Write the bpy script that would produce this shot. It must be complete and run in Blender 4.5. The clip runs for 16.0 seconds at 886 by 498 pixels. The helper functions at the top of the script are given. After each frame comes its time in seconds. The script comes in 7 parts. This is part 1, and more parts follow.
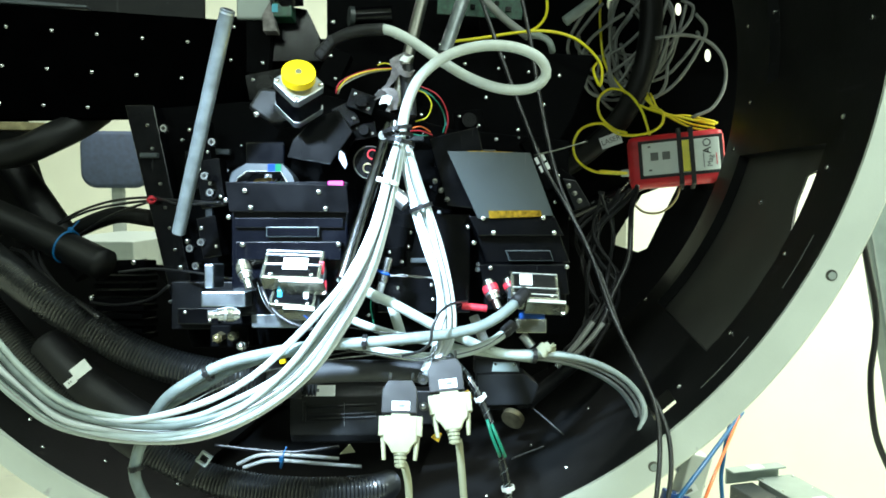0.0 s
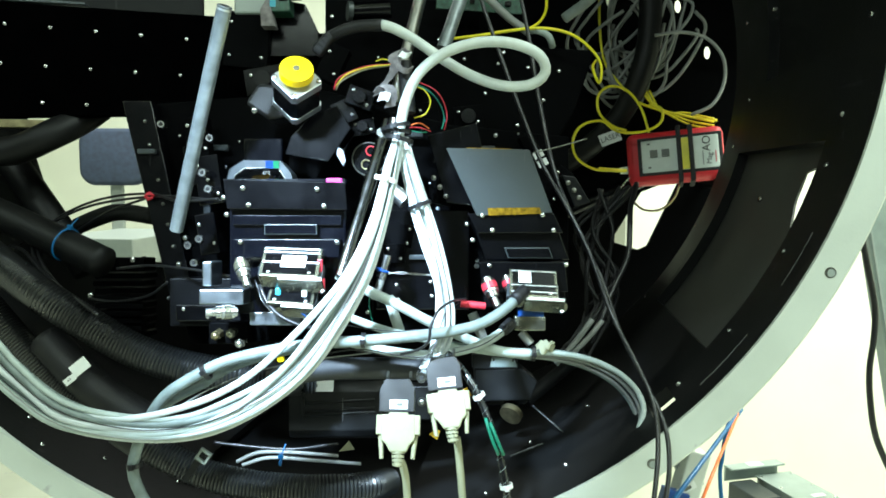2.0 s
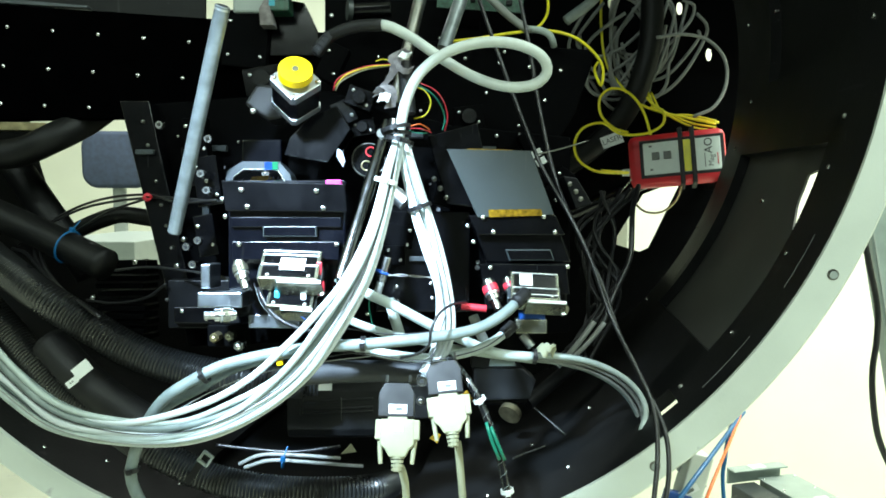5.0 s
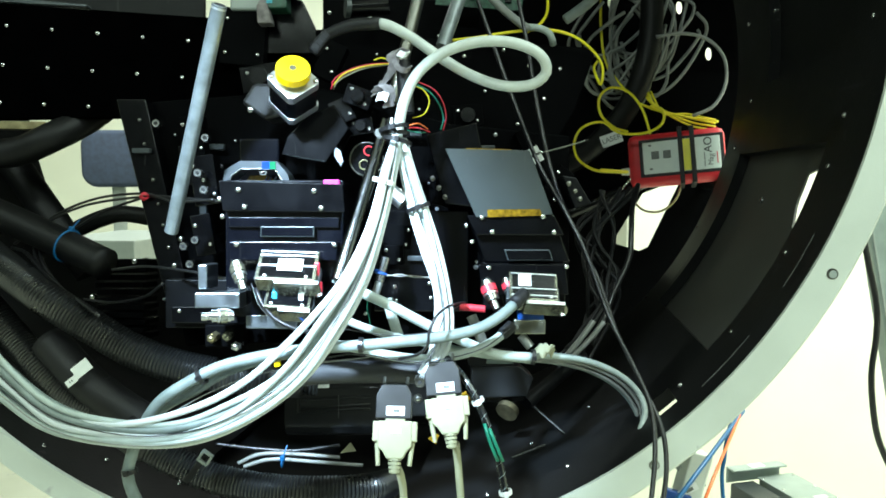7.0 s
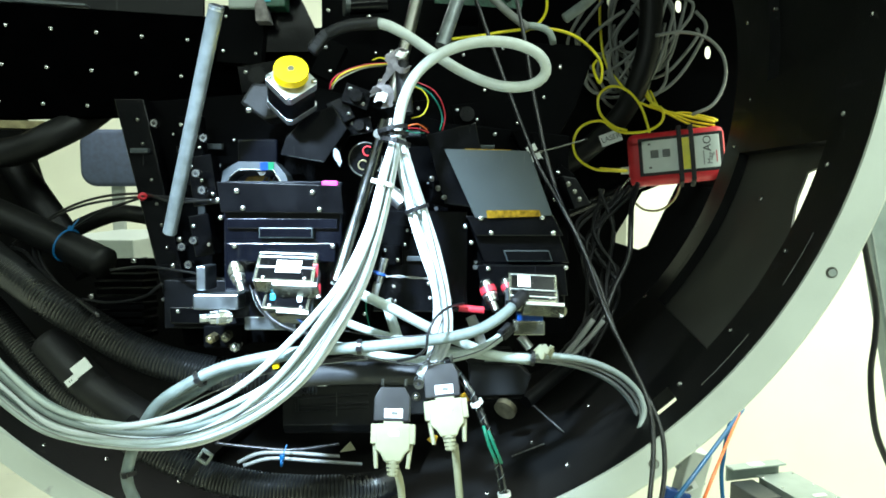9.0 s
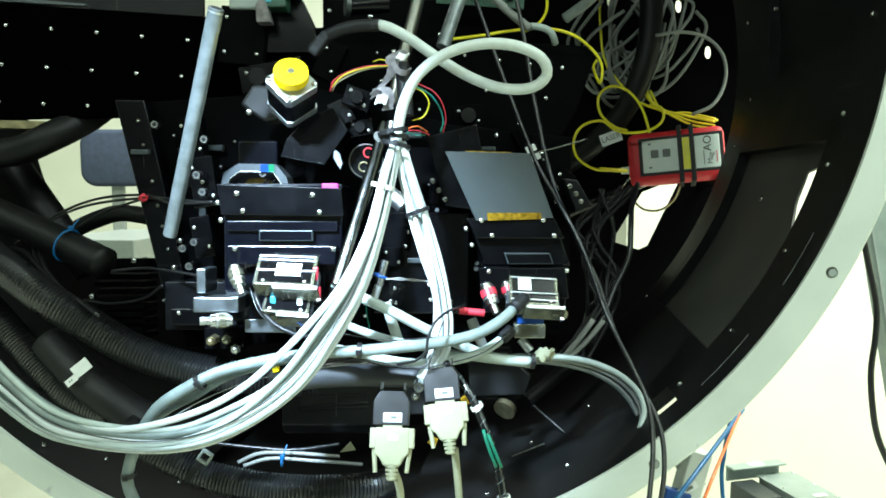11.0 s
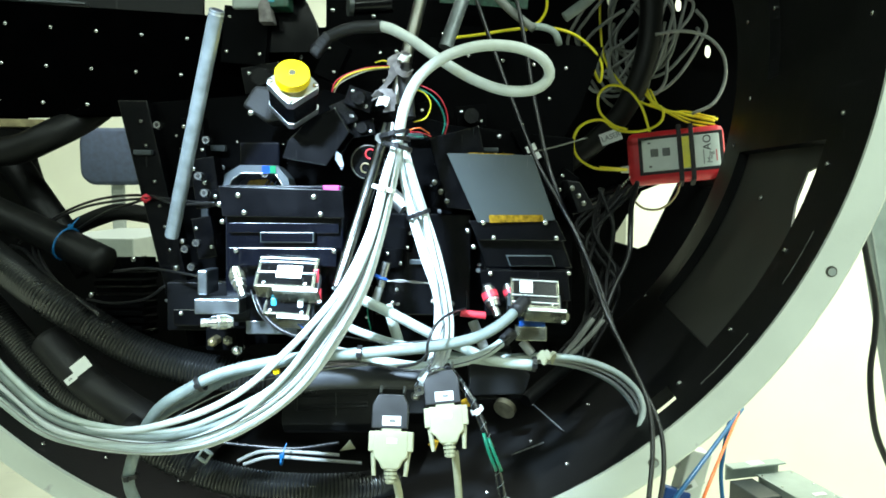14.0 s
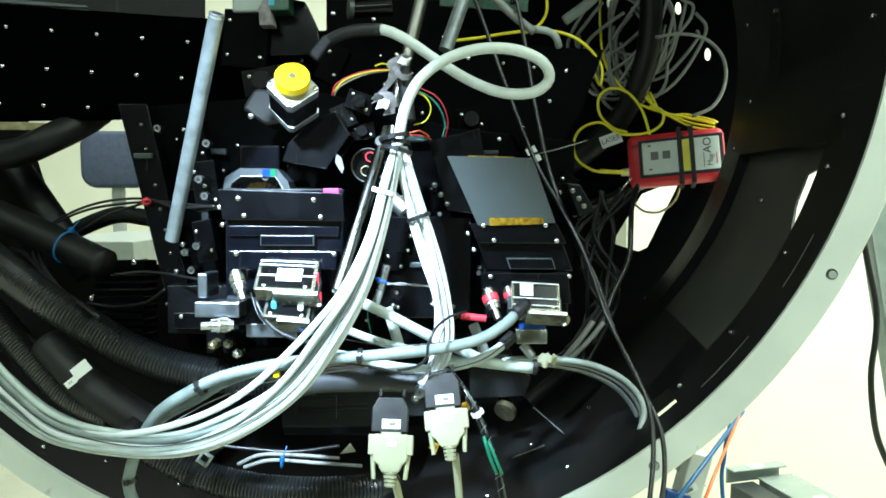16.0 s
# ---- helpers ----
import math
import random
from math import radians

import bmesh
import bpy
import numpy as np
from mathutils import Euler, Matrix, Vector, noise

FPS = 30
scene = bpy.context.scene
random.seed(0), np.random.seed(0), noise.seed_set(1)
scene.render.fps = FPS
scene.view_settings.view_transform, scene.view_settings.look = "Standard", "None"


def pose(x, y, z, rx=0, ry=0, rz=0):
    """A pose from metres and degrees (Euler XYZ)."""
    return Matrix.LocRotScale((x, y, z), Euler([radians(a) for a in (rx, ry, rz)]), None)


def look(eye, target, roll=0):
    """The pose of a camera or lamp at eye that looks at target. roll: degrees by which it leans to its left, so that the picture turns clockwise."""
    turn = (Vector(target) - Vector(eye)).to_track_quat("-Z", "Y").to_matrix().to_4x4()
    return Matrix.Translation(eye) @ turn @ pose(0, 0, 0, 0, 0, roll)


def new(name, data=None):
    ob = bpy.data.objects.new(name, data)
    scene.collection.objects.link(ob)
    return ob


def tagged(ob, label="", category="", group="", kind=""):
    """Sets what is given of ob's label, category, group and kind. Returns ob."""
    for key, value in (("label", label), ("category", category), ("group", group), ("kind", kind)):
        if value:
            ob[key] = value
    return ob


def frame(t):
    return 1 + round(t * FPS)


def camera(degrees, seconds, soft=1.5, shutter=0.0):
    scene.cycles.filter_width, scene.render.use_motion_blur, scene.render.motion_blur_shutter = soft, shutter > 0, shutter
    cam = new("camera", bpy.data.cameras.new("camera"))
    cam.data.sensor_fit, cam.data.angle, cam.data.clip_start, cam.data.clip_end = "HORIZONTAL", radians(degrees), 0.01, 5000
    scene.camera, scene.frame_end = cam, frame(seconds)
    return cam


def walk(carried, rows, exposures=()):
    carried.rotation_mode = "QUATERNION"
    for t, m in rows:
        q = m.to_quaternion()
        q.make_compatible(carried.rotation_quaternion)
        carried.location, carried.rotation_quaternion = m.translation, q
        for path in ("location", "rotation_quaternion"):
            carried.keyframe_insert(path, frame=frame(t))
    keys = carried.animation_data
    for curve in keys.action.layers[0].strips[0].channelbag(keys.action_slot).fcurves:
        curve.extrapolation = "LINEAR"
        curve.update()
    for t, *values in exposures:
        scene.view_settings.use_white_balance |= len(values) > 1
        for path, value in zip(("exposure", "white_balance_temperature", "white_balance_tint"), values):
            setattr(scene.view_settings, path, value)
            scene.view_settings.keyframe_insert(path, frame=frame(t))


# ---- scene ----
from mathutils.geometry import tessellate_polygon

# ---- camera ----
cam = camera(62, 16.0, soft=1.7)
walk(cam, [
    (0, pose(0.2754, -0.8, 1.4504, 85, 0, 7.44)),
    (0.5, pose(0.2754, -0.8, 1.4504, 84.88, 0.04, 7.43)),
    (1, pose(0.2754, -0.8, 1.4504, 84.76, 0.04, 7.23)),
    (1.5, pose(0.2754, -0.8, 1.4504, 84.81, 0.02, 7.32)),
    (2, pose(0.2754, -0.8, 1.4504, 84.8, 0, 7.38)),
    (2.5, pose(0.2754, -0.8, 1.4504, 84.92, -0.04, 7.48)),
    (3, pose(0.2754, -0.8, 1.4504, 84.97, 0.03, 7.5)),
    (3.5, pose(0.2754, -0.8, 1.4504, 84.96, -0.01, 7.51)),
    (4, pose(0.2754, -0.8, 1.4504, 84.98, 0.06, 7.49)),
    (6.5, pose(0.2754, -0.8, 1.4504, 84.95, 0.04, 7.56)),
    (7, pose(0.2754, -0.8, 1.4504, 84.91, 0.04, 7.49)),
    (7.5, pose(0.2754, -0.8, 1.4504, 85.06, 0.01, 7.51)),
    (8, pose(0.2754, -0.8, 1.4504, 84.91, 0.07, 7.54)),
    (8.5, pose(0.2754, -0.8, 1.4504, 84.92, 0.16, 7.54)),
    (9, pose(0.2754, -0.8, 1.4504, 84.83, 0.1, 7.44)),
    (11.5, pose(0.2754, -0.8, 1.4504, 84.83, 0.12, 7.46)),
    (12, pose(0.2754, -0.8, 1.4504, 84.92, 0.15, 7.5)),
    (12.5, pose(0.2754, -0.8, 1.4504, 84.95, 0.17, 7.5)),
    (13, pose(0.2754, -0.8, 1.4504, 84.82, 0.06, 7.44)),
    (13.5, pose(0.2754, -0.8, 1.4504, 84.71, 0.09, 7.39)),
    (14, pose(0.2754, -0.8, 1.4504, 84.74, 0.06, 7.43)),
    (14.5, pose(0.2754, -0.8, 1.4504, 84.63, 0.08, 7.48)),
    (15, pose(0.2754, -0.8, 1.4504, 84.9, 0.06, 7.44)),
    (15.5, pose(0.2754, -0.8, 1.4504, 84.88, 0.04, 7.5)),
    (16, pose(0.2754, -0.8, 1.4504, 84.96, 0.09, 7.45)),
], exposures=[(0, 0.0), (16, 0.0)])

# ---- world and lights ----
world = bpy.data.worlds.new("room_air")
scene.world = world
world.use_nodes = True
world.node_tree.nodes["Background"].inputs[0].default_value = (0.75, 0.9, 0.8, 1)
world.node_tree.nodes["Background"].inputs[1].default_value = 0.035


def area(name, m, sx, sy, power, color):
    d = bpy.data.lights.new(name, "AREA")
    d.shape, d.size, d.size_y, d.energy, d.color = "RECTANGLE", sx, sy, power, color
    ob = new(name, d)
    ob.matrix_world = m
    return ob


LAMPS = [
    ("unseen_ceiling_lamp", look((1.3, -0.55, 2.95), (1.3, -0.55, 0)), 1.2, 0.6, 34, (0.81, 1.0, 0.92)),
    ("unseen_ceiling_lamp", look((-1.6, -1.2, 2.95), (-1.6, -1.2, 0)), 1.2, 0.3, 8, (0.81, 1.0, 0.92)),
    # next two: fill lamps added behind the camera to brighten front-facing surfaces
    ("unseen_ceiling_lamp", look((-0.6, -2.4, 2.95), (-0.6, -2.4, 0)), 1.2, 0.3, 44, (0.81, 1.0, 0.92)),
    ("unseen_ceiling_lamp", look((1.8, -2.4, 2.95), (1.8, -2.4, 0)), 1.2, 0.3, 44, (0.81, 1.0, 0.92)),
    ("unseen_ceiling_lamp", look((1.7, 0.9, 2.95), (1.7, 0.9, 0)), 1.2, 0.6, 112, (0.95, 1.0, 0.86)),
    ("unseen_ceiling_lamp", look((-1.2, 1.9, 2.95), (-1.2, 1.9, 0)), 1.2, 0.6, 62, (0.92, 1.0, 0.92)),
]
for name, m, sx, sy, power, color in LAMPS:
    area(name, m, sx, sy, power, color)
# cool LED work light beside the camera, aimed at the instrument
spot = bpy.data.lights.new("work_light", "SPOT")
spot.energy, spot.color, spot.spot_size, spot.spot_blend, spot.shadow_soft_size = 400, (0.57, 0.79, 1.0), radians(29), 1.0, 0.05
new("work_light", spot).matrix_world = look((-0.12, -0.78, 2.0), (0.0436, -0.0291, 1.352))


# ---- materials ----
def scratched(m, amount, scale):
    """Adds fine straight scratches and dust to a dark finish, by colour."""
    nt = m.node_tree
    b = nt.nodes["Principled BSDF"]
    old = b.inputs["Base Color"].links[0].from_socket
    co = nt.nodes.new("ShaderNodeTexCoord")
    mp = nt.nodes.new("ShaderNodeMapping")
    mp.inputs["Scale"].default_value = (scale, scale * 0.06, scale)
    mp.inputs["Rotation"].default_value = (0, 0, 0.5)
    nz = nt.nodes.new("ShaderNodeTexNoise")
    nz.inputs["Scale"].default_value, nz.inputs["Detail"].default_value = 1.0, 5
    dust = nt.nodes.new("ShaderNodeTexNoise")
    dust.inputs["Scale"].default_value, dust.inputs["Detail"].default_value = 900, 2
    cut = nt.nodes.new("ShaderNodeValToRGB")
    cut.color_ramp.elements[0].position, cut.color_ramp.elements[1].position = 0.68, 0.74
    cut2 = nt.nodes.new("ShaderNodeValToRGB")
    cut2.color_ramp.elements[0].position, cut2.color_ramp.elements[1].position = 0.7, 0.76
    add = nt.nodes.new("ShaderNodeMixRGB")
    add.blend_type = "ADD"
    add.inputs["Fac"].default_value = 1
    mix = nt.nodes.new("ShaderNodeMixRGB")
    mix.inputs["Color2"].default_value = (amount, amount, amount * 1.05, 1)
    nt.links.new(co.outputs["Object"], mp.inputs["Vector"])
    nt.links.new(mp.outputs["Vector"], nz.inputs["Vector"])
    nt.links.new(co.outputs["Object"], dust.inputs["Vector"])
    nt.links.new(nz.outputs["Fac"], cut.inputs["Fac"])
    nt.links.new(dust.outputs["Fac"], cut2.inputs["Fac"])
    nt.links.new(cut.outputs["Color"], add.inputs["Color1"])
    nt.links.new(cut2.outputs["Color"], add.inputs["Color2"])
    nt.links.new(add.outputs["Color"], mix.inputs["Fac"])
    nt.links.new(old, mix.inputs["Color1"])
    nt.links.new(mix.outputs["Color"], b.inputs["Base Color"])


def mat(name, color, rough=0.5, metal=0.0, var=0.15, scale=60.0, bump=0.1, grain=600.0, coat=0.0, spots=0.0, spec=0.5):
    m = bpy.data.materials.new(name)
    m.use_nodes = True
    nt = m.node_tree
    b = nt.nodes["Principled BSDF"]
    b.inputs["Metallic"].default_value = metal
    b.inputs["Coat Weight"].default_value = coat
    b.inputs["Specular IOR Level"].default_value = spec
    co = nt.nodes.new("ShaderNodeTexCoord")
    big = nt.nodes.new("ShaderNodeTexNoise")
    big.inputs["Scale"].default_value, big.inputs["Detail"].default_value = scale, 4
    fine = nt.nodes.new("ShaderNodeTexNoise")
    fine.inputs["Scale"].default_value, fine.inputs["Detail"].default_value = grain, 3
    nt.links.new(co.outputs["Object"], big.inputs["Vector"])
    nt.links.new(co.outputs["Object"], fine.inputs["Vector"])
    ramp = nt.nodes.new("ShaderNodeValToRGB")
    lo = [max(0.0, c * (1 - var)) for c in color]
    hi = [min(1.0, c * (1 + var)) for c in color]
    ramp.color_ramp.elements[0].position, ramp.color_ramp.elements[1].position = 0.3, 0.7
    ramp.color_ramp.elements[0].color, ramp.color_ramp.elements[1].color = (*lo, 1), (*hi, 1)
    nt.links.new(big.outputs["Fac"], ramp.inputs["Fac"])
    col = ramp.outputs["Color"]
    if spots:
        vor = nt.nodes.new("ShaderNodeTexNoise")
        vor.inputs["Scale"].default_value, vor.inputs["Detail"].default_value = scale * 4, 6
        nt.links.new(co.outputs["Object"], vor.inputs["Vector"])
        cut = nt.nodes.new("ShaderNodeValToRGB")
        cut.color_ramp.elements[0].position, cut.color_ramp.elements[1].position = 0.66, 0.72
        nt.links.new(vor.outputs["Fac"], cut.inputs["Fac"])
        mix = nt.nodes.new("ShaderNodeMixRGB")
        mix.inputs["Color2"].default_value = (spots, spots, spots, 1)
        nt.links.new(cut.outputs["Color"], mix.inputs["Fac"])
        nt.links.new(col, mix.inputs["Color1"])
        col = mix.outputs["Color"]
    nt.links.new(col, b.inputs["Base Color"])
    rr = nt.nodes.new("ShaderNodeMapRange")
    rr.inputs["To Min"].default_value, rr.inputs["To Max"].default_value = max(0.02, rough - 0.1), min(1.0, rough + 0.1)
    nt.links.new(big.outputs["Fac"], rr.inputs["Value"])
    nt.links.new(rr.outputs["Result"], b.inputs["Roughness"])
    bp = nt.nodes.new("ShaderNodeBump")
    bp.inputs["Strength"].default_value, bp.inputs["Distance"].default_value = bump, 0.001
    nt.links.new(fine.outputs["Fac"], bp.inputs["Height"])
    nt.links.new(bp.outputs["Normal"], b.inputs["Normal"])
    return m


DRUM = mat("black_drum_paint", (0.0092, 0.0095, 0.0096), 0.45, 0, 0.3, 12, 0.25, 300, spots=0.025, spec=0.14)
COVER = mat("charcoal_cover_paint", (0.066, 0.067, 0.06), 0.55, 0, 0.25, 9, 0.2, 400, spec=0.25)
FLANGE = mat("grey_green_enamel", (0.6, 0.64, 0.59), 0.5, 0, 0.08, 9, 0.15, 300, spots=0.45)
ANOD = mat("black_anodised", (0.0016, 0.0017, 0.0023), 0.18, 0.0, 0.35, 30, 0.1, 900, spec=0.32)
ANODM = mat("black_anodised_matt", (0.0012, 0.0013, 0.0016), 0.6, 0, 0.3, 25, 0.2, 500, spec=0.03)
# worn specks on a black whose base is lifted to imitate veiling haze
BENCHB = mat("worn_hazed_black_anodised", (0.0026, 0.0029, 0.0038), 0.4, 0, 0.5, 35, 0.25, 500, spec=0.18, spots=0.02)
DARKR = mat("dull_black_rubber", (0.0042, 0.0044, 0.0044), 0.5, 0, 0.35, 30, 0.25, 500, spec=0.28)
PANELK = mat("deep_black_panel", (0.0006, 0.0006, 0.0007), 0.7, 0, 0.3, 25, 0.2, 500, spec=0.0)
# black anodised with the cool spot's blue sheen mixed into its colour
SHEENANOD = mat("blue_sheen_anodised", (0.0016, 0.002, 0.004), 0.16, 0.0, 0.3, 30, 0.08, 900, spec=0.45)
PLATE = mat("dark_grey_plate", (0.036, 0.045, 0.046), 0.4, 0, 0.15, 20, 0.15, 900)
STEEL = mat("stainless_steel", (0.62, 0.63, 0.62), 0.25, 1.0, 0.12, 50, 0.05, 900)
NICKEL = mat("nickel_plated", (0.25, 0.25, 0.195), 0.24, 0.85, 0.3, 90, 0.15, 700)
ALU = mat("bare_aluminium", (0.6, 0.62, 0.64), 0.38, 1.0, 0.1, 80, 0.15, 1200)
SILVER = mat("satin_rod", (0.2, 0.228, 0.24), 0.34, 0.45, 0.3, 50, 0.15, 900)
CABG = mat("grey_cable_jacket", (0.37, 0.43, 0.405), 0.45, 0, 0.14, 60, 0.25, 700)
CABL = mat("pale_grey_cable_jacket", (0.55, 0.6, 0.57), 0.42, 0, 0.1, 60, 0.2, 700)
CABW = mat("white_cable_jacket", (0.58, 0.63, 0.64), 0.38, 0, 0.06, 40, 0.1, 800)
CABM = mat("mid_grey_cable_jacket", (0.17, 0.208, 0.2), 0.45, 0, 0.2, 70, 0.25, 700)
SCUFF = mat("scuffed_metal", (0.09, 0.09, 0.085), 0.5, 0.3, 0.6, 200, 0.3, 700)
GLOSSB = mat("glossy_black_tube", (0.006, 0.006, 0.007), 0.16, 0, 0.2, 40, 0.05, 800, spec=0.8)
DSTEEL = mat("dark_steel", (0.22, 0.22, 0.2), 0.3, 1.0, 0.15, 50, 0.1, 900)
DALU = mat("dull_aluminium", (0.3, 0.33, 0.36), 0.33, 1.0, 0.15, 60, 0.15, 900)
CHROME = mat("dark_chrome", (0.16, 0.165, 0.175), 0.14, 1.0, 0.15, 40, 0.04, 900)
SLEEVE = mat("grey_black_sleeve", (0.03, 0.032, 0.035), 0.5, 0, 0.2, 40, 0.25, 600, spec=0.4)
GREYL = mat("light_grey_anodised", (0.036, 0.044, 0.05), 0.35, 0.1, 0.15, 60, 0.15, 900)
STICKB = mat("blue_sticker_film", (0.001, 0.03, 0.2), 0.6, 0, 0.05, 60, 0.05, 900, spec=0.1)
STICKG = mat("green_sticker_film", (0.003, 0.12, 0.05), 0.6, 0, 0.05, 60, 0.05, 900, spec=0.1)
GREYM = mat("mid_grey_anodised", (0.055, 0.065, 0.072), 0.3, 0.3, 0.15, 40, 0.1, 900)
CABD = mat("dim_grey_cable", (0.24, 0.25, 0.235), 0.5, 0, 0.14, 40, 0.1, 800)
CABB = mat("black_cable_jacket", (0.009, 0.009, 0.01), 0.34, 0, 0.2, 60, 0.1, 700, spec=0.6)
HOSE = mat("black_hose_plastic", (0.011, 0.0115, 0.0115), 0.3, 0, 0.25, 30, 0.1, 500, spec=0.75)
RUBBER = mat("black_rubber", (0.009, 0.009, 0.0098), 0.55, 0, 0.3, 40, 0.25, 600, spec=0.4)
YEL = mat("yellow_plastic", (0.85, 0.58, 0.0), 0.4, 0, 0.06, 50, 0.08, 900)
YFIB = mat("yellow_fibre_jacket", (0.88, 0.78, 0.03), 0.4, 0, 0.08, 60, 0.05, 900)
RED = mat("red_rubber_boot", (0.6, 0.02, 0.03), 0.5, 0, 0.12, 40, 0.2, 700)
REDP = mat("red_plastic", (0.6, 0.03, 0.05), 0.4, 0, 0.1, 60, 0.1, 900)
PINK = mat("magenta_tape", (0.6, 0.02, 0.28), 0.5, 0, 0.1, 60, 0.1, 900)
BEIGE = mat("beige_plastic_hood", (0.3, 0.3, 0.19), 0.5, 0, 0.08, 50, 0.1, 900)
WLAB = mat("white_label_paper", (0.78, 0.8, 0.78), 0.6, 0, 0.04, 80, 0.05, 900)
# ink for print, also the painted shade of bores and sockets
INK_SHADE = mat("black_ink_and_shade", (0.02, 0.02, 0.02), 0.7, 0, 0.1, 80, 0.05, 900)
GREYINK = mat("grey_keypad", (0.12, 0.13, 0.12), 0.5, 0, 0.1, 80, 0.05, 900)
PANELG = mat("light_grey_membrane", (0.68, 0.74, 0.7), 0.45, 0, 0.05, 60, 0.06, 900)
KAPTON = mat("amber_polyimide_tape", (0.2, 0.115, 0.008), 0.2, 0, 0.6, 160, 0.3, 500)
BLUE = mat("blue_plastic", (0.002, 0.055, 0.26), 0.4, 0, 0.1, 60, 0.1, 900)
NETB = mat("blue_cable_jacket", (0.002, 0.1, 0.27), 0.4, 0, 0.1, 60, 0.1, 900)
CYAN = mat("cyan_plastic", (0.03, 0.33, 0.45), 0.4, 0, 0.1, 60, 0.1, 900)
GREEN = mat("green_plastic", (0.004, 0.17, 0.1), 0.45, 0, 0.15, 60, 0.1, 900)
PCB = mat("green_circuit_board", (0.012, 0.06, 0.035), 0.4, 0, 0.6, 120, 0.1, 900, spots=0.12)
ORANGE = mat("orange_cable_jacket", (0.75, 0.16, 0.03), 0.4, 0, 0.1, 60, 0.1, 900)
BROWN = mat("brown_wire", (0.3, 0.1, 0.03), 0.45, 0, 0.1, 60, 0.1, 900)
BRASS = mat("dull_brass", (0.35, 0.3, 0.17), 0.35, 0.9, 0.3, 80, 0.1, 700)
HOUSING = mat("black_cast_housing", (0.011, 0.0115, 0.012), 0.35, 0, 0.25, 30, 0.2, 500, spec=0.4)
TAPE = mat("grey_fabric_tape", (0.2, 0.185, 0.185), 0.8, 0, 0.35, 120, 0.5, 500, spec=0.2)
WALL = mat("white_wall_paint", (0.82, 0.84, 0.71), 0.7, 0, 0.03, 3, 0.1, 200)
DARKW = mat("dark_unseen_wall", (0.07, 0.075, 0.075), 0.7, 0, 0.06, 3, 0.1, 200)
FLOOR = mat("pale_vinyl_floor", (0.6, 0.62, 0.52), 0.5, 0, 0.08, 4, 0.1, 200, spots=0.45)
CEIL = mat("ceiling_tile", (0.75, 0.77, 0.73), 0.8, 0, 0.05, 5, 0.2, 300)
CHAIRB = mat("navy_chair_fabric", (0.035, 0.05, 0.085), 0.85, 0, 0.2, 50, 0.5, 900)
EQUIP = mat("grey_steel_enamel", (0.3, 0.34, 0.32), 0.45, 0, 0.06, 30, 0.1, 600)
TEALG = mat("dull_teal_enamel", (0.27, 0.33, 0.31), 0.4, 0.1, 0.1, 30, 0.1, 600)


for finish, amount, scale in ((ANOD, 0.014, 260), (SHEENANOD, 0.01, 260), (PLATE, 0.09, 200), (COVER, 0.06, 120), (GREYM, 0.12, 260), (RUBBER, 0.04, 200), (DRUM, 0.022, 90)):
    scratched(finish, amount, scale)


# ---- mesh helpers ----
def part(name, bm, material, parent=None, label="", smooth=None):
    me = bpy.data.meshes.new(name)
    bmesh.ops.recalc_face_normals(bm, faces=bm.faces)
    bm.to_mesh(me)
    bm.free()
    me.materials.append(material)
    if smooth is not None:
        me.shade_smooth()
        if smooth < 180:
            me.set_sharp_from_angle(angle=radians(smooth))
    ob = new(name, me)
    if parent is not None:
        ob.parent = parent
    return tagged(ob, label)


def thing(name, m, label, category, group="", kind=""):
    ob = new(name)
    ob.empty_display_size = 0.02
    ob.matrix_world = m
    return tagged(ob, label, category, group, kind)


def box(bm, c, s, bev=0.0, m=None):
    r = bmesh.ops.create_cube(bm, size=1.0, matrix=(m or Matrix()) @ Matrix.Translation(c) @ Matrix.Diagonal((*s, 1)))
    if bev:
        edges = list({e for v in r["verts"] for e in v.link_edges})
        bmesh.ops.bevel(bm, geom=edges, offset=bev, segments=2, profile=0.5, affect="EDGES")
    return bm


def rod(bm, a, b, r, r2=None, n=20):
    a, b = Vector(a), Vector(b)
    q = (b - a).to_track_quat("Z", "Y").to_matrix().to_4x4()
    bmesh.ops.create_cone(bm, cap_ends=True, segments=n, radius1=r, radius2=r if r2 is None else r2, depth=(b - a).length,
                          matrix=Matrix.Translation((a + b) / 2) @ q)
    return bm


def slab(bm, pts, z0, z1, bev=0.0):
    """A flat polygon in the local XY plane, given thickness from z0 to z1."""
    f = bm.faces.new([bm.verts.new((x, y, z0)) for x, y in pts])
    r = bmesh.ops.extrude_face_region(bm, geom=[f])
    vs = [v for v in r["geom"] if isinstance(v, bmesh.types.BMVert)]
    bmesh.ops.translate(bm, vec=(0, 0, z1 - z0), verts=vs)
    if bev:
        bmesh.ops.bevel(bm, geom=[e for e in bm.edges], offset=bev, segments=2, profile=0.5, affect="EDGES")
    return bm


def spline(pts, step):
    """Points along a smooth curve through pts."""
    p = [Vector(q) for q in pts]
    p = [2 * p[0] - p[1]] + p + [2 * p[-1] - p[-2]]
    out = []
    for i in range(1, len(p) - 2):
        n = max(2, int((p[i + 1] - p[i]).length / step))
        for k in range(n):
            t = k / n
            a, b, c, d = p[i - 1], p[i], p[i + 1], p[i + 2]
            out.append(0.5 * ((2 * b) + (c - a) * t + (2 * a - 5 * b + 4 * c - d) * t * t + (3 * b - a - 3 * c + d) * t ** 3))
    out.append(p[-2])
    return out


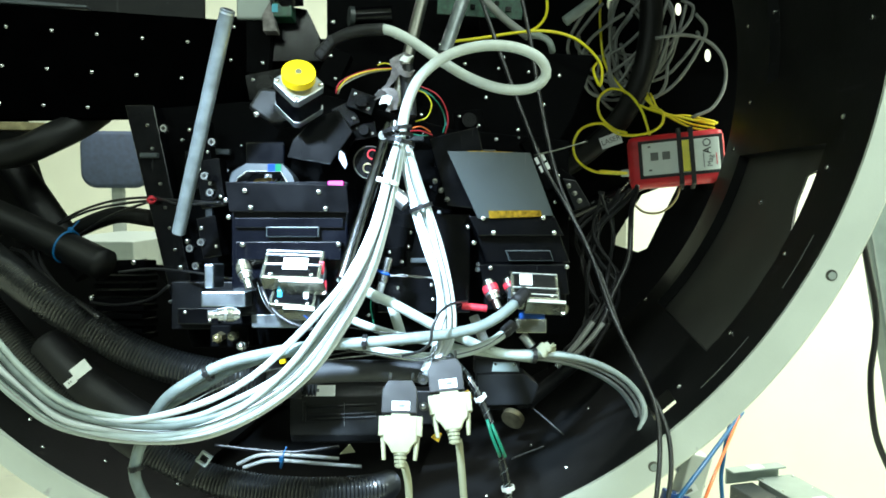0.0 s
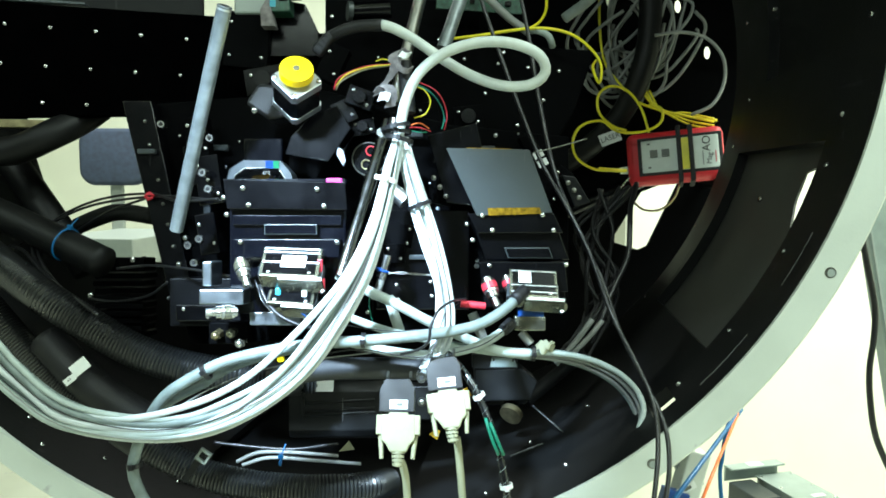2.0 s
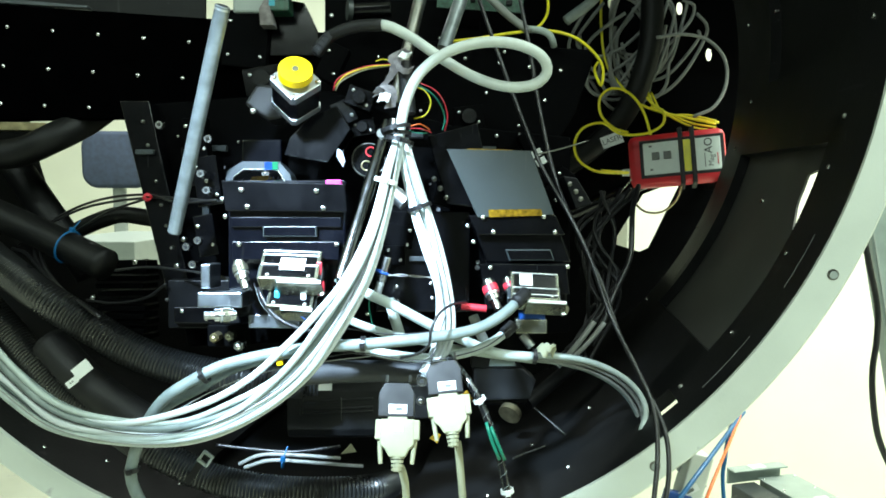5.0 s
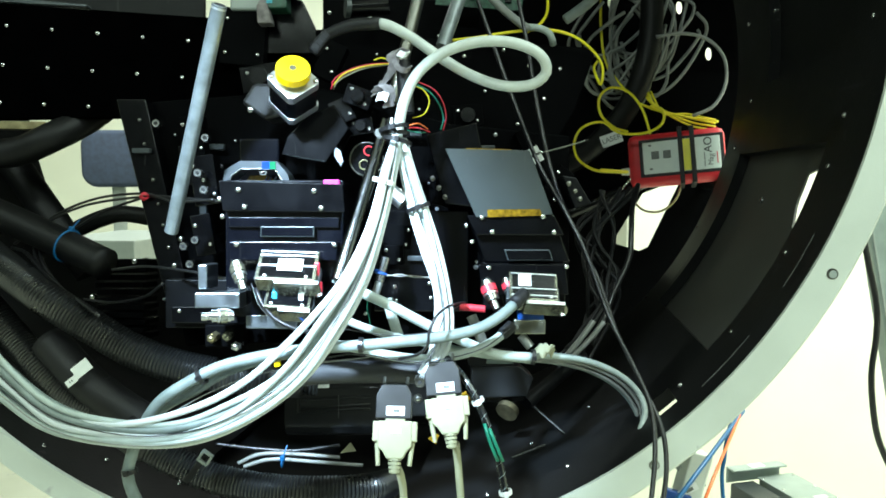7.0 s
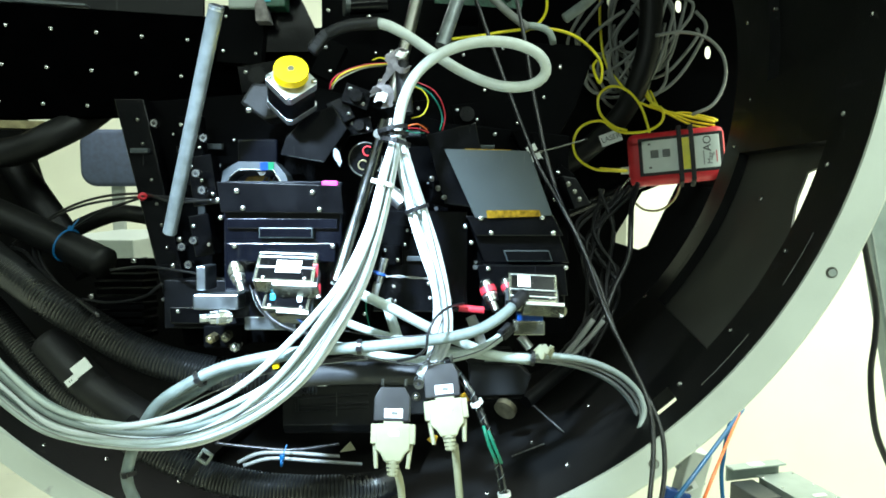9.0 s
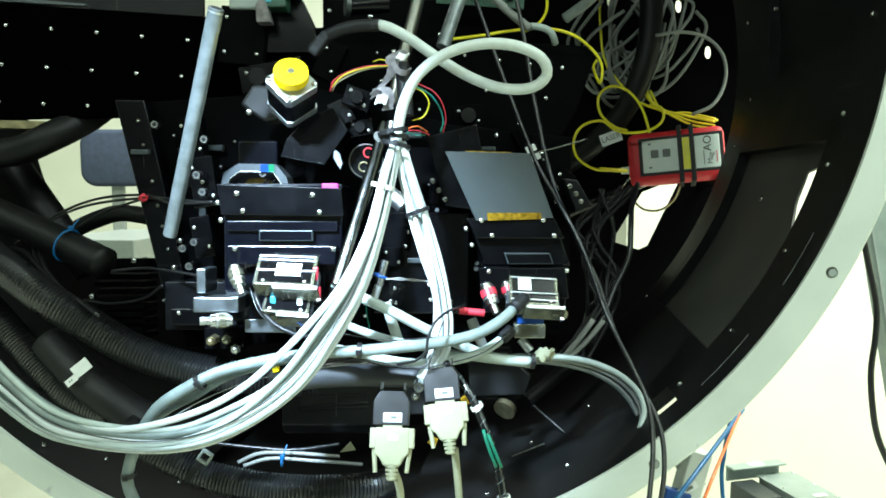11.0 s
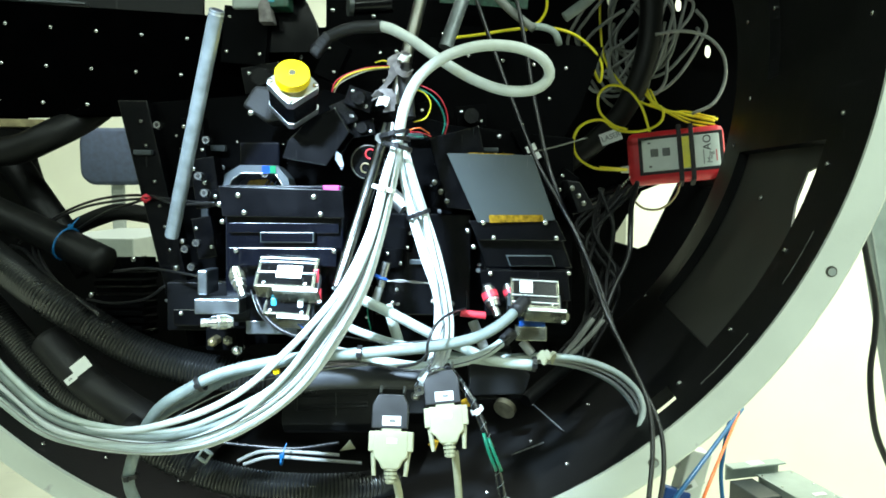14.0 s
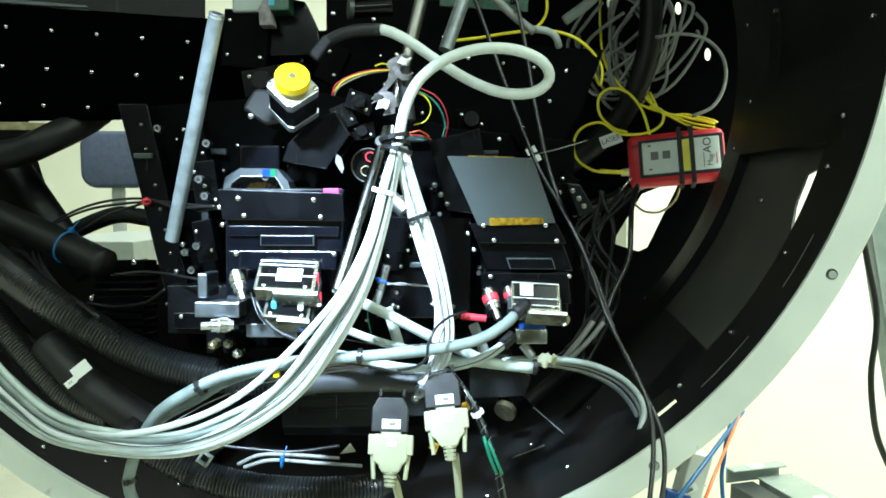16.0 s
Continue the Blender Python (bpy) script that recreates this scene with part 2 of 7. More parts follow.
def tube(bm, pts, r, n=10, step=0.008, rib=0.0, off=(0, 0)):
    """A round tube along a smooth curve; rib: depth of its corrugation; off: sideways shift of a strand in a bundle."""
    line = spline(pts, step)
    up = Vector((0.13, 0.98, 0.15))
    rings = []
    for i, c in enumerate(line):
        d = (line[min(i + 1, len(line) - 1)] - line[max(i - 1, 0)]).normalized()
        s = d.cross(up).normalized()
        u = s.cross(d).normalized()
        rr = r - (rib if i % 2 else 0)
        cc = c + s * off[0] + u * off[1]
        rings.append([bm.verts.new(cc + (s * math.cos(a) + u * math.sin(a)) * rr) for a in (2 * math.pi * k / n for k in range(n))])
    for A, C in zip(rings, rings[1:]):
        for k in range(n):
            bm.faces.new((A[k], A[(k + 1) % n], C[(k + 1) % n], C[k]))
    bm.faces.new(rings[0])
    bm.faces.new(rings[-1])
    return bm


def screw_at(bm, p, r, d, h=None):
    """A domed cap screw with a socket, at p, pointing along d."""
    d = Vector(d).normalized()
    p = Vector(p)
    h = h or r * 0.8
    rod(bm, p - d * 0.004, p + d * h * 0.45, r, r, 12)
    rod(bm, p + d * h * 0.45, p + d * h * 0.8, r, r * 0.78, 12)
    rod(bm, p + d * h * 0.8, p + d * h, r * 0.78, r * 0.35, 12)
    return bm


MAIN, SECOND, DRAPE, BLACKS, SWING = [], [], [], [], []


def cable(name, pts, r, material, label, moves=None, n=10, step=0.008, rib=0.0, off=(0, 0), category="cable", group=""):
    o = Vector(pts[0])
    ob = part(name, tube(bmesh.new(), [Vector(p) - o for p in pts], r, n, step, rib, off), material, None, label, 180 if not rib else 25)
    ob.location = o
    tagged(ob, "", category, group)
    if moves is not None:
        moves.append(ob)
    return ob


def words(name, text, size, m, material, parent):
    c = bpy.data.curves.new(name, "FONT")
    c.body, c.size, c.align_x, c.align_y, c.extrude = text, size, "CENTER", "CENTER", 0.0002
    tmp = bpy.data.objects.new(name, c)
    me = bpy.data.meshes.new_from_object(tmp)
    bpy.data.objects.remove(tmp)
    me.materials.append(material)
    me.transform(m)
    ob = new(name, me)
    ob.parent = parent
    return ob


VIEW = pose(0.1464, 0.1878, 1.3633, 85, 0, 7.44).to_3x3()
FACE = (VIEW @ Vector((0, 0, 1))).normalized()

# ---- room ----
def room():
    for name, c, s, m, lab in (
            ("floor", (0, 1, -0.05), (9, 9, 0.1), FLOOR, "pale speckled vinyl laboratory floor"),
            ("wall_north", (0, 3.55, 1.5), (9, 0.1, 3.0), WALL, "bright white painted laboratory wall"),
            # unseen south wall made dark so black faces reflect little light
            ("wall_south", (0, -3.55, 1.5), (9, 0.1, 3.0), DARKW, "unseen wall behind the viewer, kept dark for reflections"),
            ("wall_east", (4.55, 0, 1.5), (0.1, 7, 3.0), WALL, "white painted side wall"),
            ("wall_west", (-4.55, 0, 1.5), (0.1, 7, 3.0), WALL, "white painted side wall"),
            ("partition_wall", (2.55, 2.0, 1.5), (3.9, 0.08, 2.98), WALL, "bright white partition wall behind the drum"),
            ("ceiling", (0, 0, 3.05), (9.2, 7.2, 0.1), CEIL, "white tiled ceiling")):
        ob = part(name, box(bmesh.new(), c, s), m, None, lab)
        tagged(ob, "", "wall" if "wall" in name else name, "", "structure")


room()

# ---- the drum ----
R0, R1, DEEP, BACK = 0.626, 0.642, 0.607, 0.84
AXIS = Vector((0, 0, 1.65))
OPENINGS = [(-40, -14, 0.12, 0.5), (-4, 19, 0.1, 0.42), (-49, -46, 0.06, 0.118), (-108, -80, 0.13, 0.5), (-177, -146, 0.41, 0.607)]


def ringpt(a, r, y):
    return Vector((math.cos(radians(a)) * r, y, math.sin(radians(a)) * r))


def open_at(a, y):
    return any(a0 <= a <= a1 and y0 <= y <= y1 for a0, a1, y0, y1 in OPENINGS)


def drum():
    d = thing("instrument_drum", Matrix.Translation(AXIS), "large black drum with grey-green flange and cover panels", "instrument drum", "", "structure")
    bm = bmesh.new()
    angs = [-180 + i for i in range(360)]
    ys = sorted({0.006, 0.03, 0.3, DEEP, *(v for o in OPENINGS for v in o[2:])})
    V = {(k, i, j): bm.verts.new(ringpt(a, r, y)) for k, r in enumerate((R0, R1)) for i, a in enumerate(angs) for j, y in enumerate(ys)}
    solid = lambda i, j: 0 <= j < len(ys) - 1 and not open_at(angs[i % 360] + 0.5, (ys[j] + ys[j + 1]) / 2)
    for i in range(360):
        n = (i + 1) % 360
        for j in range(len(ys) - 1):
            if not solid(i, j):
                continue
            for k in (0, 1):
                bm.faces.new((V[k, i, j], V[k, n, j], V[k, n, j + 1], V[k, i, j + 1]))
            for jj, q in ((j, j - 1), (j + 1, j + 1)):
                if not solid(i, q):
                    bm.faces.new((V[0, i, jj], V[0, n, jj], V[1, n, jj], V[1, i, jj]))
            for ii, q in ((i, i - 1), (n, i + 1)):
                if not solid(q, j):
                    bm.faces.new((V[0, ii, j], V[0, ii, j + 1], V[1, ii, j + 1], V[1, ii, j]))
    part("drum_wall", bm, DRUM, d, "black painted curved wall", 30)
    # flange ring, in front of the wall
    bm = bmesh.new()
    prof = [(0.6258, 0.0), (0.659, 0.0), (0.6615, 0.0025), (0.6615, 0.024), (0.644, 0.024), (0.644, 0.0055), (0.6258, 0.0055)]
    rows = [[bm.verts.new(ringpt(a, r, y)) for r, y in prof] for a in range(-180, 180, 2)]
    for A, C in zip(rows, rows[1:] + rows[:1]):
        for k in range(len(prof)):
            bm.faces.new((A[k], A[(k + 1) % len(prof)], C[(k + 1) % len(prof)], C[k]))
    fl = part("flange", bm, FLANGE, d, "grey-green painted flange ring", 30)
    for a in (-100, -76, -51.5, -27, -3, 22, 46, 71, 96, 121):
        # flat discs: the hole's dark rim and paler bottom put into colour
        hole = part("hole_shade_disc", rod(bmesh.new(), ringpt(a, 0.645, 0.002), ringpt(a, 0.645, -0.0004), 0.0062, 0.0058, 18), DSTEEL, fl, "dark disc painted as a shaded bolt hole")
        part("hole_centre_disc", rod(bmesh.new(), ringpt(a, 0.6458, 0), ringpt(a, 0.6458, -0.0008), 0.0042, 0.004, 18), EQUIP, hole)
    # cover panels outside the openings
    for a0, a1, y0, y1 in (OPENINGS[0], OPENINGS[1], OPENINGS[3]):
        bm = bmesh.new()
        na = 28
        hi = y1 + 0.02

        def near_edge(a):
            """The first cover has sprung open near one corner."""
            return y0 + 0.03 + 0.056 * max(0.0, min(1.0, (a + 26.5) / 6)) * (a < -16.5) if a0 == -40 else y0 - 0.02

        turns = [a0 - 1 + (a1 - a0 + 2) * i / na for i in range(na + 1)]
        g = [[[bm.verts.new(ringpt(a, r, y)) for y in (near_edge(a), hi)] for a in turns] for r in (R1 + 0.002, R1 + 0.005)]
        for i in range(na):
            for k in (0, 1):
                bm.faces.new((g[k][i][0], g[k][i + 1][0], g[k][i + 1][1], g[k][i][1]))
            for j in (0, 1):
                bm.faces.new((g[0][i][j], g[0][i + 1][j], g[1][i + 1][j], g[1][i][j]))
        part("cover_panel", bm, COVER if a0 == -40 else DRUM, d, "curved cover panel", 30)
    for a, y in ((-2, .056), (-11.4, .09), (-16.8, .09), (-26.6, .098), (-36.8, .096), (-44.8, .094), (-60.1, .081), (5.4, .39), (6.2, .53), (-5.8, .5),
                 (-12.8, .545), (-26.6, .59), (-41.1, .588), (-56.2, .251), (-64.7, .219), (-126.6, .052), (-122.6, .025), (-116.7, .068), (-70, .09), (-80, .09), (-90, .09),
                 (-100, .09), (-108, .09), (-135, .09), (-144, .09), (-55, .58), (-70, .58), (-85, .58)):
        screw = screw_at(bmesh.new(), ringpt(a, R0, y), 0.0032, -ringpt(a, 1, 0), 0.003)
        part("screw", screw, STEEL, d, "", 40)
    for a, y in ((-30.2, .16), (-20.5, .35)):
        part("panel_screw", screw_at(bmesh.new(), ringpt(a, R1 + 0.002, y), 0.005, -ringpt(a, 1, 0), 0.004), STEEL, d, "", 40)
    for a0, a1, y in ((-30, -24, .045), (-43, -36, .04), (-36, -30, .52)):
        bm = bmesh.new()
        row = [[bm.verts.new(ringpt(a0 + (a1 - a0) * i / 12, R0 - h, y + w + 0.0004 * math.sin(i * 1.7))) for h, w in ((-0.001, 0), (0.0006, 0.0006 + 0.001 * math.sin(i * 2.3) ** 2), (0.0006, 0.0028 - 0.0012 * math.sin(i * 3.1) ** 2), (-0.001, 0.0036))] for i in range(13)]
        for A, C in zip(row, row[1:]):
            for k in range(3):
                bm.faces.new((A[k], A[k + 1], C[k + 1], C[k]))
        part("worn_edge", bm, SCUFF, d, "scuffed bare edge")
    # rear plate with openings
    bm = bmesh.new()
    rim = [(math.cos(radians(a)) * 0.762 - 0.0383, math.sin(radians(a)) * 0.762 + 1.6777) for a in range(0, 360, 3)]
    loops = [rim[:62] + [(-0.5929, 1.5881), (-0.6044, 1.2591)] + rim[71:],
             [(-0.5082, 1.9022), (-0.1952, 1.8916), (-0.1996, 1.7621), (-0.5123, 1.7696)],
             [(0.5766, 1.4611), (0.4948, 1.4283), (0.4322, 1.3210), (0.4904, 1.3031), (0.5093, 1.3120)]]
    for c in ((0.6236, 1.7215), (0.5610, 1.8185), (0.4199, 1.8344)):
        loops.append([(c[0] + 0.007 * math.cos(radians(a)), c[1] + 0.0137 * math.sin(radians(a))) for a in range(0, 360, 30)])
    for lp in loops:
        for x, z in lp:
            bm.verts.new((x, BACK, z - 1.65))
    flat = [v for v in bm.verts]
    for tri in tessellate_polygon([[(x, z, 0) for x, z in lp] for lp in loops]):
        bm.faces.new([flat[i] for i in tri])
    r = bmesh.ops.extrude_face_region(bm, geom=list(bm.faces))
    bmesh.ops.translate(bm, vec=(0, 0.008, 0), verts=[v for v in r["geom"] if isinstance(v, bmesh.types.BMVert)])
    part("rear_plate", bm, ANODM, d, "matt black rear plate with openings")
    # unseen baffle over the upper drum-to-rear-plate gap, added to block lamp light
    bm = bmesh.new()
    prof = [(0.68, DEEP - 0.02), (0.775, DEEP - 0.02), (0.775, BACK + 0.012), (0.771, BACK + 0.012), (0.771, DEEP - 0.016), (0.68, DEEP - 0.016)]
    rows = [[bm.verts.new(ringpt(a, r, y)) for r, y in prof] for a in range(10, 133, 3)]
    for A, C in zip(rows, rows[1:]):
        for k in range(len(prof)):
            bm.faces.new((A[k], A[(k + 1) % len(prof)], C[(k + 1) % len(prof)], C[k]))
    part("light_baffle", bm, ANODM, d, "unseen matt black baffle against lamp light", 30)
    # posts that carry the rear plate behind the drum
    for a in (-100, -62, -18, 22, 62, 100, 140):
        part("standoff_post", rod(bmesh.new(), ringpt(a, R1 + 0.012, DEEP - 0.03), ringpt(a, R1 + 0.012, BACK + 0.004), 0.011, None, 16), ANODM, d, "", 40)


drum()

# ---- fixed things inside the drum ----
def screw_grid_panel():
    p = thing("breadboard_panel", pose(-0.2964, 0.1517, 1.6099, 85, 0, 7.44), "matt black panel with rows of steel screws", "panel")
    k = 0.00077
    part("panel_plate", slab(bmesh.new(), [(x * k, y * k) for x, y in [(-240, 112), (232, 80), (232, -88), (-240, -94)]], -0.016, 0.0, 0.0015), PANELK, p)
    part("top_trim", slab(bmesh.new(), [(x * k, y * k) for x, y in [(-240, 122), (-50, 106), (-50, 102), (-240, 113)]], -0.01, 0.004, 0.0006), GREYM, p, "grey metal trim strip")
    part("rear_strip", slab(bmesh.new(), [(x * k, y * k) for x, y in [(-240, 140), (150, 140), (150, 88), (-240, 116)]], -0.02, -0.012, 0.001), DRUM, p, "dark grey strip above the panel")
    for x0, y0, dx, dy in ((-193, 70, 80, -6.8), (-200, 1, 79, -5.5), (-205, -65, 78, -3.7)):
        for i in range(5):
            part("screw", screw_at(bmesh.new(), ((x0 + dx * i) * k, (y0 + dy * i) * k, 0), 0.0027, (0, 0, 1), 0.0025), STEEL, p, "", 60)
    part("bottom_batten", slab(bmesh.new(), [(x * k, y * k) for x, y in [(-240, -97), (-125, -99), (-125, -113), (-240, -111)]], -0.012, 0.002, 0.001), BRASS, p, "brown wooden batten")


screw_grid_panel()


def strut(name, a, b, r, material, label, category="strut", moves=None, n=24):
    a, b = Vector(a), Vector(b)
    ob = part(name, rod(bmesh.new(), (0, 0, 0), b - a, r, None, n), material, None, label, 40)
    ob.location = a
    tagged(ob, "", category)
    if moves is not None:
        moves.append(ob)
    return ob


HOSES = []
strut("frame_strut", (-0.505, 0.2144, 1.4814), (-0.3894, 0.215, 1.3176), 0.02192, DARKR, "black tubular strut running diagonally behind hoses")
cable("air_hose", [(-0.4813, 0.117, 1.49), (-0.4281, 0.1243, 1.4938), (-0.3827, 0.1319, 1.5129), (-0.3558, 0.168, 1.5384), (-0.3457, 0.2229, 1.5715)], 0.01993, DARKR, "thick smooth black hose under the breadboard panel", n=16, category="hose")
HOSES.append(cable("corrugated_hose", [(-0.4413, 0.042, 1.3843), (-0.3912, 0.0354, 1.3499), (-0.3215, 0.0208, 1.3108), (-0.2664, 0.025, 1.2765), (-0.2114, 0.0294, 1.2455), (-0.1496, 0.0357, 1.2249), (-0.081, 0.0437, 1.2146), (0.0019, 0.0742, 1.208)], 0.02138, HOSE,
      "thick black corrugated hose curving along the drum", n=20, step=0.0022, rib=0.0024, category="hose"))
HOSES.append(cable("corrugated_hose", [(-0.456, 0.0551, 1.3248), (-0.4121, 0.0563, 1.274), (-0.3614, 0.0486, 1.2257), (-0.3118, 0.0414, 1.1855), (-0.2492, 0.0372, 1.1602)], 0.01924, HOSE,
      "thin black corrugated hose below the thick one", n=18, step=0.0021, rib=0.0022, category="hose"))
HOSES.append(cable("corrugated_hose", [(-0.2095, 0.0012, 1.1527), (-0.159, 0.0052, 1.1224), (-0.1052, 0.0104, 1.0993), (-0.0449, 0.0175, 1.0875), (0.0152, 0.0254, 1.0842), (0.0708, 0.0527, 1.0789), (0.0902, 0.0949, 1.0701)], 0.01821, HOSE,
      "black corrugated hose along the drum bottom", n=18, step=0.0021, rib=0.0022, category="hose"))
def cuff(hose, pts, r, label):
    part("cuff", tube(bmesh.new(), [Vector(p) - hose.location for p in pts], r, 18), RUBBER, hose, label, 180)


cuff(HOSES[1], [(-0.3373, 0.044, 1.2529), (-0.2816, 0.0321, 1.2072), (-0.2333, 0.0304, 1.1738), (-0.1984, 0.0331, 1.1529)], 0.02256, "black rubber cuff")
cuff(HOSES[0], [(-0.0537, 0.0472, 1.2132), (-0.0349, 0.0546, 1.2119), (-0.0124, 0.0625, 1.2106)], 0.02345, "smooth black end cuff")
cuff(HOSES[2], [(-0.2162, 0.0008, 1.158), (-0.1994, 0.002, 1.1459), (-0.1845, 0.0031, 1.1372)], 0.02023, "smooth black end cuff")


def bar_label(m, sx, sy, label, bars=2, moves=None, name="label"):
    t = thing(name, m, label, "label")
    part("paper", box(bmesh.new(), (0, 0, 0.0006), (sx, sy, 0.0012)), WLAB, t)
    for i in range(bars):
        part("mark", box(bmesh.new(), (sx * (-0.1 + 0.2 * i), sy * 0.02, 0.0014), (sx * 0.09, sy * 0.28, 0.0004)), GREYINK, t, "illegible printed mark")
    if moves is not None:
        moves.append(t)
    return t


bar_label(pose(-0.2652, 0.0008, 1.2306, 83.66, -37.83, 11.34), 0.02293, 0.01484, "white paper label on a black hose cuff", 0)
bar_label(pose(-0.277, -0.0021, 1.2151, 83.66, -37.83, 11.34), 0.01484, 0.00809, "small printed label on a black hose cuff", 2)


def hose_clip():
    t = thing("hose_clip", pose(-0.0946, -0.0352, 1.1436, 83.9, 34.85, 3.95), "grey metal clip on a strap round a hose", "clip")
    bm = bmesh.new()
    for x, y, a, b in ((-9, 0, 4, 20), (9, 0, 4, 20), (0, -9, 22, 4), (0, 9, 22, 4)):
        box(bm, (0.00064 * x, 0.00064 * y, 0.003), (0.00064 * a, 0.00064 * b, 0.006), 0.0006)
    part("buckle", bm, EQUIP, t)
    part("strap", box(bmesh.new(), (-0.00254, -0.01908, -0.004), (0.00763, 0.03817, 0.002)), RUBBER, t, "dark rubber strap")


hose_clip()


def laser_source():
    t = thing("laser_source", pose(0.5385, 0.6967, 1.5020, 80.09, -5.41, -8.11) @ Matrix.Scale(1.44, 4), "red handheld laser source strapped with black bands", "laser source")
    part("boot", box(bmesh.new(), (0, 0, -0.012), (0.12569, 0.07051, 0.036), 0.009), RED, t, "red rubber boot", 60)
    part("bezel", box(bmesh.new(), (0.00613, 0, 0.0062), (0.10883, 0.05212, 0.002), 0.0008), RUBBER, t, "dark bezel")
    part("front_panel", box(bmesh.new(), (0.00613, 0, 0.0065), (0.09963, 0.04445, 0.003), 0.0012), PANELG, t, "light grey keypad panel")
    for x in (-36, -16):
        part("button", box(bmesh.new(), (0.00077 * x, 0.00307, 0.0085), (0.00996, 0.01073, 0.002), 0.0006), GREYINK, t, "dark grey key")
    for x, y in ((-44, -20), (-44, 22), (8, -8), (14, -8)):
        part("mark", box(bmesh.new(), (0.00077 * x, 0.00077 * y, 0.0083), (0.00383, 0.0023, 0.0006)), GREYINK, t, "tiny illegible mark")
    part("yellow_sticker", box(bmesh.new(), (0.0131, 0, 0.0086), (0.0135, 0.04292, 0.001)), YFIB, t, "yellow sticker")
    words("lettering", "AO", 0.0145, pose(0.0405, 0.0105, 0.0084, 0, 0, 88), INK_SHADE, t)
    words("lettering", "Mag", 0.0095, pose(0.0432, -0.0098, 0.0084, 0, 0, 84), GREYINK, t)
    part("mark", box(bmesh.new(), (0.0352, -0.0085, 0.0084), (0.0009, 0.019, 0.0005)), GREYINK, t, "illegible fine print")
    for y in (3, -1):
        part("mark", box(bmesh.new(), (0.0085, y * 0.001 - 0.007, 0.0084), (0.011, 0.0009, 0.0005)), GREYINK, t, "illegible fine print")
    part("mark", box(bmesh.new(), (0.05135, -0.00766, 0.0084), (0.00115, 0.01533, 0.0005)), REDP, t, "thin red mark")
    for x in (7, 27):
        bm = bmesh.new()
        box(bm, (0.00077 * x, 0, 0.0105), (0.00613, 0.07511, 0.003), 0.001)
        box(bm, (0.00077 * x, 0.03717, -0.012), (0.00613, 0.00307, 0.046), 0.001)
        box(bm, (0.00077 * x, -0.03717, -0.012), (0.00613, 0.00307, 0.046), 0.001)
        part("strap", bm, RUBBER, t, "black elastic strap")
    bm = rod(bmesh.new(), (-0.0735, -0.0128, -0.006), (-0.0612, -0.0128, -0.008), 0.0046, 0.0054)
    part("fibre_port", bm, PANELG, t, "pale fibre plug", 40)
    br = part("mounting_arm", box(bmesh.new(), (-0.01533, -0.01533, -0.05), (0.04598, 0.02299, 0.05), 0.002), ANOD, t, "black mounting arm")
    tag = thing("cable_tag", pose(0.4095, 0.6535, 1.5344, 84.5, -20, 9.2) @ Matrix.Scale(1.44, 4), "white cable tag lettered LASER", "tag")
    part("paper", box(bmesh.new(), (0, 0, 0), (0.02854, 0.01577, 0.001)), WLAB, tag)
    words("lettering", "LASER", 0.00976, pose(0, 0, 0.0006), GREYINK, tag)


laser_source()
YR = 0.0026
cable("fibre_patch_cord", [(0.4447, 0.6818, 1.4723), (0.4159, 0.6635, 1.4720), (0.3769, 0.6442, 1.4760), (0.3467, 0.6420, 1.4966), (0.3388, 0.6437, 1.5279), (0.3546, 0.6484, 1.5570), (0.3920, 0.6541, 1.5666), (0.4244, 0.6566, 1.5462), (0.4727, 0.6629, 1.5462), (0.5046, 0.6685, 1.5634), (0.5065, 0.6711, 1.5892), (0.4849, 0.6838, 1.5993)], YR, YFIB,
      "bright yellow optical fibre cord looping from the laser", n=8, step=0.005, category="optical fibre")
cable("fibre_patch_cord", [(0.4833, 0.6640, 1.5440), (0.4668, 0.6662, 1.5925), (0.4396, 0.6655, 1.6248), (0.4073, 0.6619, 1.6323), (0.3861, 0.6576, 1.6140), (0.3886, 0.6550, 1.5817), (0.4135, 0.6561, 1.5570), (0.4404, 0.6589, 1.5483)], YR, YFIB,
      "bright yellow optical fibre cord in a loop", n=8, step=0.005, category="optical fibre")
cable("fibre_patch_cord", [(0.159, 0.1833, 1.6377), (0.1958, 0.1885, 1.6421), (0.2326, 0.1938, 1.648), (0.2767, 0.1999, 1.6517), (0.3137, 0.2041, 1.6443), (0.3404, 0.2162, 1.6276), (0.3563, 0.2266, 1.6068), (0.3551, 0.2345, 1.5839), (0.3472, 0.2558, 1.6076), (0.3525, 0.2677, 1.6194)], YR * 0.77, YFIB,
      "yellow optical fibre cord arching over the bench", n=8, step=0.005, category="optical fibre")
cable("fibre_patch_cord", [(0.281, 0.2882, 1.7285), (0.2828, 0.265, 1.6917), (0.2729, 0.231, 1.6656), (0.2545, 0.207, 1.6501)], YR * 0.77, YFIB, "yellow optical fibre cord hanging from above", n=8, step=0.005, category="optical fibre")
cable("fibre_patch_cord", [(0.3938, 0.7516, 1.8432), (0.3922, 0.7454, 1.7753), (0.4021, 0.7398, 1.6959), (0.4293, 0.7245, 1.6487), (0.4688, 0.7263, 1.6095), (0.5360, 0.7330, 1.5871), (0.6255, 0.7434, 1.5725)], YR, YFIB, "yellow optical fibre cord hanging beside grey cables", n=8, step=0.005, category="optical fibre")
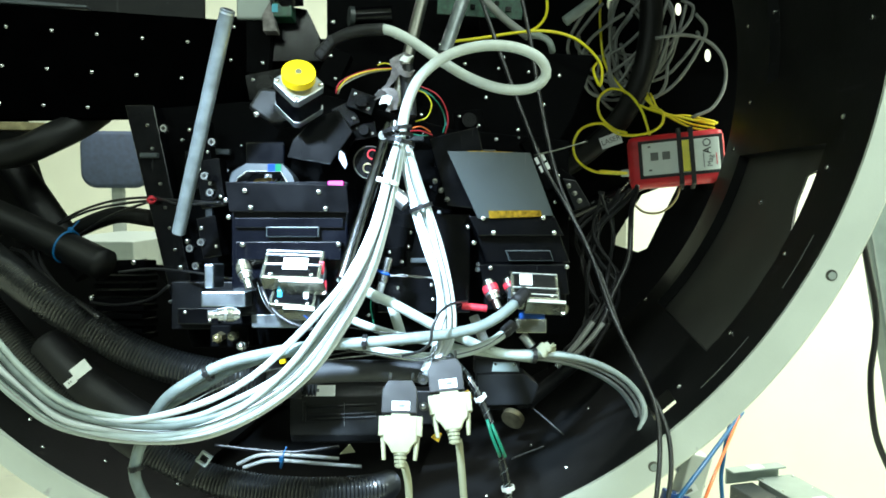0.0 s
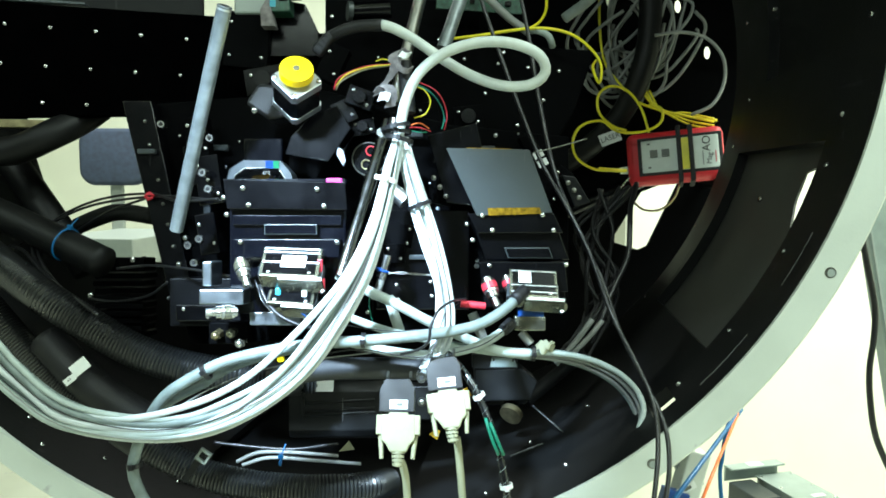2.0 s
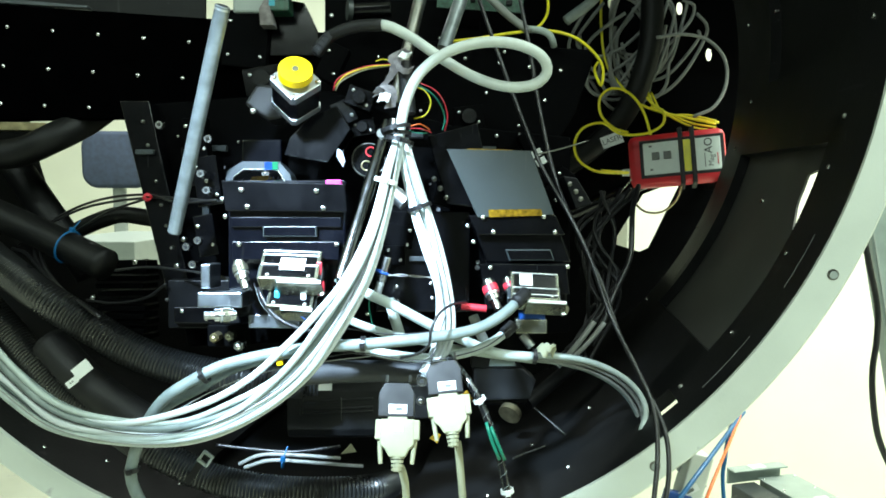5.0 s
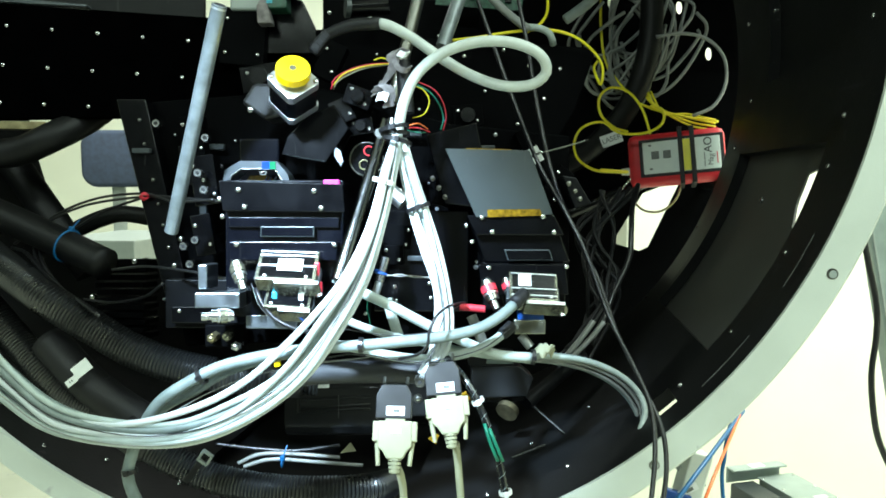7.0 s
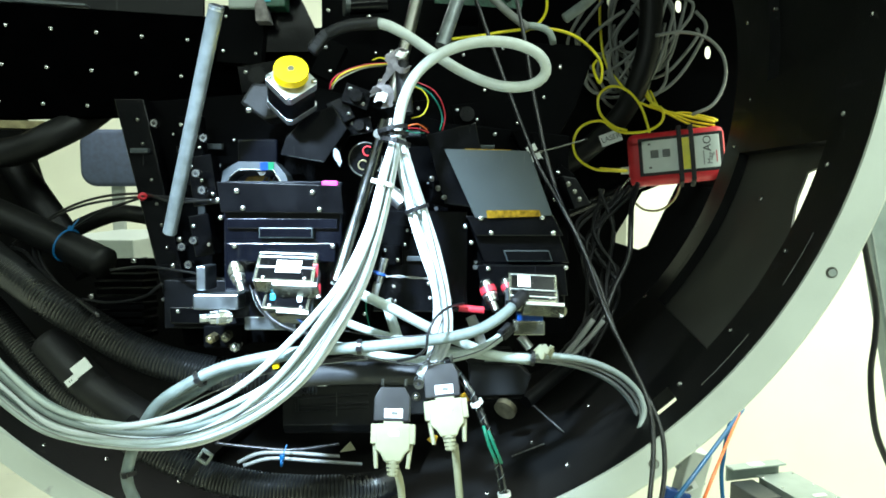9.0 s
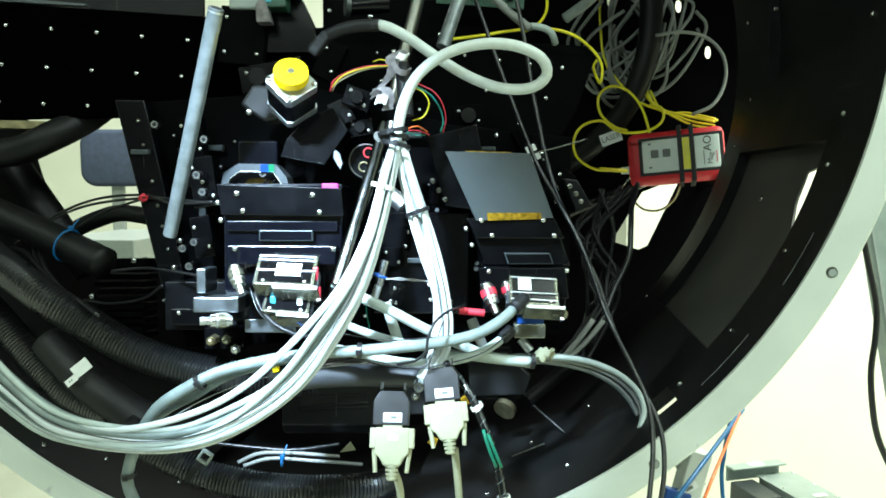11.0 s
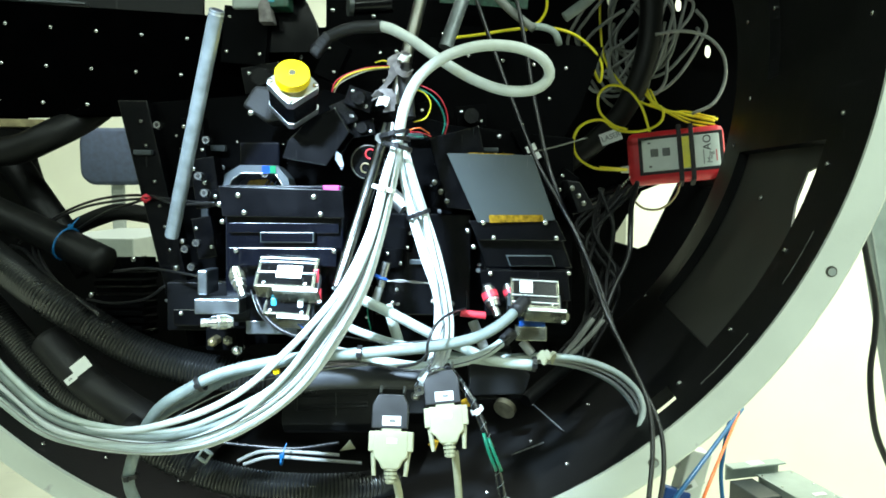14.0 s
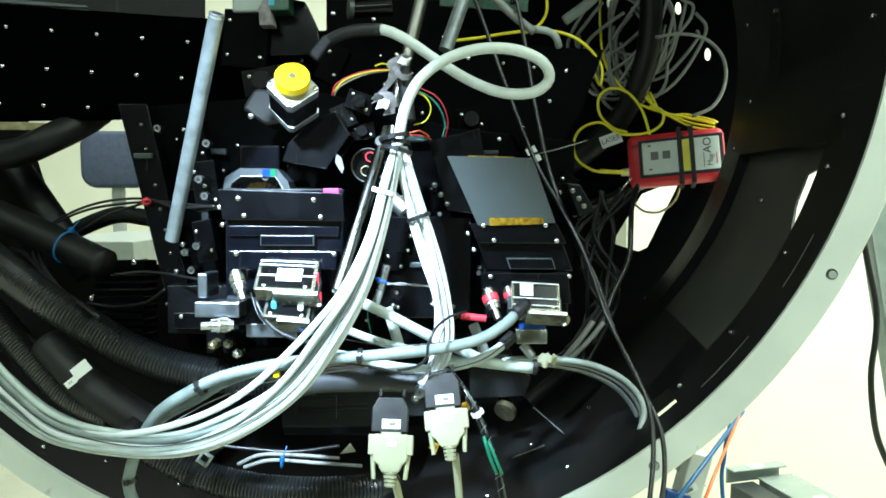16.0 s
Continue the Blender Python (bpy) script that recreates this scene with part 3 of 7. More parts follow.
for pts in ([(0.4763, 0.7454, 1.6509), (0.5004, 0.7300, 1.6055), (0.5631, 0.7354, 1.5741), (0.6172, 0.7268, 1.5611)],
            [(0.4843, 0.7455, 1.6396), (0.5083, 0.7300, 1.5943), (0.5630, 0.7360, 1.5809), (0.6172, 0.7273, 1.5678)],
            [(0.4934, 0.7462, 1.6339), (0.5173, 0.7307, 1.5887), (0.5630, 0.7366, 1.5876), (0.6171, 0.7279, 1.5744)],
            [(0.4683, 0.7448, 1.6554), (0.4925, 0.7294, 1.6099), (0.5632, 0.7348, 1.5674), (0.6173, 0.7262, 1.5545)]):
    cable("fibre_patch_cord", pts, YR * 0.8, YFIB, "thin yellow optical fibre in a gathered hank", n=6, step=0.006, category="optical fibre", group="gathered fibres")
cable("drum_hose", [(0.4874, 0.7449, 1.8602), (0.4907, 0.7375, 1.7708), (0.4784, 0.7279, 1.6814), (0.4435, 0.7427, 1.5947), (0.3849, 0.7695, 1.5285), (0.3053, 0.8214, 1.4709)], 0.0224, DARKR, "smooth black hose beside the coiled grey cables", n=16, category="hose")

# coiled grey cables: sagging turns of one heap, seen from the front
random.seed(5)
HEAP = Vector((0.4555, 0.732, 1.7487))
for i in range(17):
    rx, rz = random.uniform(0.03, 0.092), random.uniform(0.05, 0.116)
    cx, cz, dy = random.uniform(-0.037, 0.061), random.uniform(0.0, 0.061), random.uniform(-0.02, 0.05)
    a0, span, lean = random.uniform(100, 200), random.uniform(200, 330), random.uniform(-0.35, 0.35)
    pts = []
    for k in range(10):
        a = radians(a0 + span * k / 9)
        x, z = rx * math.cos(a) * (1 + 0.12 * math.sin(3 * a + i)), rz * math.sin(a)
        pts.append(HEAP + Vector((cx + x + lean * z, dy + 0.004 * k, cz + z - 0.049 * abs(math.sin(a * 0.5)))))
    cable("coiled_cable", pts, 0.0034, CABD, "dull grey cable in a loose coiled heap", n=7, step=0.008, group="coiled grey cables")
cable("coiled_cable", [(0.4963, 0.7113, 1.7349), (0.5455, 0.7183, 1.7415), (0.5949, 0.7238, 1.7305), (0.6281, 0.7250, 1.6943), (0.6319, 0.7211, 1.6447), (0.6094, 0.7143, 1.6008), (0.5692, 0.7073, 1.5811)], 0.0033, CABD, "dull grey cable hanging in a wide loop", n=8)

# black cables at the right of the bench
BC = 0.00255
cable("black_cable", [(0.1931, 0.1732, 1.702), (0.2204, 0.1498, 1.6257), (0.2498, 0.1365, 1.5465), (0.2785, 0.1239, 1.476), (0.3091, 0.0927, 1.4214), (0.3351, 0.0713, 1.3695), (0.36, 0.0482, 1.3009), (0.384, 0.0066, 1.253), (0.3979, -0.0249, 1.2193), (0.3998, -0.0484, 1.1795), (0.3927, -0.0738, 1.131)], BC, CABB, "long black cable hanging down over the drum wall", BLACKS, n=8)
cable("black_cable", [(0.2472, 0.1802, 1.702), (0.2628, 0.1553, 1.6257), (0.2764, 0.14, 1.5465), (0.2957, 0.1148, 1.462), (0.3262, 0.092, 1.3878), (0.3505, 0.0704, 1.3367), (0.3698, 0.0478, 1.2816), (0.3933, 0.0063, 1.2347), (0.4099, -0.0254, 1.1958), (0.4114, -0.0484, 1.1623), (0.4038, -0.0724, 1.131)], BC, CABB, "long black cable hanging down over the drum wall", BLACKS, n=8)
random.seed(21)
for k in range(11):
    jig = [Vector((random.uniform(-0.03, 0.03), random.uniform(-0.03, 0.03), random.uniform(-0.012, 0.012))) for _ in range(5)]
    cable("black_cable", [Vector(p) + q for p, q in zip(((0.3932, 0.358, 1.4347), (0.3542, 0.2968, 1.3736), (0.3622, 0.2628, 1.3196), (0.3603, 0.2277, 1.2688), (0.3197, 0.1981, 1.2228)), jig)],
          0.0026, RUBBER, "black cable in a slack bunch inside the drum", n=8, group="slack black cables")
cable("black_cable", [(0.42, 0.3322, 1.4478), (0.407, 0.2872, 1.4155), (0.4021, 0.2535, 1.385), (0.3982, 0.2395, 1.3467), (0.3758, 0.2125, 1.3029), (0.3557, 0.1859, 1.261), (0.3236, 0.1981, 1.2174)], 0.00383, CABB, "black cable across the bright opening", n=8)
cable("grey_tail", [(0.3474, 0.1755, 1.2703), (0.3256, 0.17, 1.2407), (0.3002, 0.1641, 1.2111)], 0.00372, CABD, "short grey cable tail below the bench", n=8)

# ---- outside the drum ----
def padded(w, t, d, h):
    """An upright cushion with large rounded corners."""
    pts, r = [], 0.07
    for cx, cz, a0 in ((w / 2 - r, t / 2 - r, 0), (r - w / 2, t / 2 - r, 90), (r - w / 2, r - t / 2, 180), (w / 2 - r, r - t / 2, 270)):
        pts += [(cx + r * math.cos(radians(a0 + 15 * i)), cz + r * math.sin(radians(a0 + 15 * i))) for i in range(7)]
    bm = slab(bmesh.new(), pts, -d / 2, d / 2)
    bmesh.ops.bevel(bm, geom=[e for e in bm.edges if abs(e.verts[0].co.z - e.verts[1].co.z) < 1e-6], offset=0.02, segments=3, profile=0.5, affect="EDGES")
    bmesh.ops.transform(bm, matrix=Matrix.Translation((0, 0, h)) @ Matrix.Rotation(radians(90), 4, "X"), verts=bm.verts)
    return bm


def chair(m, h):
    c = thing("office_chair", m, "navy fabric office chair beyond the drum opening", "chair")
    part("backrest", padded(0.3, 0.26, 0.07, h), CHAIRB, c, "navy fabric backrest", 60)
    part("seat", box(bmesh.new(), (0, 0.26, h - 0.55), (0.42, 0.42, 0.08), 0.04), CHAIRB, c, "navy fabric seat", 60)
    part("back_stem", box(bmesh.new(), (0, 0.02, h - 0.3), (0.06, 0.025, 0.5), 0.008), EQUIP, c, "grey metal back stem")
    part("gas_lift", rod(bmesh.new(), (0, 0.26, 0.1), (0, 0.26, h - 0.58), 0.028), CABB, c, "", 40)
    for i in range(5):
        a = radians(72 * i + 20)
        leg = part("leg", rod(bmesh.new(), (0, 0.26, 0.11), (0.3 * math.cos(a), 0.26 + 0.3 * math.sin(a), 0.07), 0.022, 0.014, 10), CABB, c)
        part("castor", rod(bmesh.new(), (0.3 * math.cos(a) - 0.015, 0.26 + 0.3 * math.sin(a), 0.03), (0.3 * math.cos(a) + 0.015, 0.26 + 0.3 * math.sin(a), 0.03), 0.03, None, 14), CABB, leg, "", 40)


CH = Vector((-1.664, 2.3986, 1.5642))
chair(pose(CH.x, CH.y, 0, 0, 0, 12), CH.z)


def post():
    t = thing("rack_post", pose(0.9674, 0.7894, 1.2292, 84.94, -8.97, 8.23), "grey steel rack post leaning beside the drum", "rack post")
    part("upright", box(bmesh.new(), (0.008, -0.3, 0), (0.05, 2.1, 0.04), 0.004), TEALG, t)
    part("edge_strip", box(bmesh.new(), (-0.012, -0.3, 0.0215), (0.004, 2.1, 0.002), 0.0006), EQUIP, t, "pale edge strip")


post()
cable("black_cable", [(0.8881, 0.7106, 1.3711), (0.904, 0.706, 1.2952), (0.9201, 0.7009, 1.2139), (0.9197, 0.6956, 1.1543), (0.9118, 0.6888, 1.0892), (0.9147, 0.6834, 1.0242), (0.9262, 0.6792, 0.9591), (0.9561, 0.6769, 0.8886), (0.9932, 0.7057, 0.8159)], 0.0059, CABB, "black cable hanging beside the rack post", n=10)
cable("blue_network_cable", [(1.0596, 0.9219, 1.4466), (0.9863, 0.8368, 1.3942), (0.9683, 0.8007, 1.3552), (1.0133, 0.8516, 1.2928), (1.0741, 0.9054, 1.2389)], 0.0115, NETB, "blue network cable beside the rack post", n=10)
cable("blue_network_cable", [(0.6069, 0.4255, 1.081), (0.5342, 0.2835, 1.0704), (0.4828, 0.2039, 1.0479), (0.4432, 0.1654, 1.0141), (0.4244, 0.1601, 0.9815), (0.545, 0.18, 0.75), (0.545, 0.18, 0.02)], 0.00322, NETB, "blue network cable leaving under the flange", n=10)
cable("blue_network_cable", [(0.587, 0.4213, 1.0627), (0.5776, 0.4152, 1.0077), (0.5777, 0.408, 0.9253), (0.62, 0.36, 0.6), (0.6, 0.36, 0.02)], 0.00331, NETB, "blue network cable hanging below the flange", n=10)
cable("orange_cable", [(0.605, 0.4255, 1.0829), (0.5513, 0.2957, 1.0685), (0.5117, 0.2078, 1.0495), (0.4874, 0.1713, 1.0156), (0.4775, 0.167, 0.9815), (0.6, 0.18, 0.75), (0.6, 0.18, 0.02)], 0.00229, ORANGE, "thin orange fibre cable leaving under the flange", n=8)


def equipment_box():
    base = Vector((0.8532, 0.8356, 0.7747))
    t = thing("equipment_box", pose(base.x, base.y, 0, 0, 0, 22), "dull teal metal equipment box with a flanged plate", "equipment")
    z = base.z
    part("case", box(bmesh.new(), (0, 0.02, z - 0.06), (0.09, 0.15, 0.13), 0.004), TEALG, t, "dull teal metal case")
    part("flange_plate", box(bmesh.new(), (-0.045, 0.115, z + 0.012), (0.14, 0.006, 0.034), 0.002), TEALG, t, "grey flange plate")
    part("rail", box(bmesh.new(), (-0.045, 0.103, z + 0.03), (0.14, 0.03, 0.004), 0.001), TEALG, t, "bent rail edge")
    part("side_box", box(bmesh.new(), (-0.085, 0.05, z - 0.05), (0.06, 0.1, 0.1), 0.003), PLATE, t, "dark socket box")
    part("label", box(bmesh.new(), (0.012, -0.03, z + 0.0092), (0.03, 0.012, 0.001)), WLAB, t, "white label")
    part("label", box(bmesh.new(), (-0.045, 0.105, z + 0.0325), (0.035, 0.02, 0.001)), WLAB, t, "white label")
    part("pedestal", box(bmesh.new(), (0, 0.02, (z - 0.125) / 2), (0.07, 0.12, z - 0.125), 0.004), EQUIP, t)
    part("lid", box(bmesh.new(), (0, 0.02, z + 0.0068), (0.096, 0.156, 0.0036), 0.001), TEALG, t, "dull teal lid")
    for x in (-0.04, 0.04):
        for y in (-0.045, 0.02, 0.085):
            part("screw", screw_at(bmesh.new(), (x, y, z + 0.0086), 0.003, (0, 0, 1)), STEEL, t, "", 60)
    for i in range(4):
        part("socket", box(bmesh.new(), (-0.0955 + 0.014 * i, -0.002, z - 0.03), (0.009, 0.006, 0.012), 0.001), INK_SHADE if i % 2 else RED, t, "small socket")
    s = thing("junction_box", pose(0.5145, 0.3254, 1.0013, 84.8, 15.94, 6.01), "pale grey junction box under the flange", "junction box")
    part("case", box(bmesh.new(), (0, -0.005, -0.02), (0.034, 0.09, 0.04), 0.003), FLANGE, s)
    part("mounting_bar", box(bmesh.new(), (0, 0.05, -0.035), (0.024, 0.16, 0.012), 0.001, Matrix.Rotation(radians(50), 4, "Z")), EQUIP, s, "grey mounting bar")
    part("name_strip", box(bmesh.new(), (-0.022, -0.008, 0.001), (0.04, 0.011, 0.002), 0, Matrix.Rotation(radians(44), 4, "Z")), WLAB, s, "white label strip")
    part("mark", box(bmesh.new(), (-0.016, -0.008, 0.0022), (0.012, 0.005, 0.0004), 0, Matrix.Rotation(radians(44), 4, "Z")), GREYINK, s, "illegible mark")
    part("blue_socket", box(bmesh.new(), (-0.02, -0.04, -0.004), (0.04, 0.03, 0.02), 0.002), BLUE, s, "dark blue socket")


equipment_box()


# ---- the tilting instrument ----
def moving(t, group=None):
    (MAIN if group is None else group).append(t)
    return t


def bench():
    t = moving(thing("optical_bench", pose(0.0461, 0.1372, 1.3968, 85, 0, 7.44), "black anodised optical bench carrying two detector boxes", "optical bench"))
    u = 0.00074
    slabs = (("base_plate", [(-385, 205), (-60, 230), (160, 170), (365, 150), (365, -190), (-300, -215)], -0.02, 0.0, ANODM),
             ("side_rail", [(-400, 205), (-350, 205), (-270, -170), (-310, -170)], 0.0, 0.03, ANOD),
             ("lower_shelf", [(-310, -95), (-200, -95), (-190, -175), (-310, -175)], 0.0, 0.05, BENCHB),
             ("cross_plate", [(30, 20), (190, 20), (190, -150), (30, -150)], 0.0, 0.03, ANOD),
             ("right_bracket", [(120, 140), (200, 160), (230, 20), (150, 30)], 0.0, 0.07, ANOD),
             ("end_bracket", [(338, 75), (360, 72), (385, 30), (358, 22)], 0.0, 0.07, BENCHB))
    for name, pts, z0, z1, m in slabs:
        part(name, slab(bmesh.new(), [(x * u, y * u) for x, y in pts], z0, z1, 0.0015), m, t)
    for x, y, z in ((-360, 170, .03), (-352, 130, .03), (-338, 70, .03), (-330, 30, .03), (-322, -5, .03), (-283, -28, .05), (-303, -42, .05), (-294, -72, .05), (-290, 95, 0), (-270, 60, 0),
                    (40, 120, 0), (70, 100, 0), (130, 70, .07), (140, 55, .07), (150, 40, .07), (348, 62, .07), (358, 50, .07), (366, 38, .07), (185, 110, 0), (230, 120, 0), (280, 100, 0), (60, -130, .03), (160, -130, .03)):
        part("screw", screw_at(bmesh.new(), (x * u, y * u, z), 0.0032 if x > -300 else 0.0022, (0, 0, 1), 0.003), DSTEEL, t, "", 60)
    random.seed(31)
    for i in range(54):
        x, y = random.uniform(-340, 350), random.uniform(-170, 165)
        r = random.uniform(0.0011, 0.0026)
        name = "washer_screw" if i % 3 == 0 else "small_screw"
        bm = screw_at(bmesh.new(), (x * u, y * u, random.choice((0.0, 0.0, 0.012))), r, (0.2 * math.sin(i), 0.3 * math.cos(i), 1), r)
        if i % 3 == 0:
            rod(bm, (x * u, y * u, -0.002), (x * u, y * u, 0.0008), r * 1.9, None, 14)
        part(name, bm, STEEL if i % 2 else ALU, t, "", 60)
    for x, y, w, h, z in ((-355, 118, 30, 8, 0.034), (-262, 40, 12, 60, 0.012), (-250, 128, 46, 10, 0.01), (28, 78, 36, 7, 0.02), (205, 128, 60, 7, 0.01), (110, -60, 44, 8, 0.034), (95, 150, 30, 9, 0.016)):
        bm = box(bmesh.new(), (x * u, y * u, z), (w * u, h * u, 0.008), 0.001)
        part("clamp_bar", bm, GREYM, t, "worn grey clamp bar")
    up = moving(thing("upper_plate", pose(0.2313, 0.2376, 1.5726, 84.99, 2.99, 7.18), "black upper plate dotted with small screws", "plate"))
    part("plate", slab(bmesh.new(), [(x * 0.00078, y * 0.00078) for x, y in [(-150, 80), (150, 80), (118, -30), (92, -80), (-150, -80)]], -0.012, 0, 0.0015), ANODM, up)
    for x, y in ((-12, 67), (-20, 47), (33, 43), (-40, -6), (63, -13), (88, 40), (-80, 52), (-70, -60), (20, -60)):
        part("screw", screw_at(bmesh.new(), (x * 0.00078, y * 0.00078, 0), 0.0028, (0, 0, 1), 0.0025), STEEL, up, "", 40)


bench()


def dsub_shell(t, u, x, y, z, w, h, material=NICKEL, turn=0, lx=0.05, lz=0.0, lw=0.42, rails=(-0.47, -0.34, 0.02), skew=0.0, cheek=0.0):
    """A metal connector shell that leans out of the box face, its top and its front both in sight."""
    q = Matrix.Translation((x * u, y * u, z + 24 * u * h / 76)) @ Matrix.Rotation(radians(turn), 4, "Z") @ Matrix.Rotation(radians(50), 4, "X")
    W, H, L = w * u, h * 0.46 * u, h * 0.78 * u
    body = part("connector_shell", box(bmesh.new(), (0, 0, 0), (W, H, L), 0.0012, q), material, t, "bright nickel connector shell")
    # black sheet laid on the top face, imitating its shade and dark reflection
    part("top_shade", box(bmesh.new(), (0, H / 2 + 0.0002, -L * 0.02), (W * 0.93, 0.0008, L * 0.86), 0, q), ANOD, body, "dark sheet painting shade and reflection on the shell top")
    for dz in rails:
        part("rib", box(bmesh.new(), (0, H / 2 + 0.001, L * dz), (W * 1.0, 0.0026, L * 0.045), 0.0005, q), ALU, body)
    x0, x1 = (skew - 0.5 + cheek) * W, (skew + 0.53) * W
    lip = slab(bmesh.new(), [(x0, H * 0.42), (x1, H * 0.42), (x1 + 0.02 * W, -H * 0.25), (x1 - 0.06 * W, -H * 0.62), (x0 - 0.02 * W, -H * 0.62)], L / 2, L / 2 + 0.003, 0.0004)
    bmesh.ops.transform(lip, matrix=q, verts=lip.verts)
    part("front_lip", lip, material, body)
    part("lip_edge", box(bmesh.new(), ((x0 + x1) / 2, H * 0.45, L / 2 + 0.0015), (x1 - x0, 0.0016, 0.0042), 0.0004, q), ALU, body)
    if cheek:
        wing = bmesh.new()
        near = [Vector(p) for p in ((-0.52 * W, H * 0.45, -L * 0.2), (x0, H * 0.45, L / 2 + 0.003), (x0, -H * 0.6, L / 2 + 0.003), (-0.52 * W, -H * 0.5, -L * 0.2))]
        A = [wing.verts.new(q @ p) for p in near]
        B = [wing.verts.new(q @ (p + Vector((0.0012, 0, -0.0008)))) for p in near]
        wing.faces.new(A)
        wing.faces.new(B)
        for i in range(4):
            wing.faces.new((A[i], A[(i + 1) % 4], B[(i + 1) % 4], B[i]))
        part("cheek_plate", wing, material, body, "slanted nickel cheek plate")
        part("cheek_screw", screw_at(bmesh.new(), q @ ((near[0] + near[2]) / 2), 3.6 * u, q.to_3x3() @ Vector((-1, 0.3, 0.8))), STEEL, body, "", 60)
    part("label", box(bmesh.new(), (W * lx, H / 2 + 0.0026, L * lz), (W * lw, 0.001, L * 0.42), 0, q), WLAB, body, "white paper label")
    for sx in (-0.5, 0.5):
        part("side_plate", box(bmesh.new(), (sx * W * 1.02, 0, -0.001), (0.0016, H * 0.95, L * 1.05), 0.0004, q), material, body)
        part("side_stop", box(bmesh.new(), (sx * W * 1.08, -H * 0.1, L * 0.1), (0.004, H * 0.5, L * 0.5), 0.0008, q), GREYM, body)
    for sx in (-0.36, 0.36):
        part("shell_screw", screw_at(bmesh.new(), q @ Vector((sx * W, H / 2, L * 0.36)), 3.4 * u, q.to_3x3() @ Vector((0, 1, 0))), STEEL, body, "", 60)
    rivet = rod(bmesh.new(), q @ Vector(((skew + 0.5) * W, -H * 0.45, L * 0.5)), q @ Vector(((skew + 0.54) * W, -H * 0.5, L * 0.62)), 5 * u, None, 14)
    part("jack_nut", rivet, STEEL, body, "", 40)


def coax(t, u, x, y, z, dx, dy, s=1.0, ring=NICKEL, metal=STEEL):
    """A bayonet coaxial plug lying along (dx, dy)."""
    d = Vector((dx, dy, 0.45)).normalized()
    p = Vector((x * u, y * u, z))
    plug = part("coax_plug", rod(bmesh.new(), p, p + d * 34 * u * s, 12 * u * s), metal, t, "nickel bayonet coaxial plug", 40)
    part("collar", rod(bmesh.new(), p + d * 6 * u * s, p + d * 18 * u * s, 14.5 * u * s), ring, plug, "", 40)
    part("ferrule", rod(bmesh.new(), p + d * 34 * u * s, p + d * 52 * u * s, 7.5 * u * s), metal, plug, "", 40)
    for i in range(3):
        part("knurl_ring", rod(bmesh.new(), p + d * (20 + 5 * i) * u * s, p + d * (23 + 5 * i) * u * s, (13.4 - i) * u * s, None, 16), metal if i % 2 else ALU, plug, "", 40)
    part("socket", rod(bmesh.new(), p - d * 5 * u * s, p, 9 * u * s), metal, plug, "", 40)


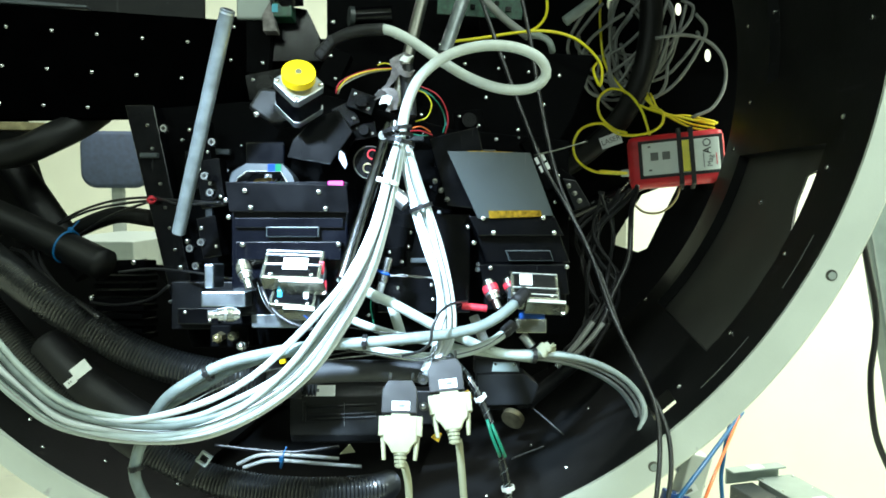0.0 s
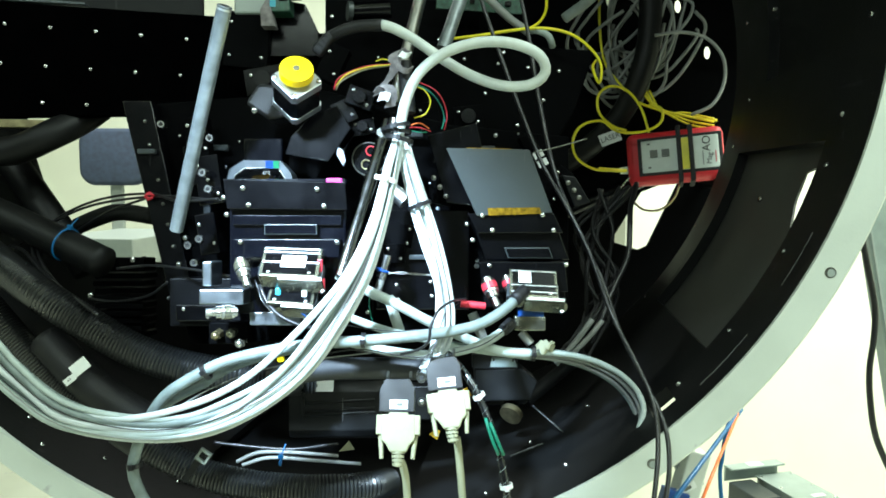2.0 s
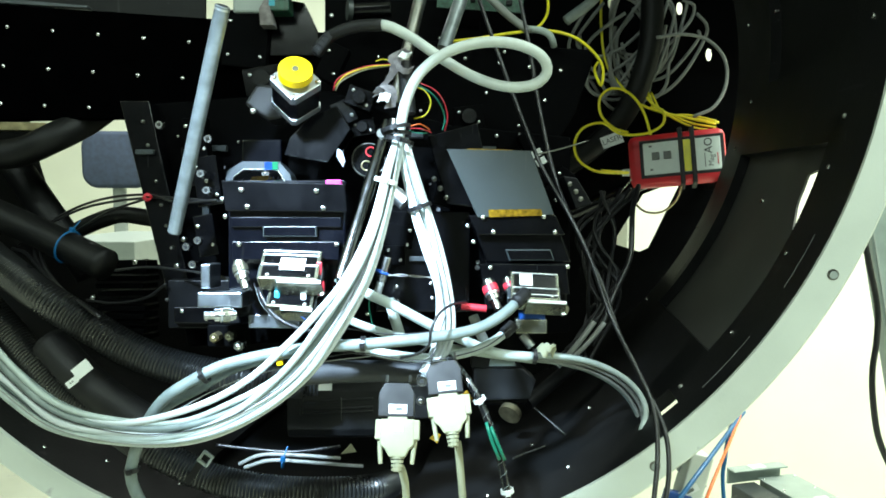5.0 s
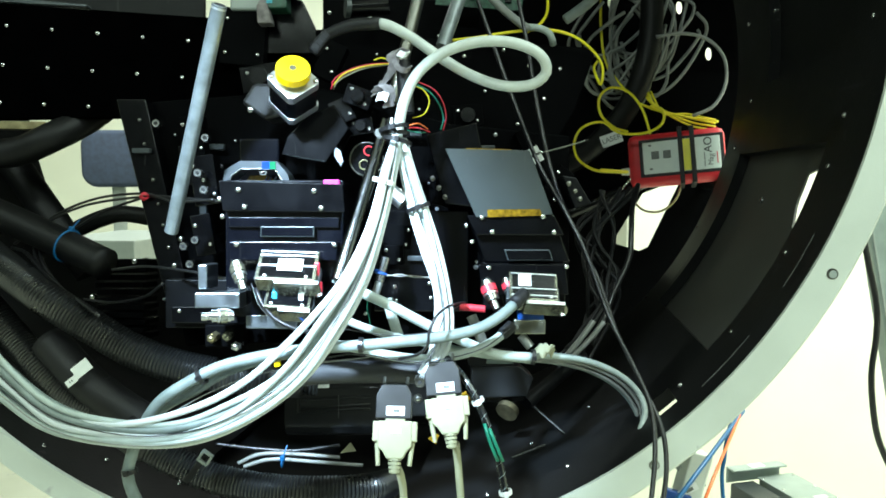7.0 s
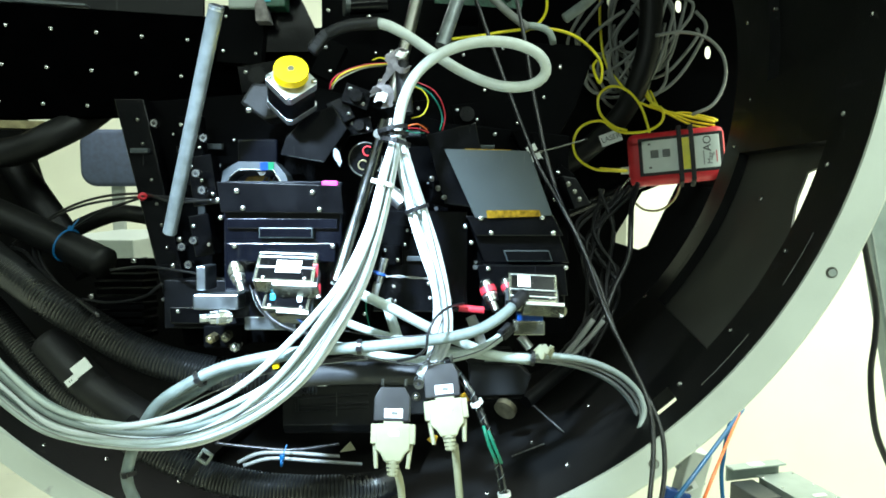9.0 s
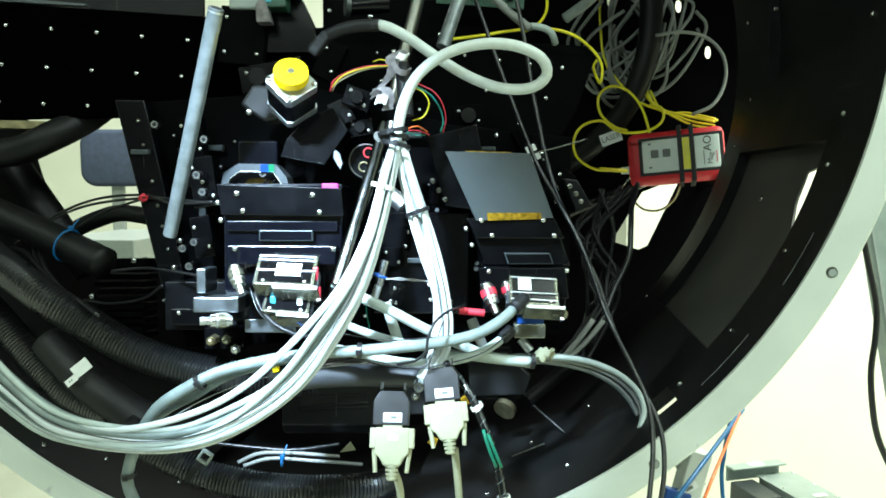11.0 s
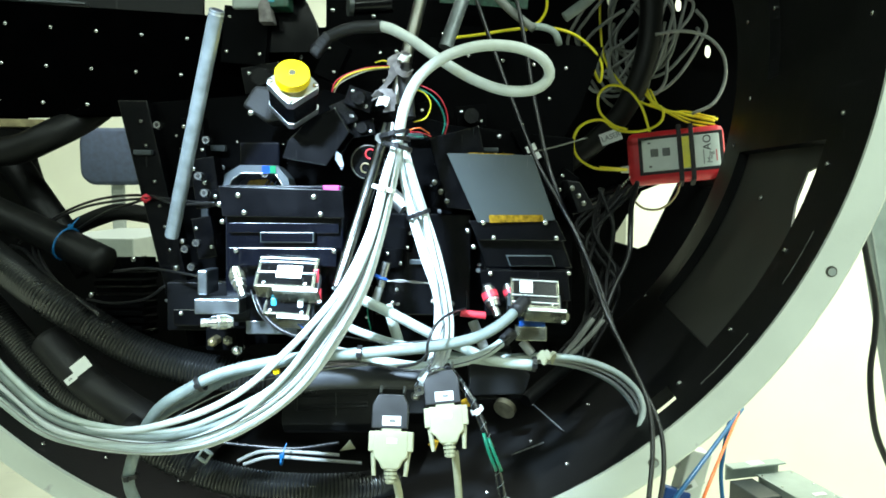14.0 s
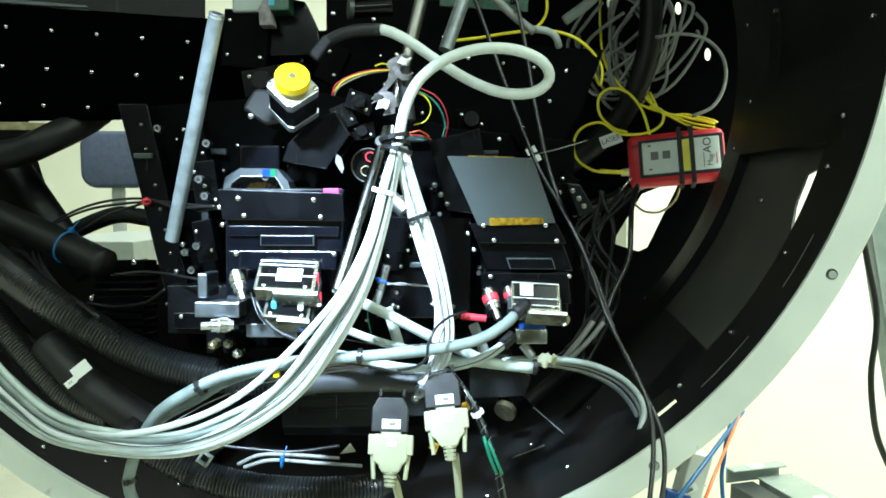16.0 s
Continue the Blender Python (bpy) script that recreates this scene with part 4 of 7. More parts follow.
def detector_one():
    t = moving(thing("detector_box", pose(-0.0014, -0.0101, 1.4046, 85, 0, 7.44), "black anodised detector box with nickel connectors", "detector box", "detector boxes"))
    u = 0.00063
    P4 = lambda x0, x1, y0, y1, s=0: [((x0 + s * y0) * u, y0 * u), ((x1 + s * y0) * u, y0 * u), ((x1 + s * y1) * u, y1 * u), ((x0 + s * y1) * u, y1 * u)]
    part("body", slab(bmesh.new(), P4(-100, 105, -160, 78), -0.1, 0.0, 0.002), SHEENANOD, t)
    part("top_strip", slab(bmesh.new(), [(-98 * u, 24 * u), (110 * u, 22 * u), (106 * u, 70 * u), (-105 * u, 76 * u)], 0.0, 0.014, 0.001), ANOD, t, "flat black strip with four screws")
    part("lip", slab(bmesh.new(), P4(-86, 97, -60, -28), 0.0, 0.016, 0.001), SHEENANOD, t)
    part("step", slab(bmesh.new(), P4(-92, 98, -4, 14), 0.0, 0.005, 0.001), SHEENANOD, t)
    lab = part("name_plate", slab(bmesh.new(), P4(-36, 56, -20, -2), 0.0, 0.008, 0.0008), PLATE, t, "engraved metal name plate")
    part("name_face", slab(bmesh.new(), P4(-34, 54, -18, -4), 0.008, 0.0088), SHEENANOD, lab, "dark engraved face")
    for x, y, z in ((-70, 60, .014), (58, 58, .014), (-60, 31, .014), (70, 29, .014), (-73, -33, .016), (93, -33, .016), (-109, 45, 0), (-104, 15, 0)):
        part("screw", screw_at(bmesh.new(), (x * u, y * u, z), 0.0031, (0, 0, 1), 0.0035), STEEL, t, "", 60)
    dsub_shell(t, u, 20, -78, 0.016, 94, 74, NICKEL, -2, 0.06, 0.02, 0.44, skew=0.06, cheek=0.26)
    dsub_shell(t, u, 20, -126, 0.012, 72, 66, NICKEL, -4, 0.3, -0.1, 0.12, rails=(-0.45,), skew=0.02, cheek=0.3)
    coax(t, u, -68, -66, 0.03, 0.42, -1, 0.92)
    coax(t, u, -78, -152, 0.03, -1, 0.02, 0.9)
    part("side_block", box(bmesh.new(), (-102 * u, -127 * u, 0.012), (76 * u, 26 * u, 0.03), 0.0015), DALU, t, "bare aluminium block")
    part("corner_block", box(bmesh.new(), (-130 * u, -88 * u, 0.0), (16 * u, 42 * u, 0.04), 0.0015), DALU, t, "bare aluminium corner block")
    part("foot_plate", box(bmesh.new(), (-20 * u, -168 * u, -0.01), (90 * u, 24 * u, 0.02), 0.001), DALU, t, "bare aluminium foot")
    for x, y, m in ((-2, -122, CYAN), (42, -122, PANELG), (68, -74, REDP), (72, -106, REDP)):
        part("latch", box(bmesh.new(), (x * u, y * u, 0.034), (9 * u, 24 * u, 0.006), 0.001, None), m, t, "coloured plastic latch")
    part("magenta_tape", box(bmesh.new(), (86 * u, 73 * u, 0.004), (27 * u, 10 * u, 0.012), 0.001), PINK, t, "magenta tape flag")
    arch = moving(thing("octagon_cover", pose(-0.0413, 0.0202, 1.4626, 85, 0, 7.44), "grey octagonal cover with a blue and green sticker", "cover"))
    k = 0.00065
    outer = [(-58, -18), (-54, 2), (-28, 18), (36, 17), (54, -4), (58, -18)]
    inner = [(-46, -18), (-42, -8), (-26, 4), (32, 4), (40, -8), (46, -18)]
    bm = bmesh.new()
    for a in range(5):
        q = [outer[a], outer[a + 1], inner[a + 1], inner[a]]
        slab(bm, [(x * k, y * k) for x, y in q], -0.03, 0.004)
    part("rim", bm, GREYL, arch, "grey metal rim")
    for a in range(5):
        (x0, y0), (x1, y1) = inner[a], inner[a + 1]
        part("rim_edge", rod(bmesh.new(), (x0 * k, y0 * k, 0.0042), (x1 * k, y1 * k, 0.0042), 0.0007, None, 8), STEEL, arch)
    part("foil", slab(bmesh.new(), [(x * k, y * k) for x, y in [(-28, -17), (-20, -6), (8, -4), (20, -9), (26, -17)]], -0.02, -0.016, 0.001), KAPTON, arch, "crumpled amber foil")
    for x in (8, 15, 24):
        part("wire_stub", rod(bmesh.new(), (x * k, -16 * k, -0.014), ((x + 7) * k, -8 * k, -0.008), 0.0009, None, 8), STEEL, arch)
    part("blue_sticker", box(bmesh.new(), (17 * k, 10 * k, 0.0046), (13 * k, 13 * k, 0.001)), STICKB, arch, "bright blue sticker")
    part("green_sticker", box(bmesh.new(), (29 * k, 10 * k, 0.0046), (10 * k, 13 * k, 0.001)), STICKG, arch, "green sticker")
    part("back_block", box(bmesh.new(), (0, 36 * k, -0.03), (70 * k, 46 * k, 0.04), 0.002), SHEENANOD, arch, "dark blue block")


detector_one()


def detector_two():
    t = moving(thing("detector_box", pose(0.2563, 0.0722, 1.3819, 85, 0, 7.44), "black detector box with a dark plate and amber tape", "detector box", "detector boxes"))
    u = 0.00067
    sh = -0.36
    P4 = lambda x0, x1, y0, y1, s=sh: [((x0 + s * y0) * u, y0 * u), ((x1 + s * y0) * u, y0 * u), ((x1 + s * y1) * u, y1 * u), ((x0 + s * y1) * u, y1 * u)]
    part("body", slab(bmesh.new(), P4(-76, 72, -36, 44), -0.09, 0.0, 0.002), ANOD, t)
    part("lower_body", slab(bmesh.new(), P4(-64, 79, -118, -36.5, 0.02), -0.09, 0.001, 0.002), ANOD, t)
    part("top_strip", slab(bmesh.new(), P4(-73, 76, 12, 46, -0.5), 0.0, 0.014, 0.001), ANOD, t, "flat black strip with four screws")
    part("lip", slab(bmesh.new(), P4(-80, 68, -90, -38, -0.12), 0.0, 0.014, 0.001), ANOD, t)
    lab = part("name_plate", slab(bmesh.new(), P4(-36, 42, -32, -13), 0.0, 0.008, 0.0008), PLATE, t, "engraved metal name plate")
    part("name_face", slab(bmesh.new(), P4(-34, 40, -30, -15), 0.008, 0.0088), ANOD, lab, "dark engraved face")
    plate = part("cover_plate", slab(bmesh.new(), [(-133 * u, 158 * u), (10 * u, 155 * u), (50 * u, 47 * u), (-80 * u, 42 * u)], 0.014, 0.018, 0.0006), PLATE, t, "dark grey flat plate")
    part("amber_tape", slab(bmesh.new(), [(-62 * u, 55 * u), (28 * u, 56 * u), (30 * u, 45 * u), (-60 * u, 42 * u)], 0.0182, 0.0188), KAPTON, plate, "amber polyimide tape")
    part("amber_tape", slab(bmesh.new(), [(-98 * u, 159.5 * u), (-20 * u, 157.5 * u), (-22 * u, 154 * u), (-96 * u, 155 * u)], 0.0135, 0.0141), KAPTON, plate, "amber polyimide tape")
    for x, y, z in ((-71, 42, .016), (33, 43, .016), (-53, 17, .014), (52, 17, .014), (-58, -44, .014), (74, -42, .014), (-96, 28, 0), (-86, 0, 0)):
        part("screw", screw_at(bmesh.new(), (x * u, y * u, z), 0.0030, (0, 0, 1), 0.0035), STEEL, t, "", 60)
    dsub_shell(t, u, 14, -84, 0.014, 76, 70, NICKEL, -3, -0.2, -0.18, 0.28, rails=(-0.45, 0.1, 0.34), skew=0.14, cheek=0.18)
    part("blue_insert", box(bmesh.new(), (12 * u, -124 * u, 0.02), (44 * u, 14 * u, 0.012), 0.001), BLUE, t, "blue plastic insert")
    part("lower_clip", box(bmesh.new(), (10 * u, -142 * u, 0.022), (52 * u, 24 * u, 0.016), 0.001), NICKEL, t, "bright nickel clip")
    coax(t, u, -62, -70, 0.02, 0.38, -1, 0.95, REDP, DSTEEL)
    coax(t, u, -28, -66, 0.018, 0.35, -1, 0.8, REDP, DSTEEL)
    part("red_sleeve", rod(bmesh.new(), (-108 * u, -108 * u, 0.03), (-66 * u, -112 * u, 0.03), 6 * u), REDP, t, "red plastic sleeve", 40)
    part("thumb_screw", rod(bmesh.new(), (58 * u, -112 * u, 0.02), (66 * u, -114 * u, 0.03), 9 * u), NICKEL, t, "", 40)
    part("clear_plug", rod(bmesh.new(), (-2 * u, -160 * u, 0.01), (14 * u, -180 * u, 0.012), 8 * u), ALU, t, "", 40)


detector_two()


def motor():
    m = pose(0.0087, 0.0044, 1.5536, 55.33, 5.15, 14.84)
    t = moving(thing("stepper_motor", m, "black stepper motor with bright yellow hand knob", "motor"))
    s = 0.042
    c45 = Matrix.Rotation(radians(45), 4, "Z")

    def oct_prism(z0, z1, bev):
        h, b = s / 2, bev
        pts = [(h, -h + b), (h, h - b), (h - b, h), (-h + b, h), (-h, h - b), (-h, -h + b), (-h + b, -h), (h - b, -h)]
        bm = slab(bmesh.new(), pts, z0, z1, 0.0006)
        bmesh.ops.transform(bm, matrix=c45, verts=bm.verts)
        return bm

    part("lamination", oct_prism(-0.022, 0.004, 0.006), ANOD, t, "black laminated body")
    part("end_bell", oct_prism(0.0042, 0.014, 0.004), ALU, t, "cast aluminium end bell")
    part("base_bell", oct_prism(-0.031, -0.0222, 0.004), ALU, t, "cast aluminium base bell")
    part("boss", rod(bmesh.new(), (0, 0, 0.014), (0, 0, 0.0215), 0.011, None, 24), ALU, t, "", 40)
    kn = part("knob", rod(bmesh.new(), (0, 0, 0.0215), (0, 0, 0.0305), 0.0186, 0.018, 40), YEL, t, "yellow plastic knob", 40)
    part("shaft_tip", rod(bmesh.new(), (0, 0, 0.0305), (0, 0, 0.032), 0.0035, None, 16), STEEL, kn, "", 40)
    for i in range(4):
        a = radians(90 * i)
        part("screw", screw_at(bmesh.new(), (0.0238 * math.cos(a), 0.0238 * math.sin(a), 0.014), 0.003, (0, 0, 1)), STEEL, t, "", 60)
    br = moving(thing("motor_bracket", pose(-0.0263, 0.0479, 1.5247, 85, 0, 7.44), "black angled motor bracket", "bracket"))
    k = 0.00067
    part("plate", slab(bmesh.new(), [(x * k, y * k) for x, y in [(-62, 25), (-40, 60), (20, 55), (30, 5), (-20, -5)]], -0.04, 0.0, 0.004), HOUSING, br, "worn dark plate")
    part("wedge", slab(bmesh.new(), [(x * k, y * k) for x, y in [(10, -65), (85, -78), (125, -20), (100, 20), (55, 0), (20, -35)]], -0.03, 0.008, 0.001), ANOD, br, "black wedge shroud")
    part("screw", screw_at(bmesh.new(), (-45 * k, 12 * k, 0.0), 0.004, (0, 0, 1), 0.004), STEEL, br, "", 40)


motor()


lean = strut("support_rod", (-0.1295, -0.0124, 1.3961), (-0.037, -0.0763, 1.6249), 0.00747, SILVER, "satin metal tube leaning out of the bench", "rod", MAIN)
tip = Vector((-0.037, -0.0763, 1.6249)) - Vector((-0.1295, -0.0124, 1.3961))
ring = rod(bmesh.new(), tip * 0.985, tip * 1.002, 0.0077, 0.0072, 24)
part("end_ring", ring, ALU, lean, "bright chamfered end ring", 40)
# black disc on the tip paints the shade inside the tube
part("bore_shade", rod(bmesh.new(), tip * 1.001, tip * 1.0035, 0.0052, None, 18), INK_SHADE, lean, "black disc painted as the shaded open end")
strut("support_rod", (0.0670, -0.0364, 1.3496), (0.1024, 0.0490, 1.5188), 0.0074, CHROME, "glossy dark chrome tube behind the white cables", "rod", MAIN)
strut("support_rod", (0.0999, 0.0965, 1.5444), (0.1307, 0.1339, 1.694), 0.00759, DSTEEL, "grey metal rod above the cable knot", "rod", MAIN)
strut("support_rod", (0.154, 0.1402, 1.615), (0.1794, 0.1714, 1.702), 0.00855, SILVER, "pale metal rod above the cable loop", "rod", MAIN)


def hood(m, u, wide):
    t = moving(thing("serial_connector", m, "beige plug hood joined to a black adapter", "connector", "hanging plugs"))
    up = part("adapter", slab(bmesh.new(), [(x * u, y * u) for x, y in [(-35, 70), (-24, 90), (22, 90), (32, 72), (32, 28), (-35, 28)]], -0.007, 0.007, 0.001), CABB, t, "black plastic adapter hood")
    part("label", box(bmesh.new(), (2 * u, 42 * u, 0.0075), (34 * u, 17 * u, 0.001)), WLAB, up, "white paper label")
    part("mark", box(bmesh.new(), (4 * u, 42 * u, 0.0082), (12 * u, 6 * u, 0.0004)), GREYINK, up, "illegible mark")
    part("joint", box(bmesh.new(), (2 * u, 27 * u, 0), (36 * u, 7 * u, 0.012), 0.0006), BEIGE, t)
    sh = part("hood", slab(bmesh.new(), [(x * u, y * u) for x, y in [(-30, 24), (34, 24), (34, -22), (25, -30), (18, -44), (-12, -44), (-20, -30), (-30, -22)]], -0.007, 0.007, 0.0014), BEIGE, t, "beige plastic hood")
    for x in (-33, 37):
        ear = part("ear", box(bmesh.new(), (x * u, 5 * u, 0), (12 * u, 36 * u, 0.013), 0.001), BEIGE, t)
        part("thumb_screw", rod(bmesh.new(), (x * 0.93 * u, -13 * u, 0), (x * 0.82 * u, -56 * u, 0.002), 5 * u, 4 * u, 12), BEIGE, ear, "", 40)
    part("label", box(bmesh.new(), (4 * u, 6 * u, 0.0075), (18 * u, 9 * u, 0.001)), WLAB, sh, "white paper label")
    for i in range(4):
        part("relief_ring", rod(bmesh.new(), (3 * u, (-42 - 7 * i) * u, 0), (3 * u, (-47 - 7 * i) * u, 0), (13 - i) * u, None, 14), BEIGE, sh, "", 40)
    part("lead", rod(bmesh.new(), (3 * u, -44 * u, 0), (3 * u, -70 * u, 0), 7 * u, None, 12), BEIGE, t, "", 40)
    for x in (-22, 22):
        part("jack_screw", rod(bmesh.new(), (x * u, 92 * u, 0), (x * u, 106 * u, -0.006), 3 * u, None, 10), DSTEEL, up, "", 40)


for m, a in ((pose(0.1618, 0.0103, 1.1649), 30), (pose(0.1967, 0.0091, 1.2139), -20)):
    scrap = moving(thing("amber_tape_scrap", m @ pose(0, 0, 0, 85, a, 7.44), "crumpled scrap of amber tape behind a plug", "tape"))
    part("fold", slab(bmesh.new(), [(-0.005, -0.004), (0.006, -0.005), (0.004, 0.006), (-0.002, 0.005)], 0, 0.001, 0.0003), KAPTON, scrap)
    part("flap", slab(bmesh.new(), [(-0.004, -0.003), (0.003, 0.0), (0.0, 0.006)], 0.0012, 0.002), KAPTON, scrap)


hood(pose(0.1424, -0.1095, 1.2123, 67, 1, 7.36), 0.00052, 74)
SWING.append(MAIN[-1])
hood(pose(0.1858, -0.0623, 1.2222, 66.97, -5.98, 7.97), 0.00054, 74)
cable("plug_lead", [(0.1439, -0.0975, 1.1737), (0.1477, -0.0936, 1.1548), (0.1487, -0.0873, 1.1108)], 0.00392, BEIGE, "beige lead hanging from a plug", MAIN, n=10)
SWING.append(MAIN[-1])
cable("plug_lead", [(0.1939, -0.0495, 1.1833), (0.1965, -0.0467, 1.155), (0.2008, -0.0416, 1.0926)], 0.00413, BEIGE, "beige lead hanging from a plug", MAIN, n=10)

# ---- cable looms ----
def loom(name, pts, strands, label, moves, group):
    for (ox, oy), r, m in strands:
        cable(name, pts, r, m, label, moves, 10, 0.008, 0.0, (ox, oy), "cable", group)


u = 0.00058
TOP_RUN = [(0.1222, -0.0057, 1.501), (0.1181, -0.0295, 1.4664), (0.1055, -0.0513, 1.4106), (0.0877, -0.0685, 1.3564), (0.0576, -0.082, 1.3054), (0.0188, -0.0961, 1.2609), (-0.0287, -0.1098, 1.2328), (-0.0739, -0.122, 1.2186), (-0.1269, -0.1291, 1.2169), (-0.1886, -0.1356, 1.2343), (-0.2336, -0.1385, 1.2679), (-0.2827, -0.1354, 1.3187)]
LOW_RUN = [(0.1271, -0.0053, 1.4986), (0.127, -0.0284, 1.4664), (0.1194, -0.0494, 1.4106), (0.1043, -0.0663, 1.3564), (0.0792, -0.0792, 1.3054), (0.0437, -0.0932, 1.2564), (-0.0049, -0.108, 1.2181), (-0.0597, -0.122, 1.1978), (-0.1239, -0.1307, 1.1939), (-0.1939, -0.1387, 1.2073), (-0.2389, -0.142, 1.2365), (-0.2878, -0.1401, 1.2735)]
random.seed(11)
for i, (s, r, m) in enumerate(((0.0, 5.5, CABG), (0.16, 6, CABM), (0.3, 6.5, CABM), (0.45, 6, CABG), (0.58, 6.5, CABW), (0.72, 6, CABM), (0.86, 6.5, CABG), (1.0, 6, CABW), (0.5, 5, CABM))):
    run = []
    for k, (a, b) in enumerate(zip(TOP_RUN, LOW_RUN)):
        w = min(1.02, max(-0.02, s + (random.uniform(-0.1, 0.1) if 0 < k else 0)))
        back = (0.006 if i % 2 else 0.0) + (0.012 if i == 8 else 0) + random.uniform(-0.001, 0.001)
        run.append(Vector(a).lerp(Vector(b), w) - FACE * back)
    cable("white_cable", run, r * u, m, "white cable of a thick strapped loom", MAIN, group="white cable loom")
cable("white_cable", [(0.1234, -0.0056, 1.4998), (0.1179, -0.0346, 1.4663), (0.1055, -0.0566, 1.408), (0.0832, -0.0761, 1.3572), (0.0538, -0.0883, 1.3193), (0.0258, -0.0977, 1.2893), (-0.0029, -0.1058, 1.2627), (-0.0378, -0.1153, 1.241), (-0.0814, -0.1244, 1.2253), (-0.1269, -0.1291, 1.2163), (-0.1729, -0.1329, 1.2191)], 6 * u, CABW, "white cable straying from the strapped loom", MAIN, group="white cable loom")
cable("white_cable", [(0.1246, -0.0055, 1.4998), (0.1209, -0.0373, 1.4662), (0.1107, -0.0589, 1.4081), (0.0913, -0.078, 1.3576), (0.0632, -0.0905, 1.3159), (0.0327, -0.0982, 1.2735), (-0.0054, -0.1084, 1.2373), (-0.0431, -0.1184, 1.2141), (-0.0867, -0.1271, 1.2024), (-0.1379, -0.1319, 1.2017), (-0.1897, -0.1352, 1.2179)], 6 * u, CABG, "white cable of a thick strapped loom", MAIN, group="white cable loom")
for w0, w1 in ((0.7, 0.3), (0.95, 0.8)):
    run = [Vector(a).lerp(Vector(b), w0 + (w1 - w0) * k / 11) + FACE * 0.006 for k, (a, b) in enumerate(zip(TOP_RUN, LOW_RUN))]
    cable("thin_wire", run, 1.1 * u, CABB if w0 < 0.9 else CABD, "thin dark wire lying along the white loom", MAIN, n=6)
LEFT_RUN = [(0.1203, 0.0038, 1.4967), (0.1281, -0.0079, 1.4668), (0.1395, -0.0102, 1.424), (0.1527, -0.0122, 1.3813), (0.1642, -0.0145, 1.3385), (0.1664, -0.0175, 1.3019), (0.1637, -0.0203, 1.2744), (0.15, -0.0242, 1.25)]
RIGHT_RUN = [(0.1314, 0.0054, 1.4979), (0.1432, -0.0059, 1.4668), (0.1571, -0.0079, 1.424), (0.1722, -0.0097, 1.3813), (0.183, -0.0121, 1.3385), (0.1852, -0.015, 1.3019), (0.1801, -0.0181, 1.2744), (0.1622, -0.0231, 1.2439)]
for i, (s, r, m) in enumerate(((0.08, 5.5, CABW), (0.28, 5, CABW), (0.5, 5.5, CABG), (0.72, 5, CABW), (0.92, 5.5, CABW), (0.4, 4.5, CABG))):
    run = []
    for k, (a, b) in enumerate(zip(LEFT_RUN, RIGHT_RUN)):
        w = min(0.98, max(0.02, s + (random.uniform(-0.14, 0.14) if k else 0)))
        run.append(Vector(a).lerp(Vector(b), w) + FACE * (0.006 if i % 2 else 0.0))
    cable("white_cable", run, r * u, m, "white cable of the second strapped loom", MAIN, group="second white cable loom")
cable("thin_wire", [Vector(a).lerp(Vector(b), 0.3 + 0.06 * k) + FACE * 0.008 for k, (a, b) in enumerate(zip(LEFT_RUN, RIGHT_RUN))], 1.1 * u, CABB, "thin dark wire lying along the second loom", MAIN, n=6)
cable("black_sleeve", [(0.0187, 0.0505, 1.6026), (0.0377, 0.044, 1.6158), (0.0659, 0.0383, 1.6241), (0.0999, 0.0327, 1.6246)], 0.00676, RUBBER, "black sleeve over a grey motor cable", MAIN, n=12)
cable("motor_cable", [(0.0979, 0.0329, 1.6247), (0.1094, 0.0337, 1.622), (0.1316, 0.0356, 1.6106), (0.1634, 0.0378, 1.5891), (0.1983, 0.0406, 1.5688), (0.2337, 0.034, 1.5561), (0.2649, 0.0331, 1.5567), (0.2808, 0.0312, 1.5697), (0.2738, 0.0217, 1.5865), (0.2463, 0.0192, 1.5987), (0.2098, 0.0145, 1.6), (0.1735, 0.0088, 1.589), (0.1464, 0.0034, 1.5676), (0.1327, -0.0009, 1.5401), (0.1269, -0.004, 1.5126), (0.1235, -0.0065, 1.49)],
      0.00577, CABL, "thick pale grey cable in a loose loop", MAIN, n=14, step=0.006)
cable("grey_cable", [(0.261, 0.0277, 1.3293), (0.2404, -0.0068, 1.3129), (0.214, -0.0216, 1.2989), (0.1793, -0.0369, 1.2925), (0.1397, -0.0524, 1.2898), (0.0941, -0.0637, 1.2868), (0.0491, -0.0748, 1.2849), (0.0048, -0.0862, 1.2791), (-0.0361, -0.0974, 1.2699), (-0.065, -0.1074, 1.2564), (-0.0959, -0.1133, 1.2353), (-0.1168, -0.1136, 1.2052), (-0.1306, -0.1133, 1.1719), (-0.1341, -0.1109, 1.1468), (-0.1176, -0.1118, 1.112)],
      0.0059, CABM, "thick grey cable sweeping across the bench", MAIN, n=12)
cable("grey_cable", [(0.0893, -0.0444, 1.2831), (0.0447, -0.0607, 1.2793), (-0.0006, -0.0724, 1.271), (-0.0393, -0.0836, 1.2587), (-0.0659, -0.0936, 1.2426), (-0.1004, -0.0997, 1.2234), (-0.1238, -0.0951, 1.1958)], 0.00472, CABM, "grey cable sweeping across the bench", MAIN, n=12)
cable("grey_cable", [(0.0607, -0.027, 1.3508), (0.0851, -0.025, 1.3373), (0.1218, -0.0217, 1.3202), (0.157, -0.0088, 1.2988), (0.1932, 0.0043, 1.2794), (0.2302, 0.0177, 1.2621), (0.2712, 0.0326, 1.2553)], 0.00552, CABG, "grey cable crossing behind the white loom", MAIN, n=12)
